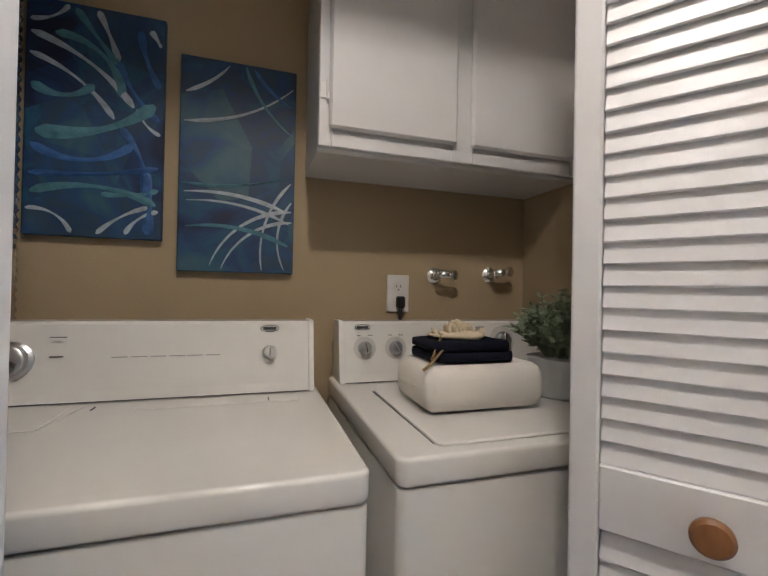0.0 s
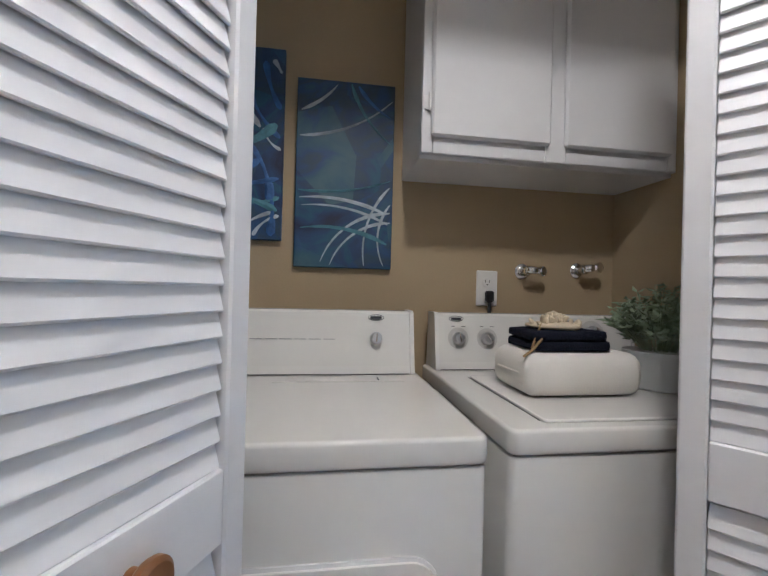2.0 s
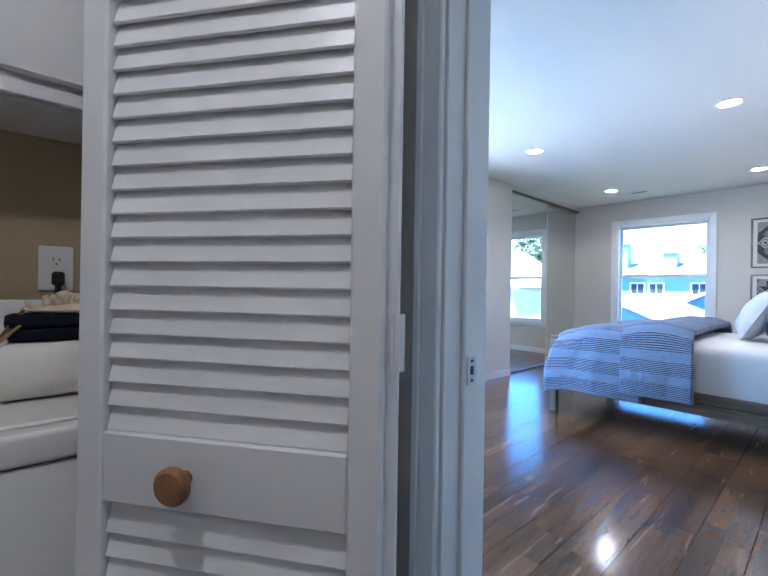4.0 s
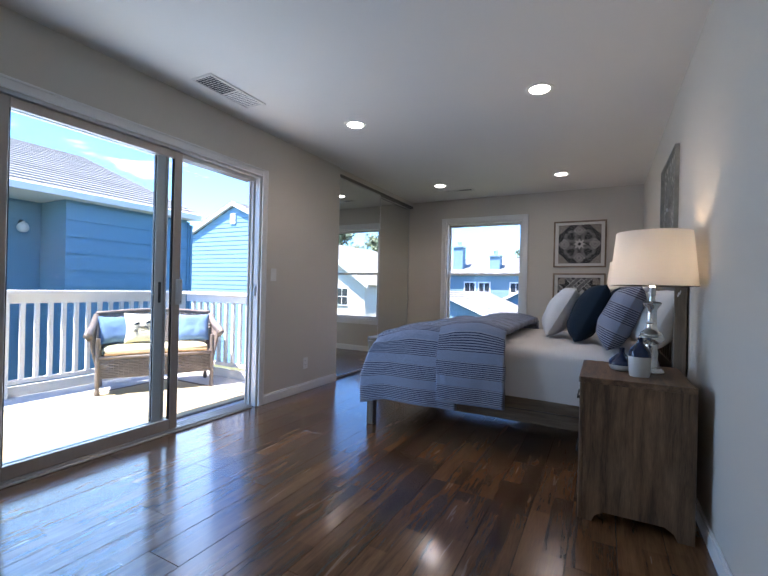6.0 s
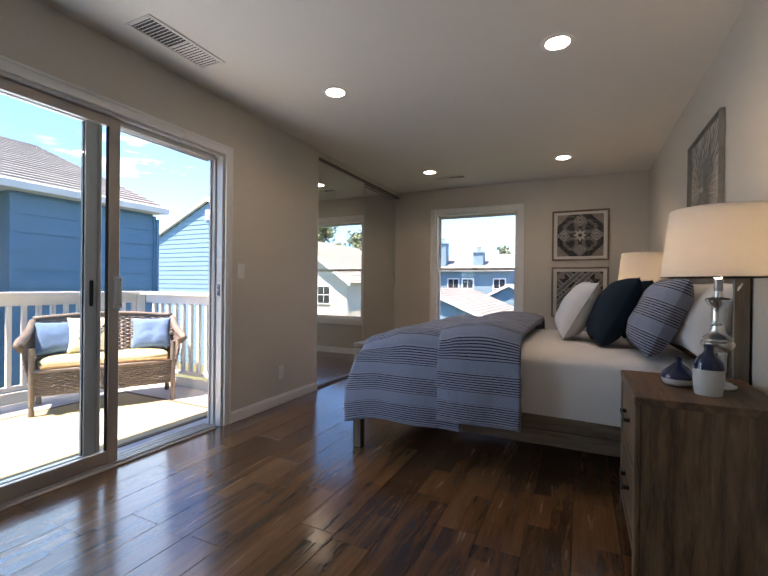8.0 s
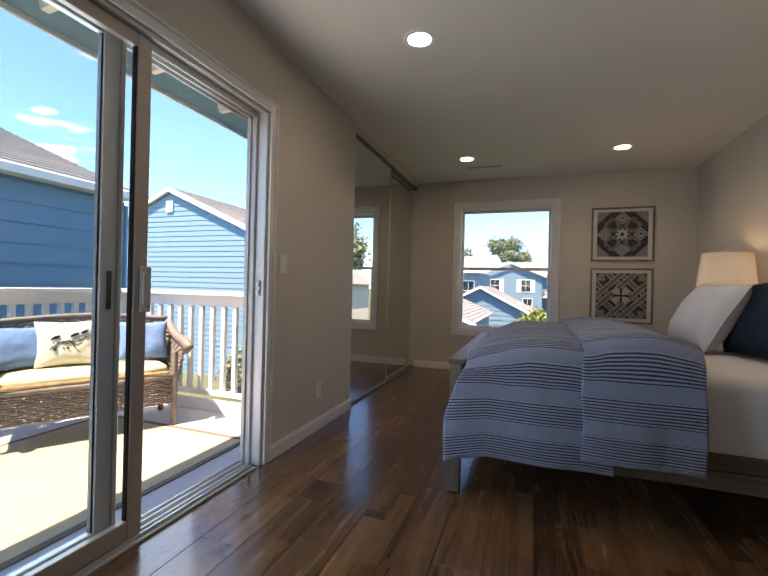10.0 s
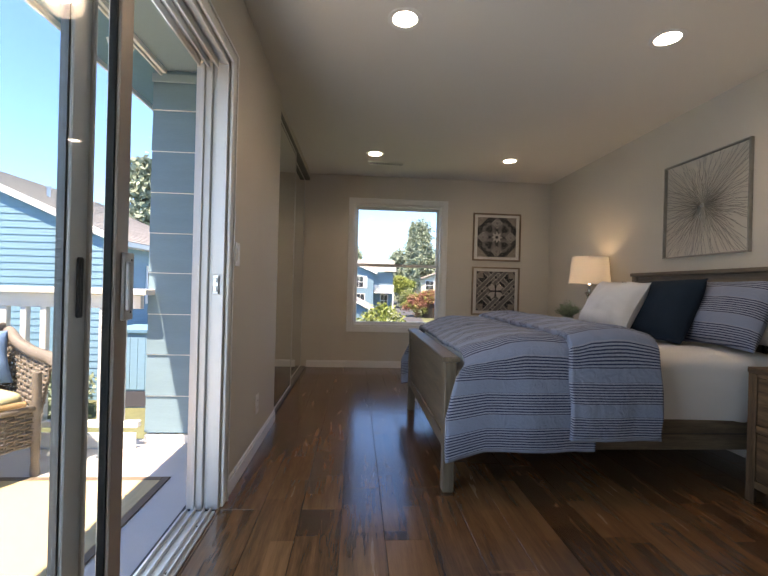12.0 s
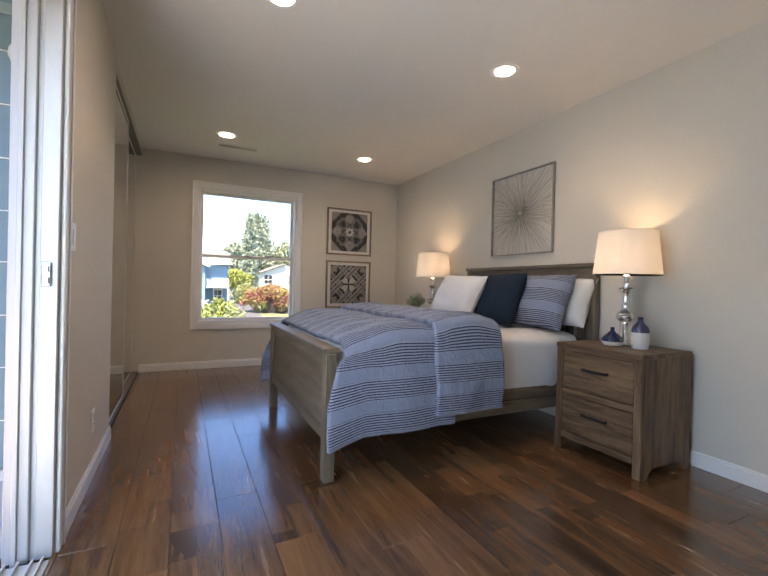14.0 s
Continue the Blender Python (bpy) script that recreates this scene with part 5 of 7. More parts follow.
FY = 1.675 - 0.68
for sx in (-1, 1):
    part("leg", post(sx * (bw - 0.02), FY - 0.058, FY, 0.655), BED_WOOD_Z, bed)
    part("headboard_post", post(sx * (bw - 0.01), -1.045, -0.985, 1.178), BED_WOOD_Z, bed)
part("footboard_panel", S().box(-bw + 0.0105, bw - 0.0505, FY - 0.046, FY - 0.014, 0.275, 0.60, 0.002), BED_WOOD_X, bed)
part("footboard_rail", S().box(-bw + 0.0105, bw - 0.0505, FY - 0.050, FY - 0.006, 0.205, 0.274, 0.003), BED_WOOD_X, bed)
part("footboard_top_rail", S().box(-bw + 0.0105, bw - 0.0505, FY - 0.050, FY - 0.006, 0.601, 0.654, 0.003), BED_WOOD_X, bed)
part("footboard_cap", S().box(-bw - 0.005, bw + 0.005, FY - 0.075, FY + 0.012, 0.656, 0.682, 0.004), BED_WOOD_X, bed)
part("headboard_cap", S().box(-bw - 0.02, bw + 0.02, -1.05, -0.968, 1.179, 1.207, 0.004), BED_WOOD_X, bed)
part("headboard_rail", S().box(-bw + 0.021, bw - 0.021, -1.035, -0.998, 1.085, 1.178, 0.003), BED_WOOD_X, bed)
part("headboard_low_rail", S().box(-bw + 0.021, bw - 0.021, -1.035, -0.998, 0.55, 0.66, 0.003), BED_WOOD_X, bed)
n = 13
for i in range(n):
    x = -bw + 0.06 + (i + 0.5) * (2 * bw - 0.12) / n
    part("headboard_slat", S().box(x - 0.027, x + 0.027, -1.028, -1.006, 0.661, 1.084, 0.002), BED_WOOD_Z, bed)
for sx in (-1, 1):
    a, b = sorted((sx * (bw - 0.045), sx * (bw - 0.018)))
    part("side_rail", S().box(a, b, -0.984, FY - 0.059, 0.205, 0.40, 0.004), BED_WOOD, bed)
    a, b = sorted((sx * (bw - 0.013), sx * (bw - 0.0175)))
    part("rail_groove", S().box(a, b, -0.984, FY - 0.059, 0.290, 0.293), BLACK, bed)

mat_t = thing("mattress", (4.84, 0.655, 0.30), "mattress under a white fitted sheet", "mattress")


def sheet_pt(u, v):
    a, b = (u * 2 - 1) * math.pi, (v - 0.5) * math.pi
    f = lambda c_, p: math.copysign(abs(c_) ** p, c_)
    p = Vector((0.700 * f(math.cos(b), 0.2) * f(math.cos(a), 0.16), 0.93 * f(math.cos(b), 0.2) * f(math.sin(a), 0.16), 0.21 * f(math.sin(b), 0.3) + 0.21))
    k = noise.noise(Vector((p.x * 9, p.y * 9, p.z * 3))) * 0.006 + noise.noise(Vector((p.x * 4 + 5, p.y * 22, p.z * 2.5))) * 0.015 * (0.35 if p.z > 0.38 else 1)
    s_ = 1 + k / 0.7
    return (p.x * s_, p.y * s_, p.z + (k if p.z > 0.3 else 0))


part("sheet", S().grid(sheet_pt, 160, 26), SHEET, mat_t, "", "all")


def section(s_, half, top, drop, rad):
    """Across-the-bed section of hanging cloth: arc length from its middle -> (x, z, sideways)."""
    flat = half - rad
    a = abs(s_)
    sg = 1 if s_ > 0 else -1
    if a < flat:
        return sg * a, top
    if a < flat + rad * 1.5708:
        t_ = (a - flat) / rad
        return sg * (flat + rad * math.sin(t_)), top - rad + rad * math.cos(t_)
    d = a - flat - rad * 1.5708
    return sg * (half + 0.025 * math.sin(min(d * 5, 1.5))), top - rad - d


def duvet_fn(y0, y1, half, top, lens, wav, lift):
    def fn(u, v):
        ln = lens
        s_ = (u * 2 - 1) * ln
        y = y0 + (y1 - y0) * v
        side = max(0.0, abs(s_) - half)
        swell = lift * math.sin(v * math.pi) - 0.075 * max(0, (y - 1.25) / 0.35) ** 2
        x, z = section(s_, half, top, 0.5, 0.11)
        p = Vector((x * 3.0, y * 3.2, side * 2.2))
        k = noise.noise(p + Vector((wav, 0, 0))) * 0.011 + noise.noise(p * 2.7) * 0.007 + noise.noise(p * 6.5) * 0.004
        hang = min(1.0, side / 0.3)
        sg = 1 if s_ > 0 else -1
        ripple = math.sin(y * 15 + wav + 1.5 * noise.noise(Vector((y * 2, wav, 0)))) * 0.007 * hang
        x += sg * (hang * (k * 1.2 + ripple + 0.012))
        z += (1 - hang) * (k + 0.004) + swell * max(0.0, 1 - side / 0.12)
        yy = y + 0.012 * noise.noise(Vector((s_ * 4, y * 3, wav)))
        if y1 > 1.3:
            yy += (0.13 if sg > 0 else 0.09) * hang * max(0.0, (v - 0.6) / 0.4) ** 1.5
        low = side * (0.10 * max(0, (v - 0.8) / 0.2) if y1 > 1.3 else 0.0)
        z -= low
        return (x, yy - 0.0, z), (s_ + 3.0, y)
    return fn


duvet = thing("duvet", (4.84, 0, 0), "blue and white striped duvet draped over the bed foot", "duvet")
d1 = new("lower_layer", cloth_mesh("lower_layer", cloth(duvet_fn(0.93, 1.592, 0.775, 0.780, 1.27, 2.0, 0.020), 150, 60, 0.03), STRIPE))
d1.parent = duvet
d2 = new("folded_back_layer", cloth_mesh("folded_back_layer", cloth(duvet_fn(0.605, 1.065, 0.800, 0.815, 1.27, 7.0, 0.040), 150, 44, 0.045), STRIPE))
d2.parent = duvet


def pillow(name, at, w_, h, t_, lean, rz, mat_, label, seed, group="", vertical=True, piping=False, roll=0.0):
    """A filled square cushion standing on its lower edge."""
    rg = random.Random(seed)
    o3 = Vector((rg.uniform(0, 30), rg.uniform(0, 30), 0))
    th = thing(name, at, label, "pillow", group)
    th.matrix_world = pose(*at, 0, 0, rz) @ pose(0, 0, 0, lean, 0, 0) @ pose(0, 0, 0, 0, roll, 0)
    q = S()
    n_ = 26
    vs, uv, fs = [], [], []
    for sgn in (1, -1):
        for i in range(n_ + 1):
            for j in range(n_ + 1):
                a, b = i / n_ * 2 - 1, j / n_ * 2 - 1
                e = max(0.0, (1 - abs(a) ** 2.6) * (1 - abs(b) ** 2.6)) ** 0.48
                pull = 1 - 0.085 * (1 - abs(a) ** 1.5) * abs(b) ** 3 - 0.0
                pull2 = 1 - 0.085 * (1 - abs(b) ** 1.5) * abs(a) ** 3
                x, z = a * w_ / 2 * pull2, (b * pull + 1) * h / 2
                k = noise.noise(Vector((x * 9, z * 9, sgn)) + o3) * 0.012 + noise.noise(Vector((x * 22, z * 22, sgn)) + o3) * 0.004
                vs.append((x, sgn * (t_ / 2 * e + 0.002) + k * e, z + 0.0))
                uv.append((z + 0.05 if vertical else x + 1, x))
    m_ = n_ + 1
    for s_ in (0, 1):
        for i in range(n_):
            for j in range(n_):
                a, b, c_, d = s_ * m_ * m_ + i * m_ + j, s_ * m_ * m_ + (i + 1) * m_ + j, s_ * m_ * m_ + (i + 1) * m_ + j + 1, s_ * m_ * m_ + i * m_ + j + 1
                fs.append((a, b, c_, d) if s_ else (a, d, c_, b))
    rim = [(i, 0) for i in range(n_)] + [(n_, j) for j in range(n_)] + [(i, n_) for i in range(n_, 0, -1)] + [(0, j) for j in range(n_, 0, -1)]
    ids = [i * m_ + j for i, j in rim]
    for k in range(len(ids)):
        a, b = ids[k], ids[(k + 1) % len(ids)]
        fs.append((a, b, b + m_ * m_, a + m_ * m_))
    q.add(vs, fs)
    q.uv = uv
    ob = new("cover", cloth_mesh("cover", q, mat_))
    ob.parent = th
    if piping:
        part("piping", S().tube([(vs[k][0] * 1.004, 0, h / 2 + (vs[k][2] - h / 2) * 1.004) for k in ids], 0.0035, 6, True), mat_, th, "", "all")
    return th


ZM = 0.727
pillow("sleeping_pillow", (4.39, -0.165, ZM + 0.02), 0.60, 0.38, 0.25, 24, 3, SHEET, "plump white pillow leaning on the headboard", 1, "sleeping pillows", roll=0)
pillow("sleeping_pillow", (5.28, -0.165, ZM), 0.62, 0.42, 0.22, 14, -2, SHEET, "plump white pillow leaning on the headboard", 2, "sleeping pillows")
pillow("striped_pillow", (4.37, 0.035, ZM), 0.50, 0.43, 0.20, 24, 3, STRIPE, "blue and white striped pillow with navy lines", 3, "striped pillows")
pillow("striped_pillow", (5.22, 0.035, ZM), 0.50, 0.43, 0.20, 22, -4, NAVY, "dark blue patterned pillow half hidden", 4)
pillow("navy_pillow", (4.62, 0.235, ZM), 0.47, 0.44, 0.21, 26, 4, NAVY, "plain navy square pillow", 5, "", True, False, 2)
pillow("white_pillow", (4.86, 0.44, ZM + 0.02), 0.47, 0.41, 0.20, 29, 6, WHITE_CLOTH, "white square pillow with piped edges", 6, "", True, True, -2)


# ---- nightstands, lamps, vases ----
def nightstand(at, label):
    t = thing("nightstand", at, label, "nightstand", "pair of nightstands")
    w_, d, h = 0.277, 0.455, 0.672
    # local: front at y = 0, back at y = -d
    for sx in (-1, 1):
        a, b = sorted((sx * w_, sx * (w_ - 0.045)))
        c0, c1 = sorted((sx * w_, sx * (w_ - 0.030)))
        # side panel with an arched foot
        arch = [(0.0, 0.0), (-0.06, 0.0), (-0.075, 0.03), (-0.11, 0.052), (-d + 0.11, 0.052), (-d + 0.075, 0.03), (-d + 0.06, 0.0), (-d, 0.0), (-d, h - 0.028), (0.0, h - 0.028)]
        part("side_panel", S().prism([(p - 0.020 if p == 0.0 else p, z) for p, z in arch], c0, c1, "x"), OAK_Z, t)
        part("front_post", S().box(a, b, -0.0195, 0.0, 0.0, h - 0.0285, 0.003), OAK_Z, t)
    part("top", S().box(-w_ - 0.002, w_ + 0.002, -d, 0.004, h - 0.028, h, 0.003), OAK_X, t)
    part("top_rail", S().box(-w_ + 0.0455, w_ - 0.0455, -0.018, -0.001, h - 0.045, h - 0.0285, 0.002), OAK_X, t)
    part("middle_rail", S().box(-w_ + 0.0455, w_ - 0.0455, -0.018, -0.003, 0.352, 0.388, 0.002), OAK_X, t)
    part("bottom_rail", S().box(-w_ + 0.0455, w_ - 0.0455, -0.018, -0.001, 0.075, 0.112, 0.002), OAK_X, t)
    part("back_panel", S().box(-w_ + 0.031, w_ - 0.031, -d + 0.002, -d + 0.012, 0.06, h - 0.029), OAK_X, t)
    for z0, z1 in ((0.116, 0.348), (0.392, 0.624)):
        dr = part("drawer", S().box(-w_ + 0.048, w_ - 0.048, -0.35, -0.004, z0, z1, 0.003), OAK_X, t)
        zz = (z0 + z1) / 2 + 0.02
        part("handle", S().box(-0.082, 0.082, 0.014, 0.020, zz - 0.008, zz + 0.008, 0.002).box(-0.080, -0.066, -0.0038, 0.0138, zz - 0.007, zz + 0.007, 0.001).box(0.066, 0.080, -0.0038, 0.0138, zz - 0.007, zz + 0.007, 0.001), BLACK, dr, "black metal bar handle")
    return t


nightstand((3.758, 0.137, 0), "rustic brown wooden two-drawer nightstand with black handles")
nightstand((6.02, 0.10, 0), "rustic brown wooden two-drawer nightstand beside the far side of the bed")
NZ = 0.6725


def table_lamp(at, label):
    t = thing("table_lamp", at, label, "table lamp", "bedside table lamps")
    prof = [(0.062, 0), (0.064, 0.006), (0.062, 0.016), (0.050, 0.021), (0.046, 0.028), (0.030, 0.034), (0.026, 0.050), (0.030, 0.075), (0.029, 0.130), (0.032, 0.138), (0.030, 0.146), (0.046, 0.158), (0.054, 0.170), (0.055, 0.182), (0.046, 0.192),
            (0.050, 0.198), (0.044, 0.206), (0.030, 0.216), (0.024, 0.232), (0.022, 0.248), (0.026, 0.254), (0.022, 0.260), (0.022, 0.318), (0.026, 0.325), (0.040, 0.345), (0.042, 0.352), (0.036, 0.358), (0.014, 0.362), (0.012, 0.385)]
    part("base", S().lathe(prof, 0, 0, 40), MERCURY, t, "turned mirror-bright silver base", True)
    part("socket", S().lathe([(0.012, 0.3855), (0.015, 0.39), (0.015, 0.43), (0.010, 0.435)], 0, 0, 20), STEEL, t, "", True)
    part("bulb", S().lathe([(0.012, 0.436), (0.016, 0.45), (0.029, 0.482), (0.027, 0.502), (0.014, 0.516), (0, 0.519)], 0, 0, 20), BULB, t, "glowing bulb", True)
    sh = part("shade", S().lathe([(0.192, 0.440), (0.1645, 0.708), (0.1625, 0.708), (0.190, 0.440), (0.192, 0.440)], 0, 0, 56), SHADE, t, "white linen drum shade, lit from inside", True)
    ring = [(0.1625 * math.cos(a * 0.1571), 0.1625 * math.sin(a * 0.1571), 0.702) for a in range(40)]
    q = S().tube(ring, 0.0018, 6, True)
    for a in range(3):
        q.tube([(0.1625 * math.cos(a * 2.094), 0.1625 * math.sin(a * 2.094), 0.702), (0, 0, 0.698)], 0.0018, 6)
    q.tube([(0.016, 0, 0.43), (0.05, 0, 0.48), (0.05, 0, 0.60), (0, 0, 0.698)], 0.0016, 6).tube([(-0.016, 0, 0.43), (-0.05, 0, 0.48), (-0.05, 0, 0.60), (0, 0, 0.698)], 0.0016, 6)
    part("harp", q, STEEL, t, "metal shade ring and harp")
    part("finial", S().lathe([(0.004, 0.699), (0.004, 0.712), (0.010, 0.718), (0.011, 0.726), (0.006, 0.733), (0, 0.735)], 0, 0, 16), MERCURY, t, "", True)
    lamp("table_lamp_bulb", "POINT", 0.75, (1.0, 0.79, 0.52), pose(at[0], at[1], at[2] + 0.56), radius=0.03)
    return t


table_lamp((3.785, -0.172, NZ), "silver turned table lamp with a white drum shade, lit")
table_lamp((6.01, -0.172, NZ), "lit silver table lamp with white drum shade beside far pillow")


def vase(at, profile, split, label):
    t = thing("vase", at, label, "vase", "pair of ceramic vases")
    low = [p for p in profile if p[1] <= split]
    high = [p for p in profile if p[1] >= split]
    part("body", S().lathe(low, 0, 0, 40), CERAMIC_WHITE, t, "unglazed pale lower body", True)
    part("glaze", S().lathe(high + [(high[-1][0] * 0.7, high[-1][1]), (high[-1][0] * 0.6, high[-1][1] - 0.02)], 0, 0, 40), CERAMIC_BLUE, t, "glossy dark blue glaze", True)
    return t


def curve_profile(pts, n=5):
    """Smooths a profile by Catmull-Rom."""
    out = []
    for i in range(len(pts) - 1):
        p0, p1, p2, p3 = pts[max(i - 1, 0)], pts[i], pts[i + 1], pts[min(i + 2, len(pts) - 1)]
        for k in range(n):
            t_ = k / n
            out.append(tuple(0.5 * (2 * b + (c_ - a) * t_ + (2 * a - 5 * b + 4 * c_ - d) * t_ * t_ + (3 * b - a - 3 * c_ + d) * t_ ** 3) for a, b, c_, d in zip(p0, p1, p2, p3)))
    return out + [pts[-1]]


vase((3.782, -0.045, NZ), curve_profile([(0.030, 0), (0.050, 0.006), (0.0605, 0.030), (0.056, 0.050), (0.030, 0.076), (0.0135, 0.092), (0.0125, 0.108), (0.0145, 0.115)]), 0.030, "squat dark blue and white ceramic bottle vase")
vase((3.655, -0.115, NZ), curve_profile([(0.040, 0), (0.043, 0.004), (0.0475, 0.05), (0.048, 0.095), (0.042, 0.125), (0.022, 0.150), (0.0145, 0.162), (0.0145, 0.178), (0.0165, 0.185)]), 0.095, "tall white ceramic bottle vase with a dark blue top")
potted((5.985, 0.055, NZ), "small green plant in a white pot on the far nightstand", [(0.040, 0), (0.045, 0.004), (0.054, 0.110), (0.050, 0.111)], 0.12, 0.16, 80, 0.030, 33, LEAF_POT)


# ---- pictures on the walls ----
def framed_print(at, w_, h, label, draw):
    """A print on the east wall; local y runs along the wall, x points into the wall."""
    t = thing("framed_print", at, label, "framed print", "pair of framed prints")
    f, dp = 0.020, 0.022
    q = S().box(-dp, 0, -w_ / 2, -w_ / 2 + f, 0, h, 0.002).box(-dp, 0, w_ / 2 - f, w_ / 2, 0, h, 0.002).box(-dp, 0, -w_ / 2 + f + 0.0005, w_ / 2 - f - 0.0005, 0, f, 0.002).box(-dp, 0, -w_ / 2 + f + 0.0005, w_ / 2 - f - 0.0005, h - f, h, 0.002)
    part("frame", q, FRAME_WOOD, t, "narrow pale wooden frame")
    part("mat_board", S().box(-0.010, -0.001, -w_ / 2 + f + 0.001, w_ / 2 - f - 0.001, f + 0.001, h - f - 0.001), MAT_BOARD, t, "wide off-white mat")
    draw(t, h)
    g = part("glass", S().box(-0.0175, -0.016, -w_ / 2 + f + 0.001, w_ / 2 - f - 0.001, f + 0.001, h - f - 0.001), GLAZE, t)
    g.visible_shadow = False
    return t


def flat(name, outline, layer, mat_, parent, h):
    """An inked shape: outline in the print's unit square, laid in thin layers."""
    k = 0.255
    q = S().prism([(-a * k, h / 2 + b * k) for a, b in outline], -0.0102 - layer * 0.0004, -0.0100, "x")
    return part(name, q, mat_, parent)


def ngon(cx_, cy_, r, n_, a0=0.0, sx=1.0, sy=1.0):
    return [(cx_ + sx * r * math.cos(a0 + 6.28318 * i / n_), cy_ + sy * r * math.sin(a0 + 6.28318 * i / n_)) for i in range(n_)]


def rot(pts, a):
    c_, s_ = math.cos(a), math.sin(a)
    return [(c_ * x - s_ * y, s_ * x + c_ * y) for x, y in pts]


def star(r0, r1, n_):
    return [((r0 if i % 2 else r1) * math.cos(math.pi * i / n_), (r0 if i % 2 else r1) * math.sin(math.pi * i / n_)) for i in range(2 * n_)]


SQ = [(-1, -1), (1, -1), (1, 1), (-1, 1)]


def tile_flower(t, h):
    flat("ground", SQ, 1, PRINT_TAUPE, t, h)
    flat("octagon", [(-1, -0.45), (-0.45, -1), (0.45, -1), (1, -0.45), (1, 0.45), (0.45, 1), (-0.45, 1), (-1, 0.45)], 2, PRINT_BLACK, t, h)
    for i in range(4):
        a = math.pi / 4 + i * math.pi / 2
        lobe = [(0.16, 0), (0.30, 0.22), (0.55, 0.34), (0.80, 0.27), (0.88, 0.10), (0.78, 0.0), (0.88, -0.10), (0.80, -0.27), (0.55, -0.34), (0.30, -0.22)]
        flat("lobe", rot(lobe, a), 3, PRINT_GREY, t, h)
        flat("lobe_inner", rot([(0.34, 0), (0.46, 0.14), (0.66, 0.19), (0.74, 0.08), (0.66, 0), (0.74, -0.08), (0.66, -0.19), (0.46, -0.14)], a), 4, PRINT_BLACK, t, h)
        b = i * math.pi / 2
        flat("diamond", rot(ngon(0.72, 0, 0.28, 4), b), 5, PRINT_PALE, t, h)
        flat("diamond_ring", rot(ngon(0.72, 0, 0.225, 4), b), 6, PRINT_BLACK, t, h)
        flat("diamond_core", rot(ngon(0.72, 0, 0.16, 4), b), 7, PRINT_PALE, t, h)
        flat("diamond_dot", rot(ngon(0.72, 0, 0.085, 4), b), 8, PRINT_BLACK, t, h)
    flat("flower", star(0.17, 0.31, 8), 5, PRINT_PALE, t, h)
    flat("flower_eye", ngon(0, 0, 0.085, 8), 6, PRINT_BLACK, t, h)


def tile_knot(t, h):
    flat("ground", SQ, 1, PRINT_BLACK, t, h)
    band = 0

    def clip_strip(c_, w_, sgn):
        # a diagonal strip x*sgn + y = c cut to the square
        pts = []
        for cc in (c_ - w_, c_ + w_):
            row = []
            for y in (-1.0, 1.0):
                x = (cc - y) * sgn
                if x > 1 or x < -1:
                    x = max(-1, min(1, x))
                    y = cc - x * sgn
                row.append((x, max(-1, min(1, y))))
            pts.append(row)
        return [pts[0][0], pts[0][1], pts[1][1], pts[1][0]]

    for sgn in (1, -1):
        for c_ in (-0.95, -0.45, 0.45, 0.95):
            flat("strap", clip_strip(c_, 0.155, sgn), 2 + (sgn < 0) * 2, PRINT_PALE, t, h)
            flat("strap_core", clip_strip(c_, 0.115, sgn), 3 + (sgn < 0) * 2, PRINT_GREY, t, h)
    flat("centre", ngon(0, 0, 0.46, 4, math.pi / 4), 6, PRINT_BLACK, t, h)
    for i in range(4):
        a = math.pi / 4 + i * math.pi / 2
        flat("petal", rot([(0.05, 0), (0.24, 0.16), (0.40, 0.13), (0.40, -0.13), (0.24, -0.16)], a), 7, PRINT_PALE, t, h)
        c_ = rot([(0.92, 0.0), (1.22, 0.30), (1.30, 0.1), (1.30, -0.1), (1.22, -0.30)], a)
        flat("corner", [(max(-1, min(1, x)), max(-1, min(1, y))) for x, y in c_], 6, PRINT_TAUPE, t, h)


framed_print((X1 - 0.001, 0.335, 1.405), 0.632, 0.617, "framed black and grey print of a flower tile pattern", tile_flower)
framed_print((X1 - 0.001, 0.335, 0.702), 0.632, 0.625, "framed black and grey print of a knotted strap pattern", tile_knot)

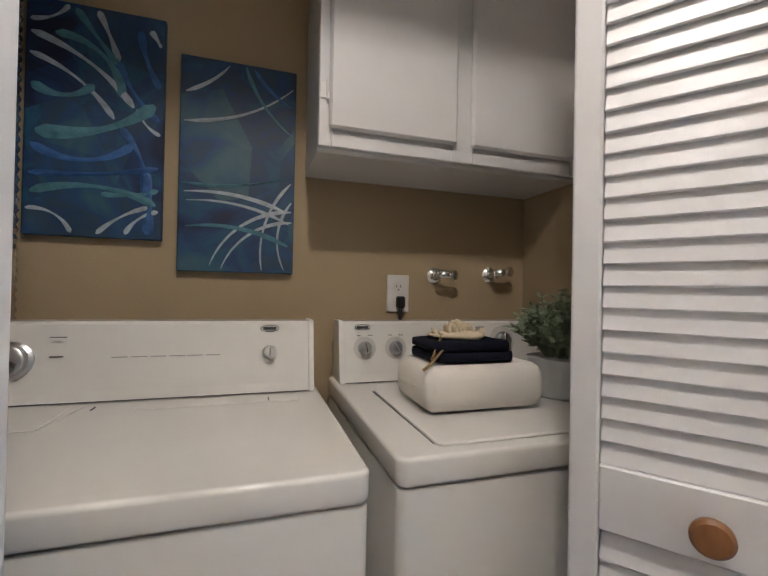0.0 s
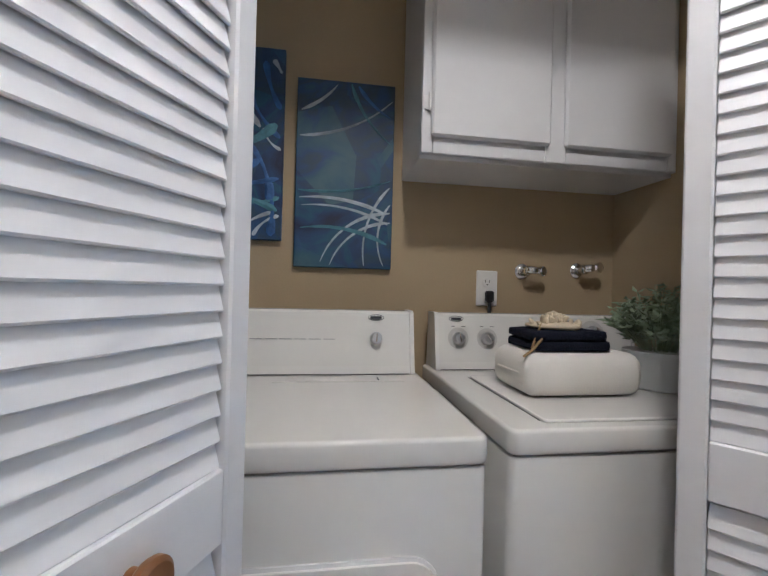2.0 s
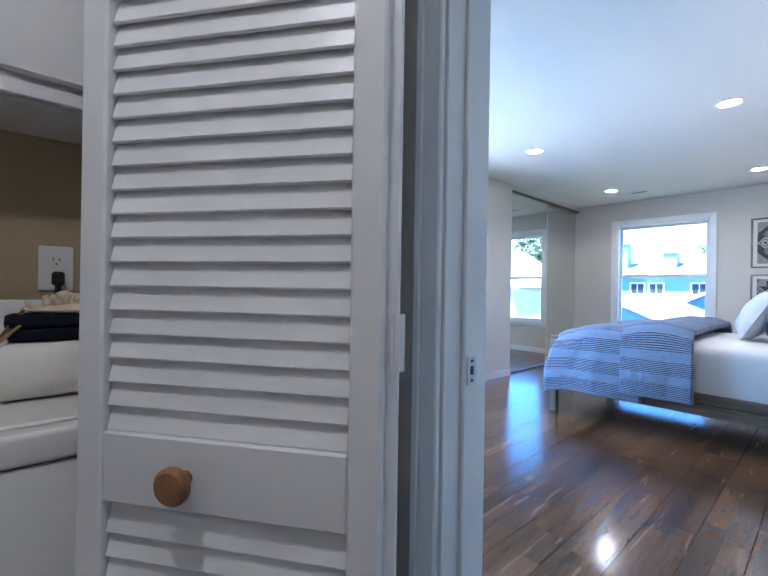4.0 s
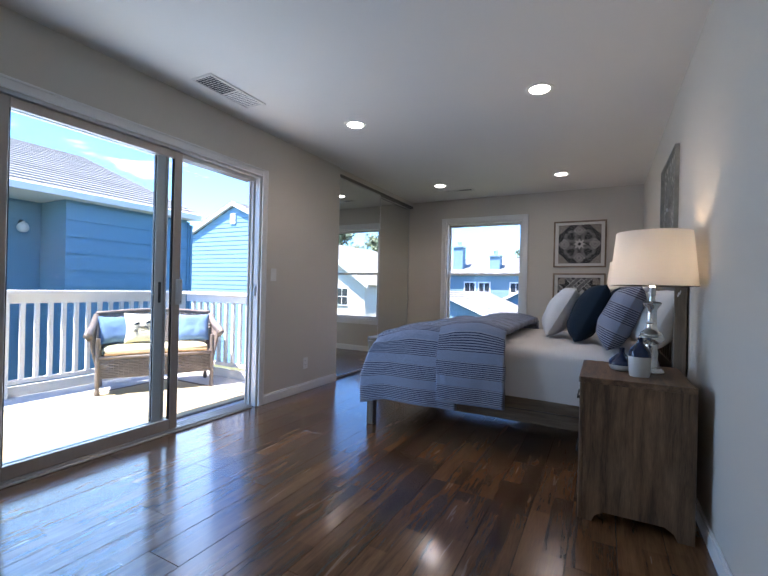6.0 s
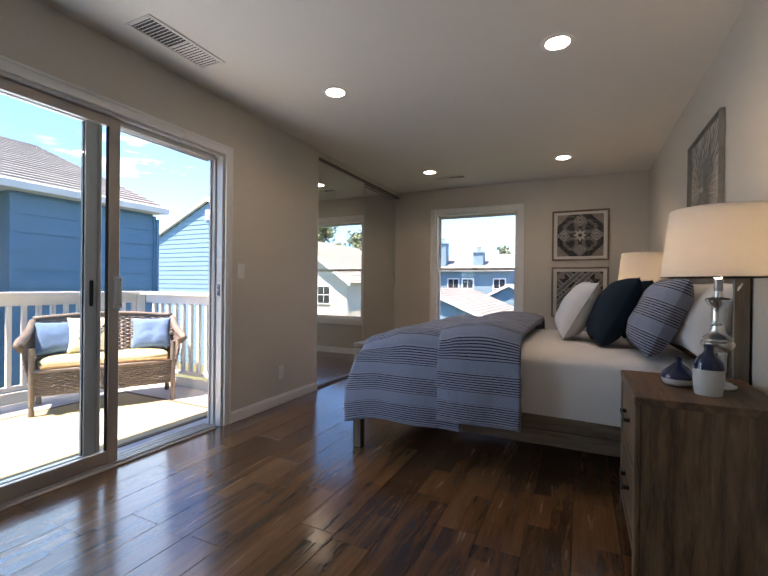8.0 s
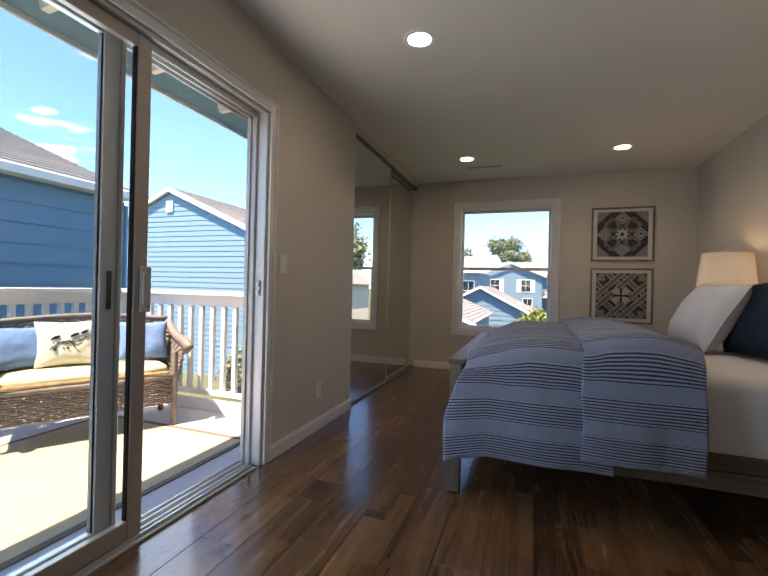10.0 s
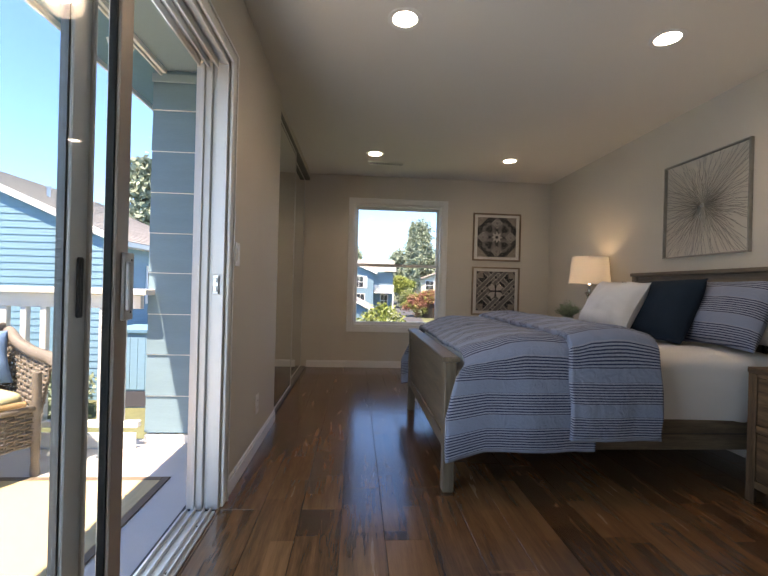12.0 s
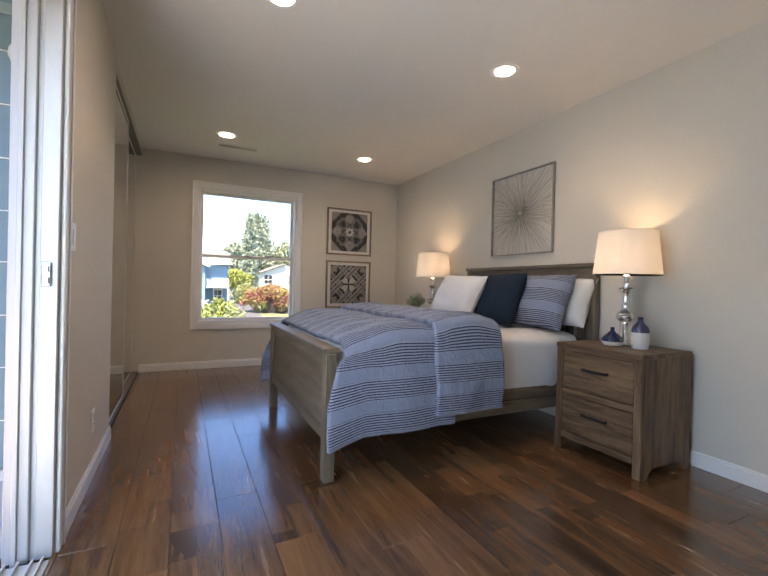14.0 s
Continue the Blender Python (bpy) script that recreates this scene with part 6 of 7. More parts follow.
wa = thing("wire_wall_art", (4.90, Y0, 1.315), "square silver wire sunburst wall hanging in a thin frame", "wall art")
f = 0.010
part("frame", S().box(-0.368, -0.368 + f, 0.004, 0.030, 0, 0.735, 0.001).box(0.368 - f, 0.368, 0.004, 0.030, 0, 0.735, 0.001).box(-0.368 + f, 0.368 - f, 0.004, 0.030, 0, f, 0.001).box(-0.368 + f, 0.368 - f, 0.004, 0.030, 0.735 - f, 0.735, 0.001), SILVER_WIRE, wa, "thin silver frame")
rg = random.Random(8)
q = S()
for i in range(170):
    a = 6.28318 * (i + rg.uniform(-0.4, 0.4)) / 170
    dx, dz = math.cos(a), math.sin(a)
    reach = min(0.357 / max(abs(dx), 1e-3), 0.356 / max(abs(dz), 1e-3)) * (1.0 if rg.random() < 0.6 else rg.uniform(0.5, 0.95))
    pts = []
    ph, am = rg.uniform(0, 6), rg.uniform(0.003, 0.013)
    for k in range(9):
        r = 0.012 + (reach - 0.012) * k / 8
        wv = am * math.sin(ph + k * 1.15) * min(1, k / 3) * (0 if k == 8 else 1)
        pts.append((dx * r - dz * wv, 0.017 + rg.uniform(-0.004, 0.006) * (k < 8), 0.3675 + dz * r + dx * wv))
    q.tube(pts, 0.0015, 4)
part("wire_burst", q, SILVER_WIRE, wa, "radiating crinkled silver wires", False, False)
part("hub", S().lathe([(0.0, 0.03), (0.014, 0.028), (0.018, 0.018), (0.012, 0.008)], 0, 0, 18).move(Matrix.Translation((0, 0, 0.3675)) @ pose(0, 0, 0, -90, 0, 0)), STEEL, wa, "small bright hub")


# ---- balcony ----
DZ0 = -0.05
deck = solid("deck", S().box(-0.6, 4.98, 2.872, 5.06, DZ0 - 0.12, DZ0).box(-0.6, 4.98, 5.061, 5.09, -0.40, -0.02), DECK, "pale coated balcony floor", "balcony floor", "structure")
wall_bump = solid("wall_bump", S().box(4.93, 4.999, 2.871, 3.51, -0.05, 2.62).box(4.9995, 7.45, 3.461, 3.51, -3.0, 2.62), SIDING, "blue lap siding wall beside the balcony", "siding wall", "structure")
zs = [0.02, 0.265, 0.54, 0.81, 1.085, 1.35, 1.62, 1.895, 2.17, 2.44]
for a, b in zip(zs, zs[1:]):
    q = S().prism([(4.918, a), (4.902, a), (4.912, b - 0.005), (4.929, b - 0.005)], 2.872, 3.514, "y")
    part("siding_board", q, SIDING, wall_bump)
    part("lap_edge", S().box(4.905, 4.929, 2.872, 3.513, b - 0.0048, b - 0.0002), OUT_TRIM, wall_bump, "pale exposed board edge")
part("base_course", S().box(4.895, 4.929, 2.872, 3.512, DZ0 + 0.001, 0.006, 0.003), OUT_TRIM, wall_bump, "pale base course under the siding")
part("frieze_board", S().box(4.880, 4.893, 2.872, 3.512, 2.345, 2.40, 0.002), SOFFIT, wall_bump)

eave = thing("eave", (3.0, 2.88, 2.40), "roof eave with pale soffit and dark rafter tails over the balcony", "eave", kind="structure")
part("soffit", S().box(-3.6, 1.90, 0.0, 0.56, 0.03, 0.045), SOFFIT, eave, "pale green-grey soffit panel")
part("soffit_trim", S().box(-3.6, 1.90, 0.545, 0.565, 0.0, 0.0295, 0.002).box(-3.6, 1.90, 0.566, 0.58, -0.015, 0.06, 0.002), OUT_TRIM, eave)
part("sheathing", S().prism([(0.581, 0.045), (0.581, 0.075), (0.86, 0.015), (0.86, -0.015)], -3.6, 2.6, "x"), SIDING_DEEP, eave, "dark blue roof boarding")
for i in range(10):
    x = 1.55 - i * 0.61
    part("rafter_tail", S().prism([(0.5815, -0.03), (0.5815, 0.044), (0.72, 0.014), (0.70, -0.04)], x - 0.02, x + 0.02, "x"), OUT_TRIM, eave, "short white rafter tail")
part("fascia", S().box(-3.6, 2.6, 0.861, 0.878, -0.045, 0.03, 0.002), OUT_TRIM, eave, "white fascia strip")


def railing(label, a, b, posts):
    """A white balustrade from a to b."""
    t = thing("railing", (*a, DZ0), label, "railing", "balcony railings")
    ln = math.hypot(b[0] - a[0], b[1] - a[1])
    t.matrix_world = pose(*a, DZ0, 0, 0, math.degrees(math.atan2(b[1] - a[1], b[0] - a[0])))
    part("cap_rail", S().box(-0.05, ln + 0.05, -0.065, 0.065, 0.985, 1.022, 0.004), OUT_TRIM, t)
    part("top_rail", S().box(0.0, ln, -0.022, 0.022, 0.895, 0.984, 0.003), OUT_TRIM, t)
    part("bottom_rail", S().box(0.0, ln, -0.022, 0.022, 0.125, 0.165, 0.003), OUT_TRIM, t)
    part("kick_board", S().box(0.0, ln, 0.03, 0.045, 0.0, 0.10, 0.002), OUT_TRIM, t)
    for p in posts:
        part("post", S().box(p - 0.045, p + 0.045, -0.045, 0.045, 0.0, 0.984, 0.004), OUT_TRIM, t)
    n_ = int(ln / 0.112)
    bal = mesh_of("baluster", S().box(-0.019, 0.019, -0.019, 0.019, 0.166, 0.894, 0.003), OUT_TRIM)
    for i in range(1, n_):
        x = ln * i / n_
        if min([abs(x - p) for p in posts] + [1.0]) > 0.06:
            o = new("baluster", bal)
            o.parent = t
            o.location = (x, 0, 0)
    return t


railing("white painted wooden railing along the balcony edge", (-0.5, 4.96), (4.87, 4.96), (0.0, 1.75, 3.50, 5.325))
railing("white painted wooden railing meeting the blue wall", (4.85, 3.52), (4.85, 4.842), ())

pl = thing("wall_light", (4.901, 3.065, 2.12), "white globe porch light on the blue siding", "wall light")
part("globe", S().lathe([(0.0, -0.070), (0.030, -0.064), (0.055, -0.042), (0.068, -0.010), (0.066, 0.020), (0.050, 0.048), (0.034, 0.058)], -0.085, 0, 28), CERAMIC_WHITE, pl, "white glass globe", True)
part("bracket", S().lathe([(0.036, 0.0585), (0.036, 0.075), (0.028, 0.082), (0, 0.083)], -0.085, 0, 24).box(-0.085, 0.0, -0.012, 0.012, 0.062, 0.076, 0.002).box(-0.012, 0.0, -0.045, 0.045, 0.01, 0.10, 0.003), OUT_TRIM, pl, "", True)

rug = thing("outdoor_rug", (3.05, 3.82, DZ0), "tan woven outdoor rug with a dark binding", "rug")
part("rug_surface", S().box(-1.31, 1.31, -0.66, 0.66, 0.0005, 0.007, 0.002), RUG, rug)
part("binding", S().box(-1.35, 1.35, -0.70, -0.661, 0.0005, 0.008, 0.002).box(-1.35, 1.35, 0.661, 0.70, 0.0005, 0.008, 0.002).box(-1.35, -1.311, -0.6605, 0.6605, 0.0005, 0.008, 0.002).box(1.311, 1.35, -0.6605, 0.6605, 0.0005, 0.008, 0.002), RUG_EDGE, rug, "dark brown bound edge")

seat = thing("wicker_loveseat", (3.975, 4.105, DZ0), "brown woven wicker loveseat with rolled arms", "loveseat", rz=-30.2)


def weave(surface, rows, cols, r, amp):
    """Strands woven round uprights over surface(u, v) -> (point, normal)."""
    q = S()
    for j in range(rows):
        v = (j + 0.5) / rows
        pts = []
        for i in range(cols * 2 + 1):
            p, nrm = surface(i / (cols * 2), v)
            sgn = (0 if i % 2 else (1 if (i // 2 + j) % 2 else -1))
            pts.append(Vector(p) + Vector(nrm) * amp * sgn)
        q.tube(pts, r, 5, False)
    for i in range(cols + 1):
        q.tube([surface(i / cols, k / 6)[0] for k in range(7)], r * 0.8, 5)
    return q


def back_surface(u, v):
    x = (u - 0.5) * 1.14
    bow = 0.44 + 0.10 * math.cos((u - 0.5) * 2.6)
    top = 0.80 + 0.02 * math.cos((u - 0.5) * 4.4) - 0.02
    z = 0.40 + (top - 0.40) * v
    return (x, bow + 0.10 * v - 0.06, z), (0, -1, 0.2)


def apron_surface(u, v):
    return ((u - 0.5) * 1.02, 0.015 - 0.03 * math.cos((u - 0.5) * 2.6), 0.17 + 0.20 * v), (0, -1, 0)


part("backrest", weave(back_surface, 21, 26, 0.0085, 0.0075), WICKER, seat, "woven wicker back", False, False)
part("apron", weave(apron_surface, 12, 24, 0.0085, 0.007), WICKER, seat, "woven wicker front skirt", False, False)
part("top_rail", S().tube([back_surface(i / 20, 1.03)[0] for i in range(21)], 0.021, 8), WICKER, seat, "", "all")
part("front_rail", S().tube([apron_surface(i / 16, 1.02)[0] for i in range(17)], 0.018, 8), WICKER, seat, "", "all")
part("seat_deck", S().box(-0.50, 0.50, 0.02, 0.47, 0.345, 0.368, 0.006), WICKER, seat)
for sx in (-1, 1):
    def arm_surface(u, v, sx=sx):
        fl = 0.075 * math.sin(v * 1.57)
        return (sx * (0.505 + fl), 0.02 + 0.46 * u, 0.20 + (0.40 + 0.10 * u) * v), (sx, 0, 0)
    part("arm_panel", weave(arm_surface, 16, 12, 0.0085, 0.007), WICKER, seat, "woven wicker arm", False, False)
    part("arm_rail", S().tube([(sx * 0.575, -0.035, 0.56), (sx * 0.60, -0.045, 0.60), (sx * 0.595, 0.02, 0.625), (sx * 0.585, 0.20, 0.645), (sx * 0.575, 0.36, 0.69), (sx * 0.565, 0.46, 0.76)], [0.03, 0.036, 0.036, 0.034, 0.032, 0.028], 10), WICKER, seat, "rolled wicker arm top", "all")
    for y, hh_ in ((0.0, 0.58), (0.45, 0.45)):
        pr = [(0.016, 0), (0.024, 0.01), (0.022, 0.05), (0.017, 0.075)] + [(0.020 + 0.003 * (k % 2), 0.09 + k * 0.0125) for k in range(int((hh_ - 0.09) / 0.0125))]
        part("leg", S().lathe(pr, sx * 0.52, y + 0.01, 14), WICKER, seat, "wrapped wicker leg", True)

cs = thing("seat_cushion", (3.975, 4.105, DZ0 + 0.369), "pale green patterned loveseat cushion", "cushion", rz=-30.2)
part("pad", soft_box(0.99, 0.48, 0.095, 0.45, 31, 16, 0.006).move(Matrix.Translation((0, 0.235, 0))), CUSHION, cs, "", "all")
part("front_band", S().grid(lambda u, v: ((u - 0.5) * 0.93, -0.006 + 0.008 * math.sin(v * 3.14) * -1, 0.022 + 0.032 * v), 30, 4), CUSHION_LOW, cs, "floral band along the cushion edge")
m30 = pose(3.975, 4.105, DZ0, 0, 0, -30.2)


def seat_pillow(x, y, size, mat_, label, rz, seed):
    p = m30 @ Vector((x, y, 0.468))
    return pillow("throw_pillow", tuple(p), size, size * 0.9, 0.12, -22, -30.2 + rz, mat_, label, seed, "loveseat pillows")


seat_pillow(-0.37, 0.33, 0.34, DENIM, "faded blue denim throw pillow", 8, 41)
bp_ = seat_pillow(-0.12, 0.30, 0.38, CREAM, "cream throw pillow printed with birds on a branch", 2, 42)
seat_pillow(0.36, 0.33, 0.35, DENIM, "faded blue denim throw pillow beside the arm", -8, 43)
q = S().tube([(-0.10, -0.064, 0.13), (-0.03, -0.068, 0.17), (0.05, -0.066, 0.16), (0.11, -0.056, 0.20)], 0.003, 5).tube([(0.02, -0.067, 0.165), (0.04, -0.066, 0.11), (0.07, -0.062, 0.08)], 0.0025, 5)
rg = random.Random(12)
for i in range(26):
    f_ = rg.random()
    x, z = -0.10 + 0.21 * f_ + rg.uniform(-0.02, 0.02), 0.13 + 0.06 * f_ + rg.uniform(-0.04, 0.03)
    q.box(x - 0.006, x + 0.006, -0.068, -0.064, z - 0.005, z + 0.005, 0.002)
for x, z in ((-0.07, 0.20), (0.04, 0.215), (0.10, 0.235)):
    q.tube([(x - 0.03, -0.064, z - 0.01), (x, -0.066, z), (x + 0.022, -0.064, z + 0.012)], [0.003, 0.013, 0.005], 6)
part("bird_print", q, NAVY, bp_, "dark blue birds and branch")


# ---- outside ----
def gz(x):
    return -2.75 + 1.25 * max(0.0, min(1.0, (x - 12) / 33))


xs = [-300, -40, -5, 5, 12, 18, 24, 30, 36, 45, 60, 90, 200, 900]
ys = [-600, -200, -60, -20, -8, 0, 8, 20, 60, 200, 600]
q = S()
q.add([(x, y, gz(x)) for x in xs for y in ys], [(i * len(ys) + j, (i + 1) * len(ys) + j, (i + 1) * len(ys) + j + 1, i * len(ys) + j + 1) for i in range(len(xs) - 1) for j in range(len(ys) - 1)])
solid("ground", q, GROUND, "dry grass and planting between the houses", "ground", "structure")
q = S()
rx = [21, 24, 30, 36, 45, 60, 80]
q.add([(x, y, gz(x) + 0.03) for x in rx for y in (-1.6 - 0.055 * x, 2.2 - 0.075 * x + 1.0)], [(i * 2, i * 2 + 2, i * 2 + 3, i * 2 + 1) for i in range(len(rx) - 1)])
solid("road", q, ROAD, "grey asphalt drive between the houses", "road", "structure")


def courses(parent, x0, x1, eave_p, ridge_p, along, step=0.16, hip0=0.0, hip1=0.0):
    """Shingle courses up one roof slope; eave_p and ridge_p are (across, z); along names the ridge's axis."""
    run = math.hypot(ridge_p[0] - eave_p[0], ridge_p[1] - eave_p[1])
    n_ = max(3, int(run / step))
    dz, dc = (ridge_p[1] - eave_p[1]) / n_, (ridge_p[0] - eave_p[0]) / n_
    for i in range(n_):
        c0, z0 = eave_p[0] + dc * i, eave_p[1] + dz * i
        a, b = x0 + hip0 * i / n_, x1 - hip1 * i / n_
        t_ = 0.03
        q = S()
        pr = [(c0, z0), (c0, z0 + t_), (c0 + dc * 1.04, z0 + dz * 1.04 + 0.008), (c0 + dc * 1.04, z0 + dz * 1.04 - 0.01)]
        q.prism(pr, a, b, "x" if along == "x" else "y")
        part("shingle_course", q, SHINGLE, parent)


def siding(parent, axis, at, lo, hi, z0, z1, step, mat_, top=None):
    """Lap boards on a wall whose face is at axis = at; top(a) limits the height along the wall."""
    z = z0
    while z < z1:
        b = min(z + step, z1)
        l_, h_ = lo, hi
        if top:
            while l_ < hi and top(l_) < z + step * 0.5:
                l_ += 0.15
            while h_ > l_ and top(h_) < z + step * 0.5:
                h_ -= 0.15
        if h_ - l_ > 0.2:
            pr = [(at - 0.022, z), (at, z), (at, b + 0.01), (at - 0.004, b + 0.01)]
            q = S().prism(pr, l_, h_, "y") if axis == "x" else S().prism([(p, r) for p, r in pr], l_, h_, "x")
            part("siding_board", q, mat_, parent)
        z += step


def far_window(parent, axis, at, c_, z, w_, h, shutters=False, mat_=None):
    def bx(a0, a1, z0, z1, d0, d1):
        return (S().box(at - d1, at - d0, a0, a1, z0, z1) if axis == "x" else S().box(a0, a1, at - d1, at - d0, z0, z1))
    wn_ = part("window", bx(c_ - w_ / 2 - 0.09, c_ + w_ / 2 + 0.09, z - 0.09, z + h + 0.09, 0.02, 0.06), OUT_TRIM, parent, "white window surround")
    part("pane", bx(c_ - w_ / 2, c_ - 0.02, z, z + h, 0.0605, 0.07), WIN_DARK, wn_)
    part("pane", bx(c_ + 0.02, c_ + w_ / 2, z, z + h, 0.0605, 0.07), WIN_DARK, wn_)
    part("muntin", bx(c_ - w_ / 2, c_ + w_ / 2, z + h / 2 - 0.025, z + h / 2 + 0.025, 0.0705, 0.085), OUT_TRIM, wn_)
    if shutters:
        for s_ in (-1, 1):
            cc = c_ + s_ * (w_ / 2 + 0.30)
            part("shutter", bx(cc - 0.18, cc + 0.18, z - 0.1, z + h + 0.1, 0.02, 0.05), OUT_TRIM, parent, "white shutter")


# neighbouring house across the balcony, in shade
nh = thing("neighbour_house", (3.0, 9.0, gz(3)), "dark blue lap-sided house with a grey shingle hip roof", "house")
nh.matrix_world = pose(0, 0, 0)
part("wall", S().box(4.75, 6.95, 7.78, 13.4, gz(5), 2.40).box(-6.0, 4.749, 8.6, 13.4, gz(0), 2.40), SIDING_DEEP, nh)
siding(nh, "y", 7.779, 4.75, 6.95, -2.6, 2.36, 0.275, SIDING_DEEP)
siding(nh, "y", 8.599, -2.0, 4.72, -2.6, 2.36, 0.275, SIDING_DEEP)
part("corner_board", S().box(6.951, 6.99, 7.74, 7.80, gz(6), 2.36).box(6.99, 7.03, 7.70, 7.76, gz(6), 2.30), SIDING_DEEP, nh, "blue downpipe and corner board")
part("gutter", S().prism([(7.52, 2.40), (7.50, 2.50), (7.53, 2.52), (7.60, 2.50), (7.60, 2.40)], -6, 7.10, "x"), OUT_TRIM, nh, "white gutter along the eave")
part("soffit", S().box(-6, 7.06, 7.605, 8.70, 2.402, 2.42), OUT_TRIM, nh)
courses(nh, -6, 7.10, (7.56, 2.50), (10.7, 3.93), "x", 0.17, 0.0, 0.75)
courses(nh, -6, 6.40, (13.9, 2.50), (10.7, 3.93), "x", 0.5)
gl_ = thing("globe_light", (4.44, 8.43, 1.93), "white globe porch light on the dark blue house", "wall light")
part("globe", S().lathe([(0.0, -0.085), (0.05, -0.07), (0.08, -0.02), (0.08, 0.02), (0.05, 0.07), (0.022, 0.085), (0.022, 0.10)], 0, 0, 24), CERAMIC_WHITE, gl_, "", True)
part("bracket", S().tube([(0, 0, 0.09), (0, 0.10, 0.12), (0, 0.165, 0.08)], 0.018, 8), BLACK, gl_)

# sunlit gabled house beyond
gh = thing("gabled_house", (0, 0, 0), "pale blue lap-sided gabled house in full sun", "house")


def gable_top(a):
    return 4.80 - 0.433 * abs(a - 15.6)


part("wall", S().prism([(9.75, gz(15)), (21.0, gz(15)), (21.0, 2.45), (15.6, 4.80), (9.75, 2.27)], 15.13, 24.0, "x"), SIDING_PALE, gh)
siding(gh, "x", 15.129, 9.75, 21.0, -2.7, 4.75, 0.21, SIDING_PALE, gable_top)
siding(gh, "y", 9.749, 15.13, 24.0, -2.7, 2.2, 0.21, SIDING_PALE)
part("rake_board", S().prism([(15.6, 4.83), (15.6, 5.02), (9.35, 2.31), (9.35, 2.12)], 14.95, 15.10, "x").prism([(15.6, 4.83), (15.6, 5.02), (21.4, 2.51), (21.4, 2.32)], 14.95, 15.10, "x"), OUT_TRIM, gh, "white rake boards")
for i in range(7):
    part("vent_slat", S().box(15.06, 15.10, 15.42, 15.78, 3.98 + i * 0.07, 4.03 + i * 0.07), OUT_TRIM, gh)
courses(gh, 14.95, 24.5, (9.30, 2.25), (15.6, 5.0), "x", 0.22)
courses(gh, 14.95, 24.5, (21.5, 2.45), (15.6, 5.0), "x", 0.6)
part("roof_vent", S().lathe([(0.06, 3.9), (0.06, 4.25), (0.10, 4.27), (0.10, 4.33), (0.0, 4.36)], 17.5, 13.2, 12), STEEL, gh)
part("eave_box", S().box(14.95, 24.5, 9.28, 9.74, 2.10, 2.245), OUT_TRIM, gh, "white boxed eave")
far_window(gh, "y", 9.749, 18.0, 0.3, 1.0, 1.2)
for i in range(4):
    mt = thing("utility_meter", (15.02, 10.75 + i * 0.32, -1.55), "round grey utility meter on the pale blue house", "meter", "utility meters")
    part("box", S().box(-0.09, 0.08, -0.12, 0.12, -0.25, 0.06, 0.01), INK, mt)
    part("dial", S().lathe([(0.10, 0), (0.10, 0.08), (0.06, 0.11), (0, 0.115)], 0, 0, 16).move(Matrix.Translation((-0.091, 0, 0.05)) @ pose(0, 0, 0, 0, -90, 0)), CERAMIC_WHITE, mt)


us = thing("utility_shed", (14.4, 8.53, gz(14)), "low blue boarded utility shed with dark corner posts", "shed")
zt = -0.38 - gz(14)
part("wall", S().box(0.05, 1.6, -0.74, 0.74, 0, zt - 0.10), SIDING, us)
for i in range(7):
    part("board", S().box(0.02, 0.049, -0.74 + i * 0.2115, -0.74 + i * 0.2115 + 0.205, 0.55, zt - 0.22, 0.004), SIDING_PALE, us)
part("cap_rail", S().box(-0.03, 1.65, -0.80, 0.80, zt - 0.099, zt, 0.006), SIDING_DEEP, us)
for y_ in (-0.74, 0.74):
    part("corner_post", S().box(-0.02, 0.019, y_ - 0.05, y_ + 0.05, 0, zt - 0.10, 0.004), SIDING_DEEP, us)
part("low_opening", S().box(0.03, 0.049, -0.5, 0.5, 0.05, 0.5), INK, us)


def garage(label, xf, depth, ridge_y, half_r, half_l, zr, slope, wall_mat):
    """A low building whose gable faces the bedroom window."""
    t = thing("garage", (0, 0, 0), label, "garage", "row of garages")
    g = gz(xf)
    ze_r, ze_l = zr - slope * half_r, zr - slope * half_l
    part("wall", S().prism([(ridge_y - half_r + 0.3, g), (ridge_y + half_l - 0.3, g), (ridge_y + half_l - 0.3, ze_l), (ridge_y, zr - 0.13), (ridge_y - half_r + 0.3, ze_r)], xf + 0.3, xf + depth, "x"), wall_mat, t)
    siding(t, "x", xf + 0.299, ridge_y - half_r + 0.3, ridge_y + half_l - 0.3, g + 0.05, zr - 0.2, 0.28, wall_mat, lambda a: zr - 0.13 - slope * abs(a - ridge_y))
    part("rake_board", S().prism([(ridge_y, zr - 0.16), (ridge_y, zr + 0.02), (ridge_y - half_r, ze_r + 0.02), (ridge_y - half_r, ze_r - 0.16)], xf, xf + 0.06, "x")
         .prism([(ridge_y, zr - 0.16), (ridge_y, zr + 0.02), (ridge_y + half_l, ze_l + 0.02), (ridge_y + half_l, ze_l - 0.16)], xf, xf + 0.06, "x"), OUT_TRIM, t, "white rake boards")
    courses(t, xf, xf + depth, (ridge_y - half_r, ze_r), (ridge_y, zr), "x", 0.2)
    courses(t, xf, xf + depth, (ridge_y + half_l, ze_l), (ridge_y, zr), "x", 0.4)
    return t


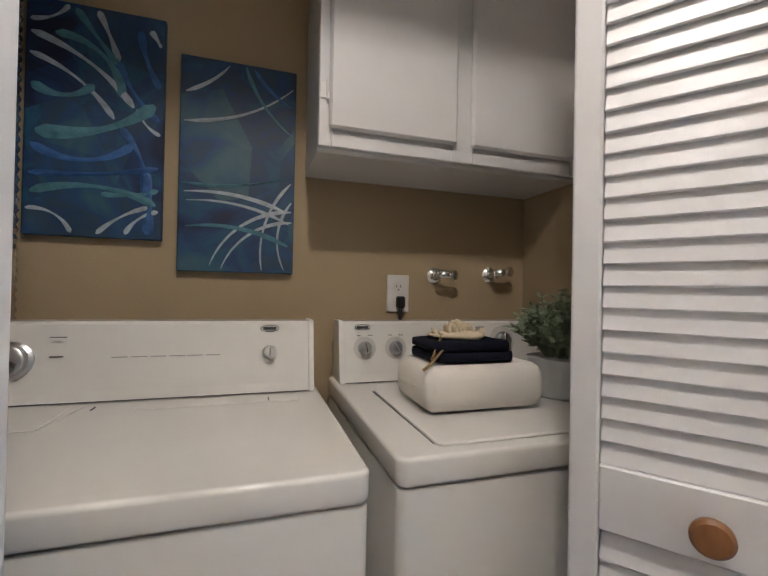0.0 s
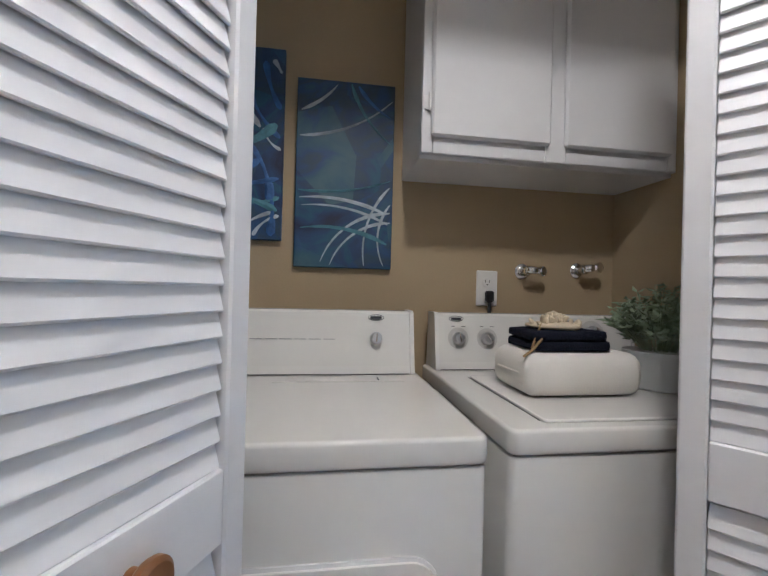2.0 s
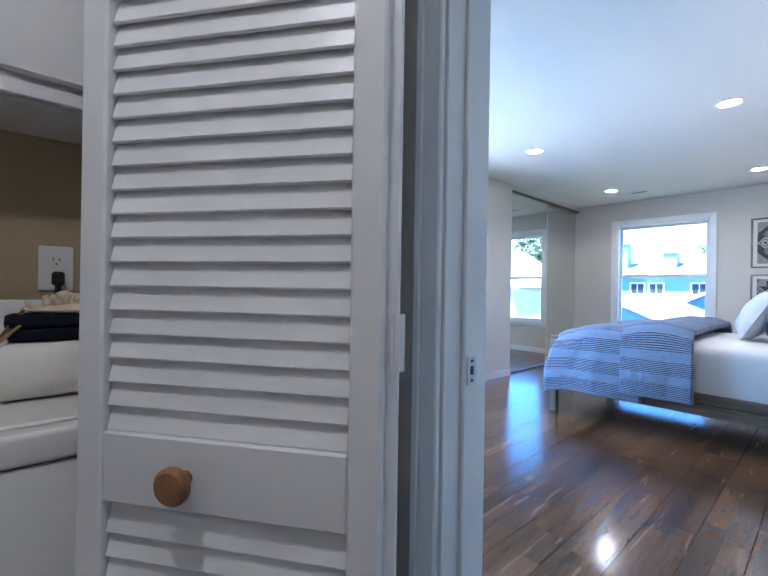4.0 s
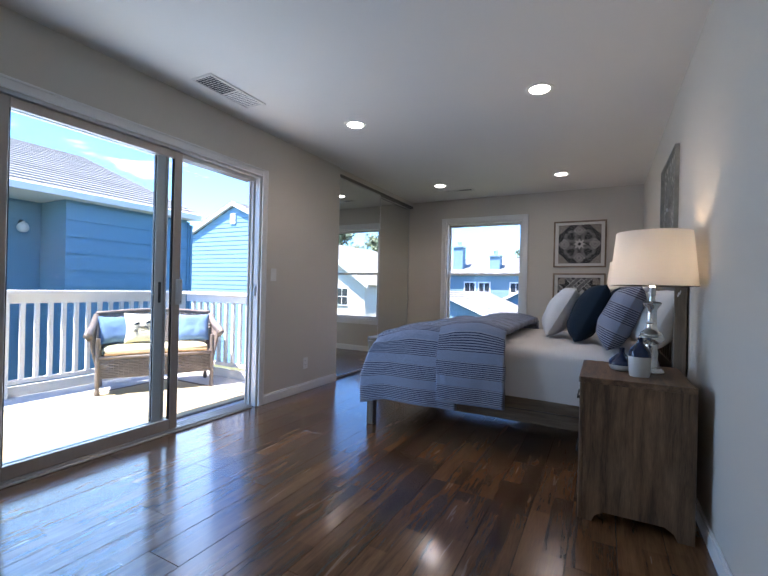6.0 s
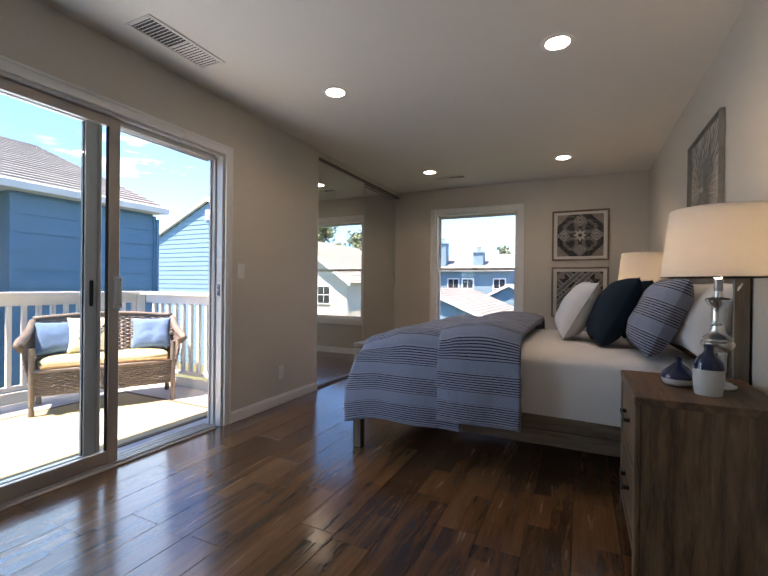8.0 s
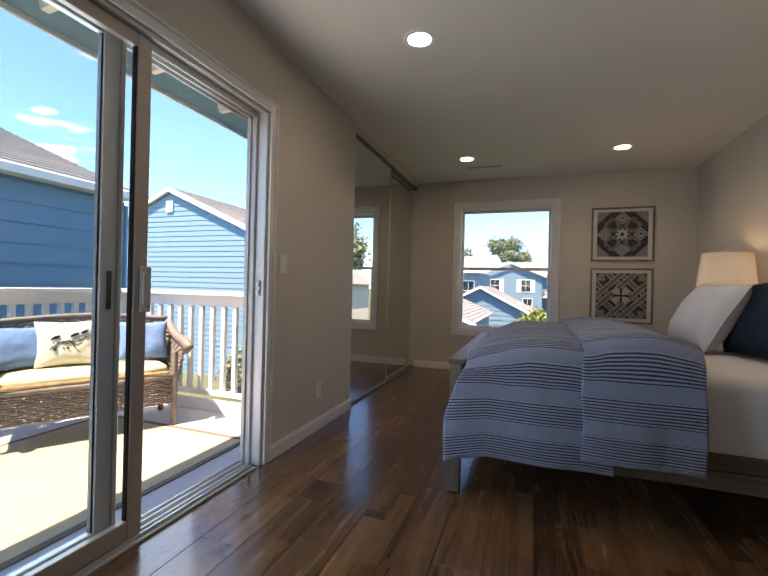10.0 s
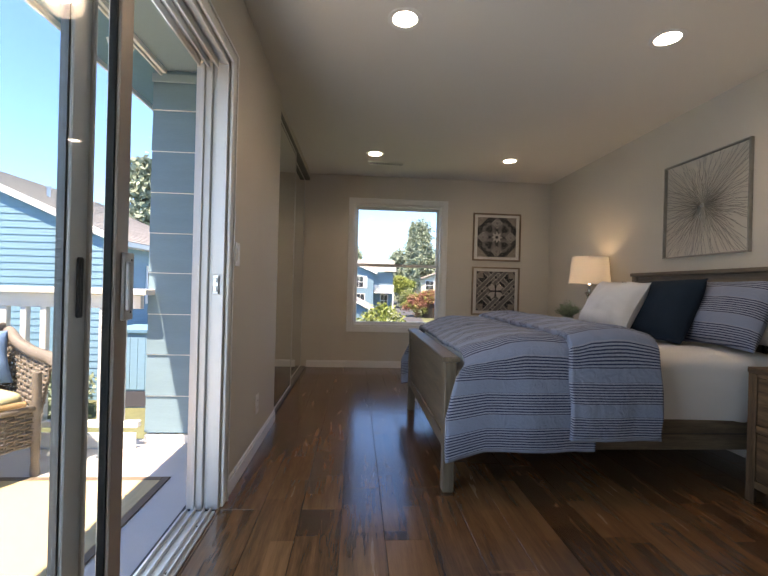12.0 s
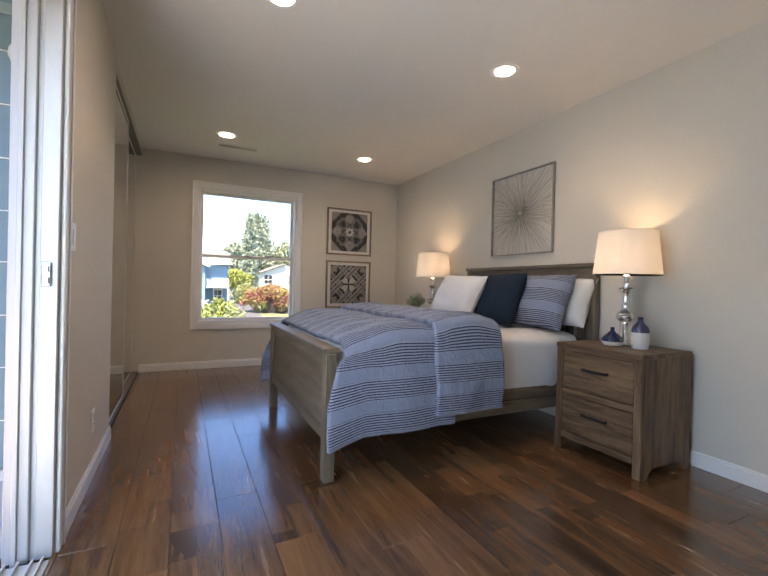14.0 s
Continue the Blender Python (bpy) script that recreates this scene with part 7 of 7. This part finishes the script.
garage("low blue garage with a grey shingle roof", 17.5, 8.0, 6.1, 2.9, 3.2, 1.02, 0.42, SIDING)
garage("low blue garage with a grey shingle roof farther off", 27.0, 9.0, 4.2, 3.3, 2.4, 1.30, 0.52, SIDING)

# dark townhouse row with chimneys
th_ = thing("townhouse", (0, 0, 0), "dark blue two-storey townhouse row with chimneys", "house")
part("wall", S().box(32.0, 40.0, 4.8, 15.0, gz(32), 2.35), SIDING, th_)
siding(th_, "x", 31.999, 4.8, 15.0, -1.5, 2.3, 0.3, SIDING)
part("eave_board", S().box(31.55, 31.62, 4.5, 15.2, 2.25, 2.45), OUT_TRIM, th_)
courses(th_, 4.5, 15.2, (31.6, 2.42), (35.5, 3.75), "y", 0.28)
for y, h_ in ((10.1, 4.75), (7.25, 4.0)):
    ch = part("chimney", S().box(32.3, 33.1, y - 0.38, y + 0.38, 2.4, h_ - 0.35), SIDING, th_, "blue boxed chimney")
    part("chimney_cap", S().box(32.2, 33.2, y - 0.45, y + 0.45, h_ - 0.349, h_ - 0.25).lathe([(0.16, h_ - 0.249), (0.16, h_), (0.22, h_ + 0.02), (0.22, h_ + 0.12), (0, h_ + 0.14)], 32.7, y, 12), STEEL, ch)
for y in (5.6, 7.9, 9.0, 11.3):
    far_window(th_, "x", 31.999, y, 0.3, 0.75, 1.35)

# blue house with balcony at the end of the drive
bh = thing("blue_house", (0, 0, 0), "blue two-storey house with white shuttered windows and a balcony", "house")
g0 = gz(50)
part("wall", S().prism([(0.2, g0), (7.2, g0), (7.2, 2.6), (3.6, 4.15), (0.2, 2.7)], 50.0, 58.0, "x").box(52.0, 58.0, -2.2, 0.199, g0, 2.9), SIDING, bh)
siding(bh, "x", 49.999, 0.2, 7.2, g0 + 0.05, 4.0, 0.3, SIDING, lambda a: 4.1 - 0.42 * abs(a - 3.6))
siding(bh, "x", 51.999, -2.2, 0.19, g0 + 2.6, 2.85, 0.3, SIDING)
part("rake_board", S().prism([(3.6, 4.1), (3.6, 4.3), (-0.2, 2.75), (-0.2, 2.55)], 49.6, 49.7, "x").prism([(3.6, 4.1), (3.6, 4.3), (7.6, 2.6), (7.6, 2.4)], 49.6, 49.7, "x"), OUT_TRIM, bh)
courses(bh, 49.7, 58.0, (-0.25, 2.65), (3.6, 4.25), "x", 0.3)
courses(bh, -2.6, 7.6, (51.4, 2.95), (55.0, 4.55), "y", 0.3)
for y in (1.9, 5.2):
    far_window(bh, "x", 49.999, y, 1.0, 0.95, 1.25, True)
far_window(bh, "x", 49.999, 1.7, -1.3, 0.9, 1.5)
far_window(bh, "x", 51.999, -1.2, -1.2, 0.8, 1.3)
part("balcony", S().box(50.2, 51.95, -2.2, 0.15, 0.35, 0.50).box(50.2, 50.26, -2.2, 0.15, 1.25, 1.33), OUT_TRIM, bh, "white balcony over a porch")
for i in range(17):
    part("baluster", S().box(50.21, 50.25, -2.18 + i * 0.143, -2.13 + i * 0.143, 0.501, 1.249), OUT_TRIM, bh)
part("porch_post", S().box(50.22, 50.36, -2.2, -2.06, g0, 0.349), OUT_TRIM, bh)

wh = thing("white_house", (0, 0, 0), "sunlit white house with a pale roof behind the hedge", "house")
part("wall", S().prism([(-15.0, gz(60)), (-6.2, gz(60)), (-6.2, 2.0), (-10.5, 3.6), (-15.0, 2.0)], 60.0, 70.0, "x"), CREAM_WALL, wh)
courses(wh, 59.6, 70.0, (-5.8, 1.95), (-10.5, 3.75), "x", 0.4)
far_window(wh, "x", 59.99, -8.2, 0.9, 1.1, 1.2)
far_window(wh, "x", 59.99, -11.5, 0.9, 1.1, 1.2)

ch_ = thing("cream_house", (0, 0, 0), "cream stucco house with a steep grey roof", "house")
gx = gz(24)
part("wall", S().prism([(-17.5, gx), (-8.6, gx), (-8.6, 1.3), (-12.8, 4.2), (-17.5, 1.3)], 25.0, 34.0, "x"), CREAM_WALL, ch_)
part("rake_board", S().prism([(-12.8, 4.2), (-12.8, 4.45), (-8.2, 1.3), (-8.2, 1.05)], 24.6, 24.75, "x").prism([(-12.8, 4.2), (-12.8, 4.45), (-17.9, 1.3), (-17.9, 1.05)], 24.6, 24.75, "x"), OUT_TRIM, ch_)
courses(ch_, 24.75, 34.0, (-8.2, 1.25), (-12.8, 4.4), "x", 0.3)
for y, z in ((-10.4, -0.1), (-13.0, 0.6), (-15.3, -0.1), (-11.0, -2.0), (-14.0, -2.0)):
    far_window(ch_, "x", 24.99, y, z, 0.9, 1.1)


# ---- trees and hedges ----
def leaf_cloud(points, size, per, seed, spread):
    rg = np.random.RandomState(seed)
    base = np.repeat(np.array(points), per, axis=0)
    c_ = base[:, :3] + rg.normal(0, 1, (len(base), 3)) * base[:, 3:4] * spread
    d = rg.normal(0, 1, c_.shape)
    d /= np.linalg.norm(d, axis=1)[:, None]
    e = np.cross(d, rg.normal(0, 1, c_.shape))
    e /= np.linalg.norm(e, axis=1)[:, None]
    s_ = (size * rg.uniform(0.6, 1.4, (len(c_), 1)))
    vs = np.stack([c_ - d * s_, c_ + e * s_ * 0.5, c_ + d * s_, c_ - e * s_ * 0.5], axis=1).reshape(-1, 3)
    q = S()
    q.v = [tuple(v) for v in vs]
    q.f = [(4 * i, 4 * i + 1, 4 * i + 2, 4 * i + 3) for i in range(len(c_))]
    return q


def tree(at, height, rad, label, mat_, seed, cone=False, per=34, size=0.16, clumps=130):
    rg = random.Random(seed)
    t = thing("tree", at, label, "tree")
    q = S().tube([(0, 0, 0), (rad * 0.03, 0, height * 0.3), (0, rad * 0.03, height * 0.6), (0, 0, height * 0.92)], [height * 0.03, height * 0.022, height * 0.014, height * 0.004], 9)
    pts, lobes = [], []
    for i in range(11):
        a, r, f_ = i * 2.4 + rg.uniform(-0.4, 0.4), rad * rg.uniform(0.25, 0.78), rg.random()
        lobes.append((r * math.cos(a), r * math.sin(a), height * (0.46 + 0.40 * f_) - 0.10 * r, rad * rg.uniform(0.26, 0.42)))
    lobes.append((0, 0, height * 0.84, rad * 0.42))
    for i in range(clumps):
        if cone:
            f_ = rg.random() ** 0.8
            z = height * (0.10 + 0.9 * f_)
            r = rad * (1 - f_) ** 0.75 * (0.35 + 0.65 * math.sqrt(rg.random())) + 0.05
            a = rg.uniform(0, 6.283)
            p = (r * math.cos(a), r * math.sin(a), z - 0.15 * r, rad * 0.13)
        else:
            c0 = lobes[i % len(lobes)]
            a, b = rg.uniform(0, 6.283), math.asin(rg.uniform(-0.6, 1))
            k = c0[3] * rg.uniform(0.6, 1.0)
            p = (c0[0] + k * math.cos(a) * math.cos(b), c0[1] + k * math.sin(a) * math.cos(b), min(height, c0[2] + k * 0.8 * math.sin(b)), rad * 0.10)
        pts.append(p)
        if i % 6 == 0:
            z0 = max(height * 0.25, p[2] * 0.6)
            q.tube([(0, 0, z0), (p[0] * 0.5, p[1] * 0.5, (z0 + p[2]) / 2 + 0.1), p[:3]], [height * 0.010, height * 0.006, height * 0.002], 5)
    part("trunk", q, BARK, t, "tapered trunk and limbs")
    part("crown", leaf_cloud(pts, size, per, seed, 1.0), mat_, t, "uneven leafy crown", False, False)
    return t


tree((70, 4.6, gz(70)), 11.5, 3.6, "broad green tree behind the blue house", LEAF, 51, False, 60, 0.20, 170)
tree((60, -5.6, gz(60)), 11.6, 1.25, "slim dark cypress beside the drive", LEAF_DARK, 52, True, 80, 0.15, 220)
tree((68, -7.9, gz(68)), 12.6, 4.3, "broad blue-green conifer behind the cypress", LEAF_DARK, 53, True, 75, 0.19, 260)
tree((66, -4.6, gz(66)), 8.6, 3.2, "grey-green rounded tree behind the cypress", LEAF_DARK, 62, False, 60, 0.18, 160)
tree((73, -10.2, gz(73)), 8.2, 2.3, "yellow-green rounded tree behind the white house", LEAF_LIME, 63, False, 60, 0.17, 130)
tree((68, -12.0, gz(68)), 9.5, 3.2, "green tree behind the white house", LEAF, 54, False, 50, 0.20, 140)
tree((58, -4.0, gz(58)), 4.4, 1.7, "light green rounded tree", LEAF_LIME, 55, False, 60, 0.13, 110)
tree((64, 10.5, gz(64)), 9.2, 2.3, "green tree behind the townhouses", LEAF, 56, False, 50, 0.18, 120)
tree((52, 8.2, gz(52)), 6.0, 1.5, "small green tree among the roofs", LEAF, 57, False, 40, 0.15, 90)
tree((40, -14.0, gz(40)), 10.0, 3.4, "green tree beside the cream house", LEAF, 58, False, 50, 0.2, 150)
tree((40, -22.0, gz(40)), 11.0, 3.6, "green tree beyond the cream house", LEAF, 59, False, 50, 0.2, 150)
tree((22, -10.2, gz(22)), 3.4, 1.0, "small reddish tree before the cream house", LEAF_RED, 60, False, 50, 0.10, 80)
tree((31.0, 16.8, gz(31)), 11.0, 2.4, "tall conifer behind the pale blue house", LEAF_DARK, 61, True, 50, 0.2, 150)


def hedge(at, sx, sy, h, label, mats, seed, name="hedge"):
    rg = random.Random(seed)
    t = thing(name, at, label, name)
    for nm, mat_, share in mats:
        pts = []
        for i in range(int(190 * share)):
            a, b = rg.uniform(0, 6.283), rg.random()
            k = rg.uniform(0.75, 1.0)
            top = h * (0.25 + 0.72 * math.sqrt(1 - (b * 0.97) ** 2)) if rg.random() < 0.7 else h * rg.uniform(0.1, 0.8)
            pts.append((sx * b * k * math.cos(a), sy * b * k * math.sin(a), top, 0.13))
        part(nm, leaf_cloud(pts, 0.075, 80, seed + len(nm), 1.4), mat_, t, "", False, False)
    part("branches", S().lathe([(min(sx, sy) * 0.5, 0), (min(sx, sy) * 0.55, h * 0.4), (min(sx, sy) * 0.3, h * 0.7), (0, h * 0.75)], 0, 0, 12), BARK, t)
    return t


hedge((40.5, -4.9, gz(40)), 1.6, 2.8, 2.2, "clipped red and green rounded hedge beside the drive", (("red_leaves", LEAF_RED, 0.9), ("green_leaves", LEAF_LIME, 0.6)), 71)
hedge((20.0, 1.0, gz(20)), 0.9, 1.1, 2.3, "yellow-green bush under the window view", (("leaves", LEAF_LIME, 0.8), ("dark_leaves", LEAF, 0.3)), 72, "bush")
hedge((52.5, -4.2, gz(52)), 0.9, 1.2, 2.0, "green bush beside the blue house", (("leaves", LEAF_LIME, 0.5), ("dark_leaves", LEAF, 0.6)), 73, "bush")
hedge((13.6, 10.2, gz(13)), 0.5, 0.8, 1.15, "green bush below the pale blue house", (("leaves", LEAF, 0.9),), 74, "bush")

# ---- floor planks ----
PW, GAP = 0.183, 0.0016


def planks(parent, x0, x1, y0, y1, seed):
    rg = random.Random(seed)
    cache = {}
    y = y0
    while y < y1 - 0.01:
        w_ = min(PW, y1 - y)
        x = x0 - rg.uniform(0, 1.2)
        while x < x1:
            ln = 1.22
            a, b = max(x, x0), min(x + ln, x1)
            x += ln
            if b - a < 0.02:
                continue
            key = (round(b - a, 3), round(w_, 3))
            if key not in cache:
                cache[key] = mesh_of("plank", S().box(-(b - a) / 2 + GAP / 2, (b - a) / 2 - GAP / 2, -w_ / 2 + GAP / 2, w_ / 2 - GAP / 2, -0.0125, 0, 0.0012), FLOOR)
            ob = new("plank", cache[key])
            ob.parent = parent
            ob.location = ((a + b) / 2, y + w_ / 2, 0)
        y += PW


planks(floor, 1.08, X1, Y0 - 0.015, 2.745, 3)
planks(floor_hall, -1.3, 1.0798, -0.75, 0.56, 5)
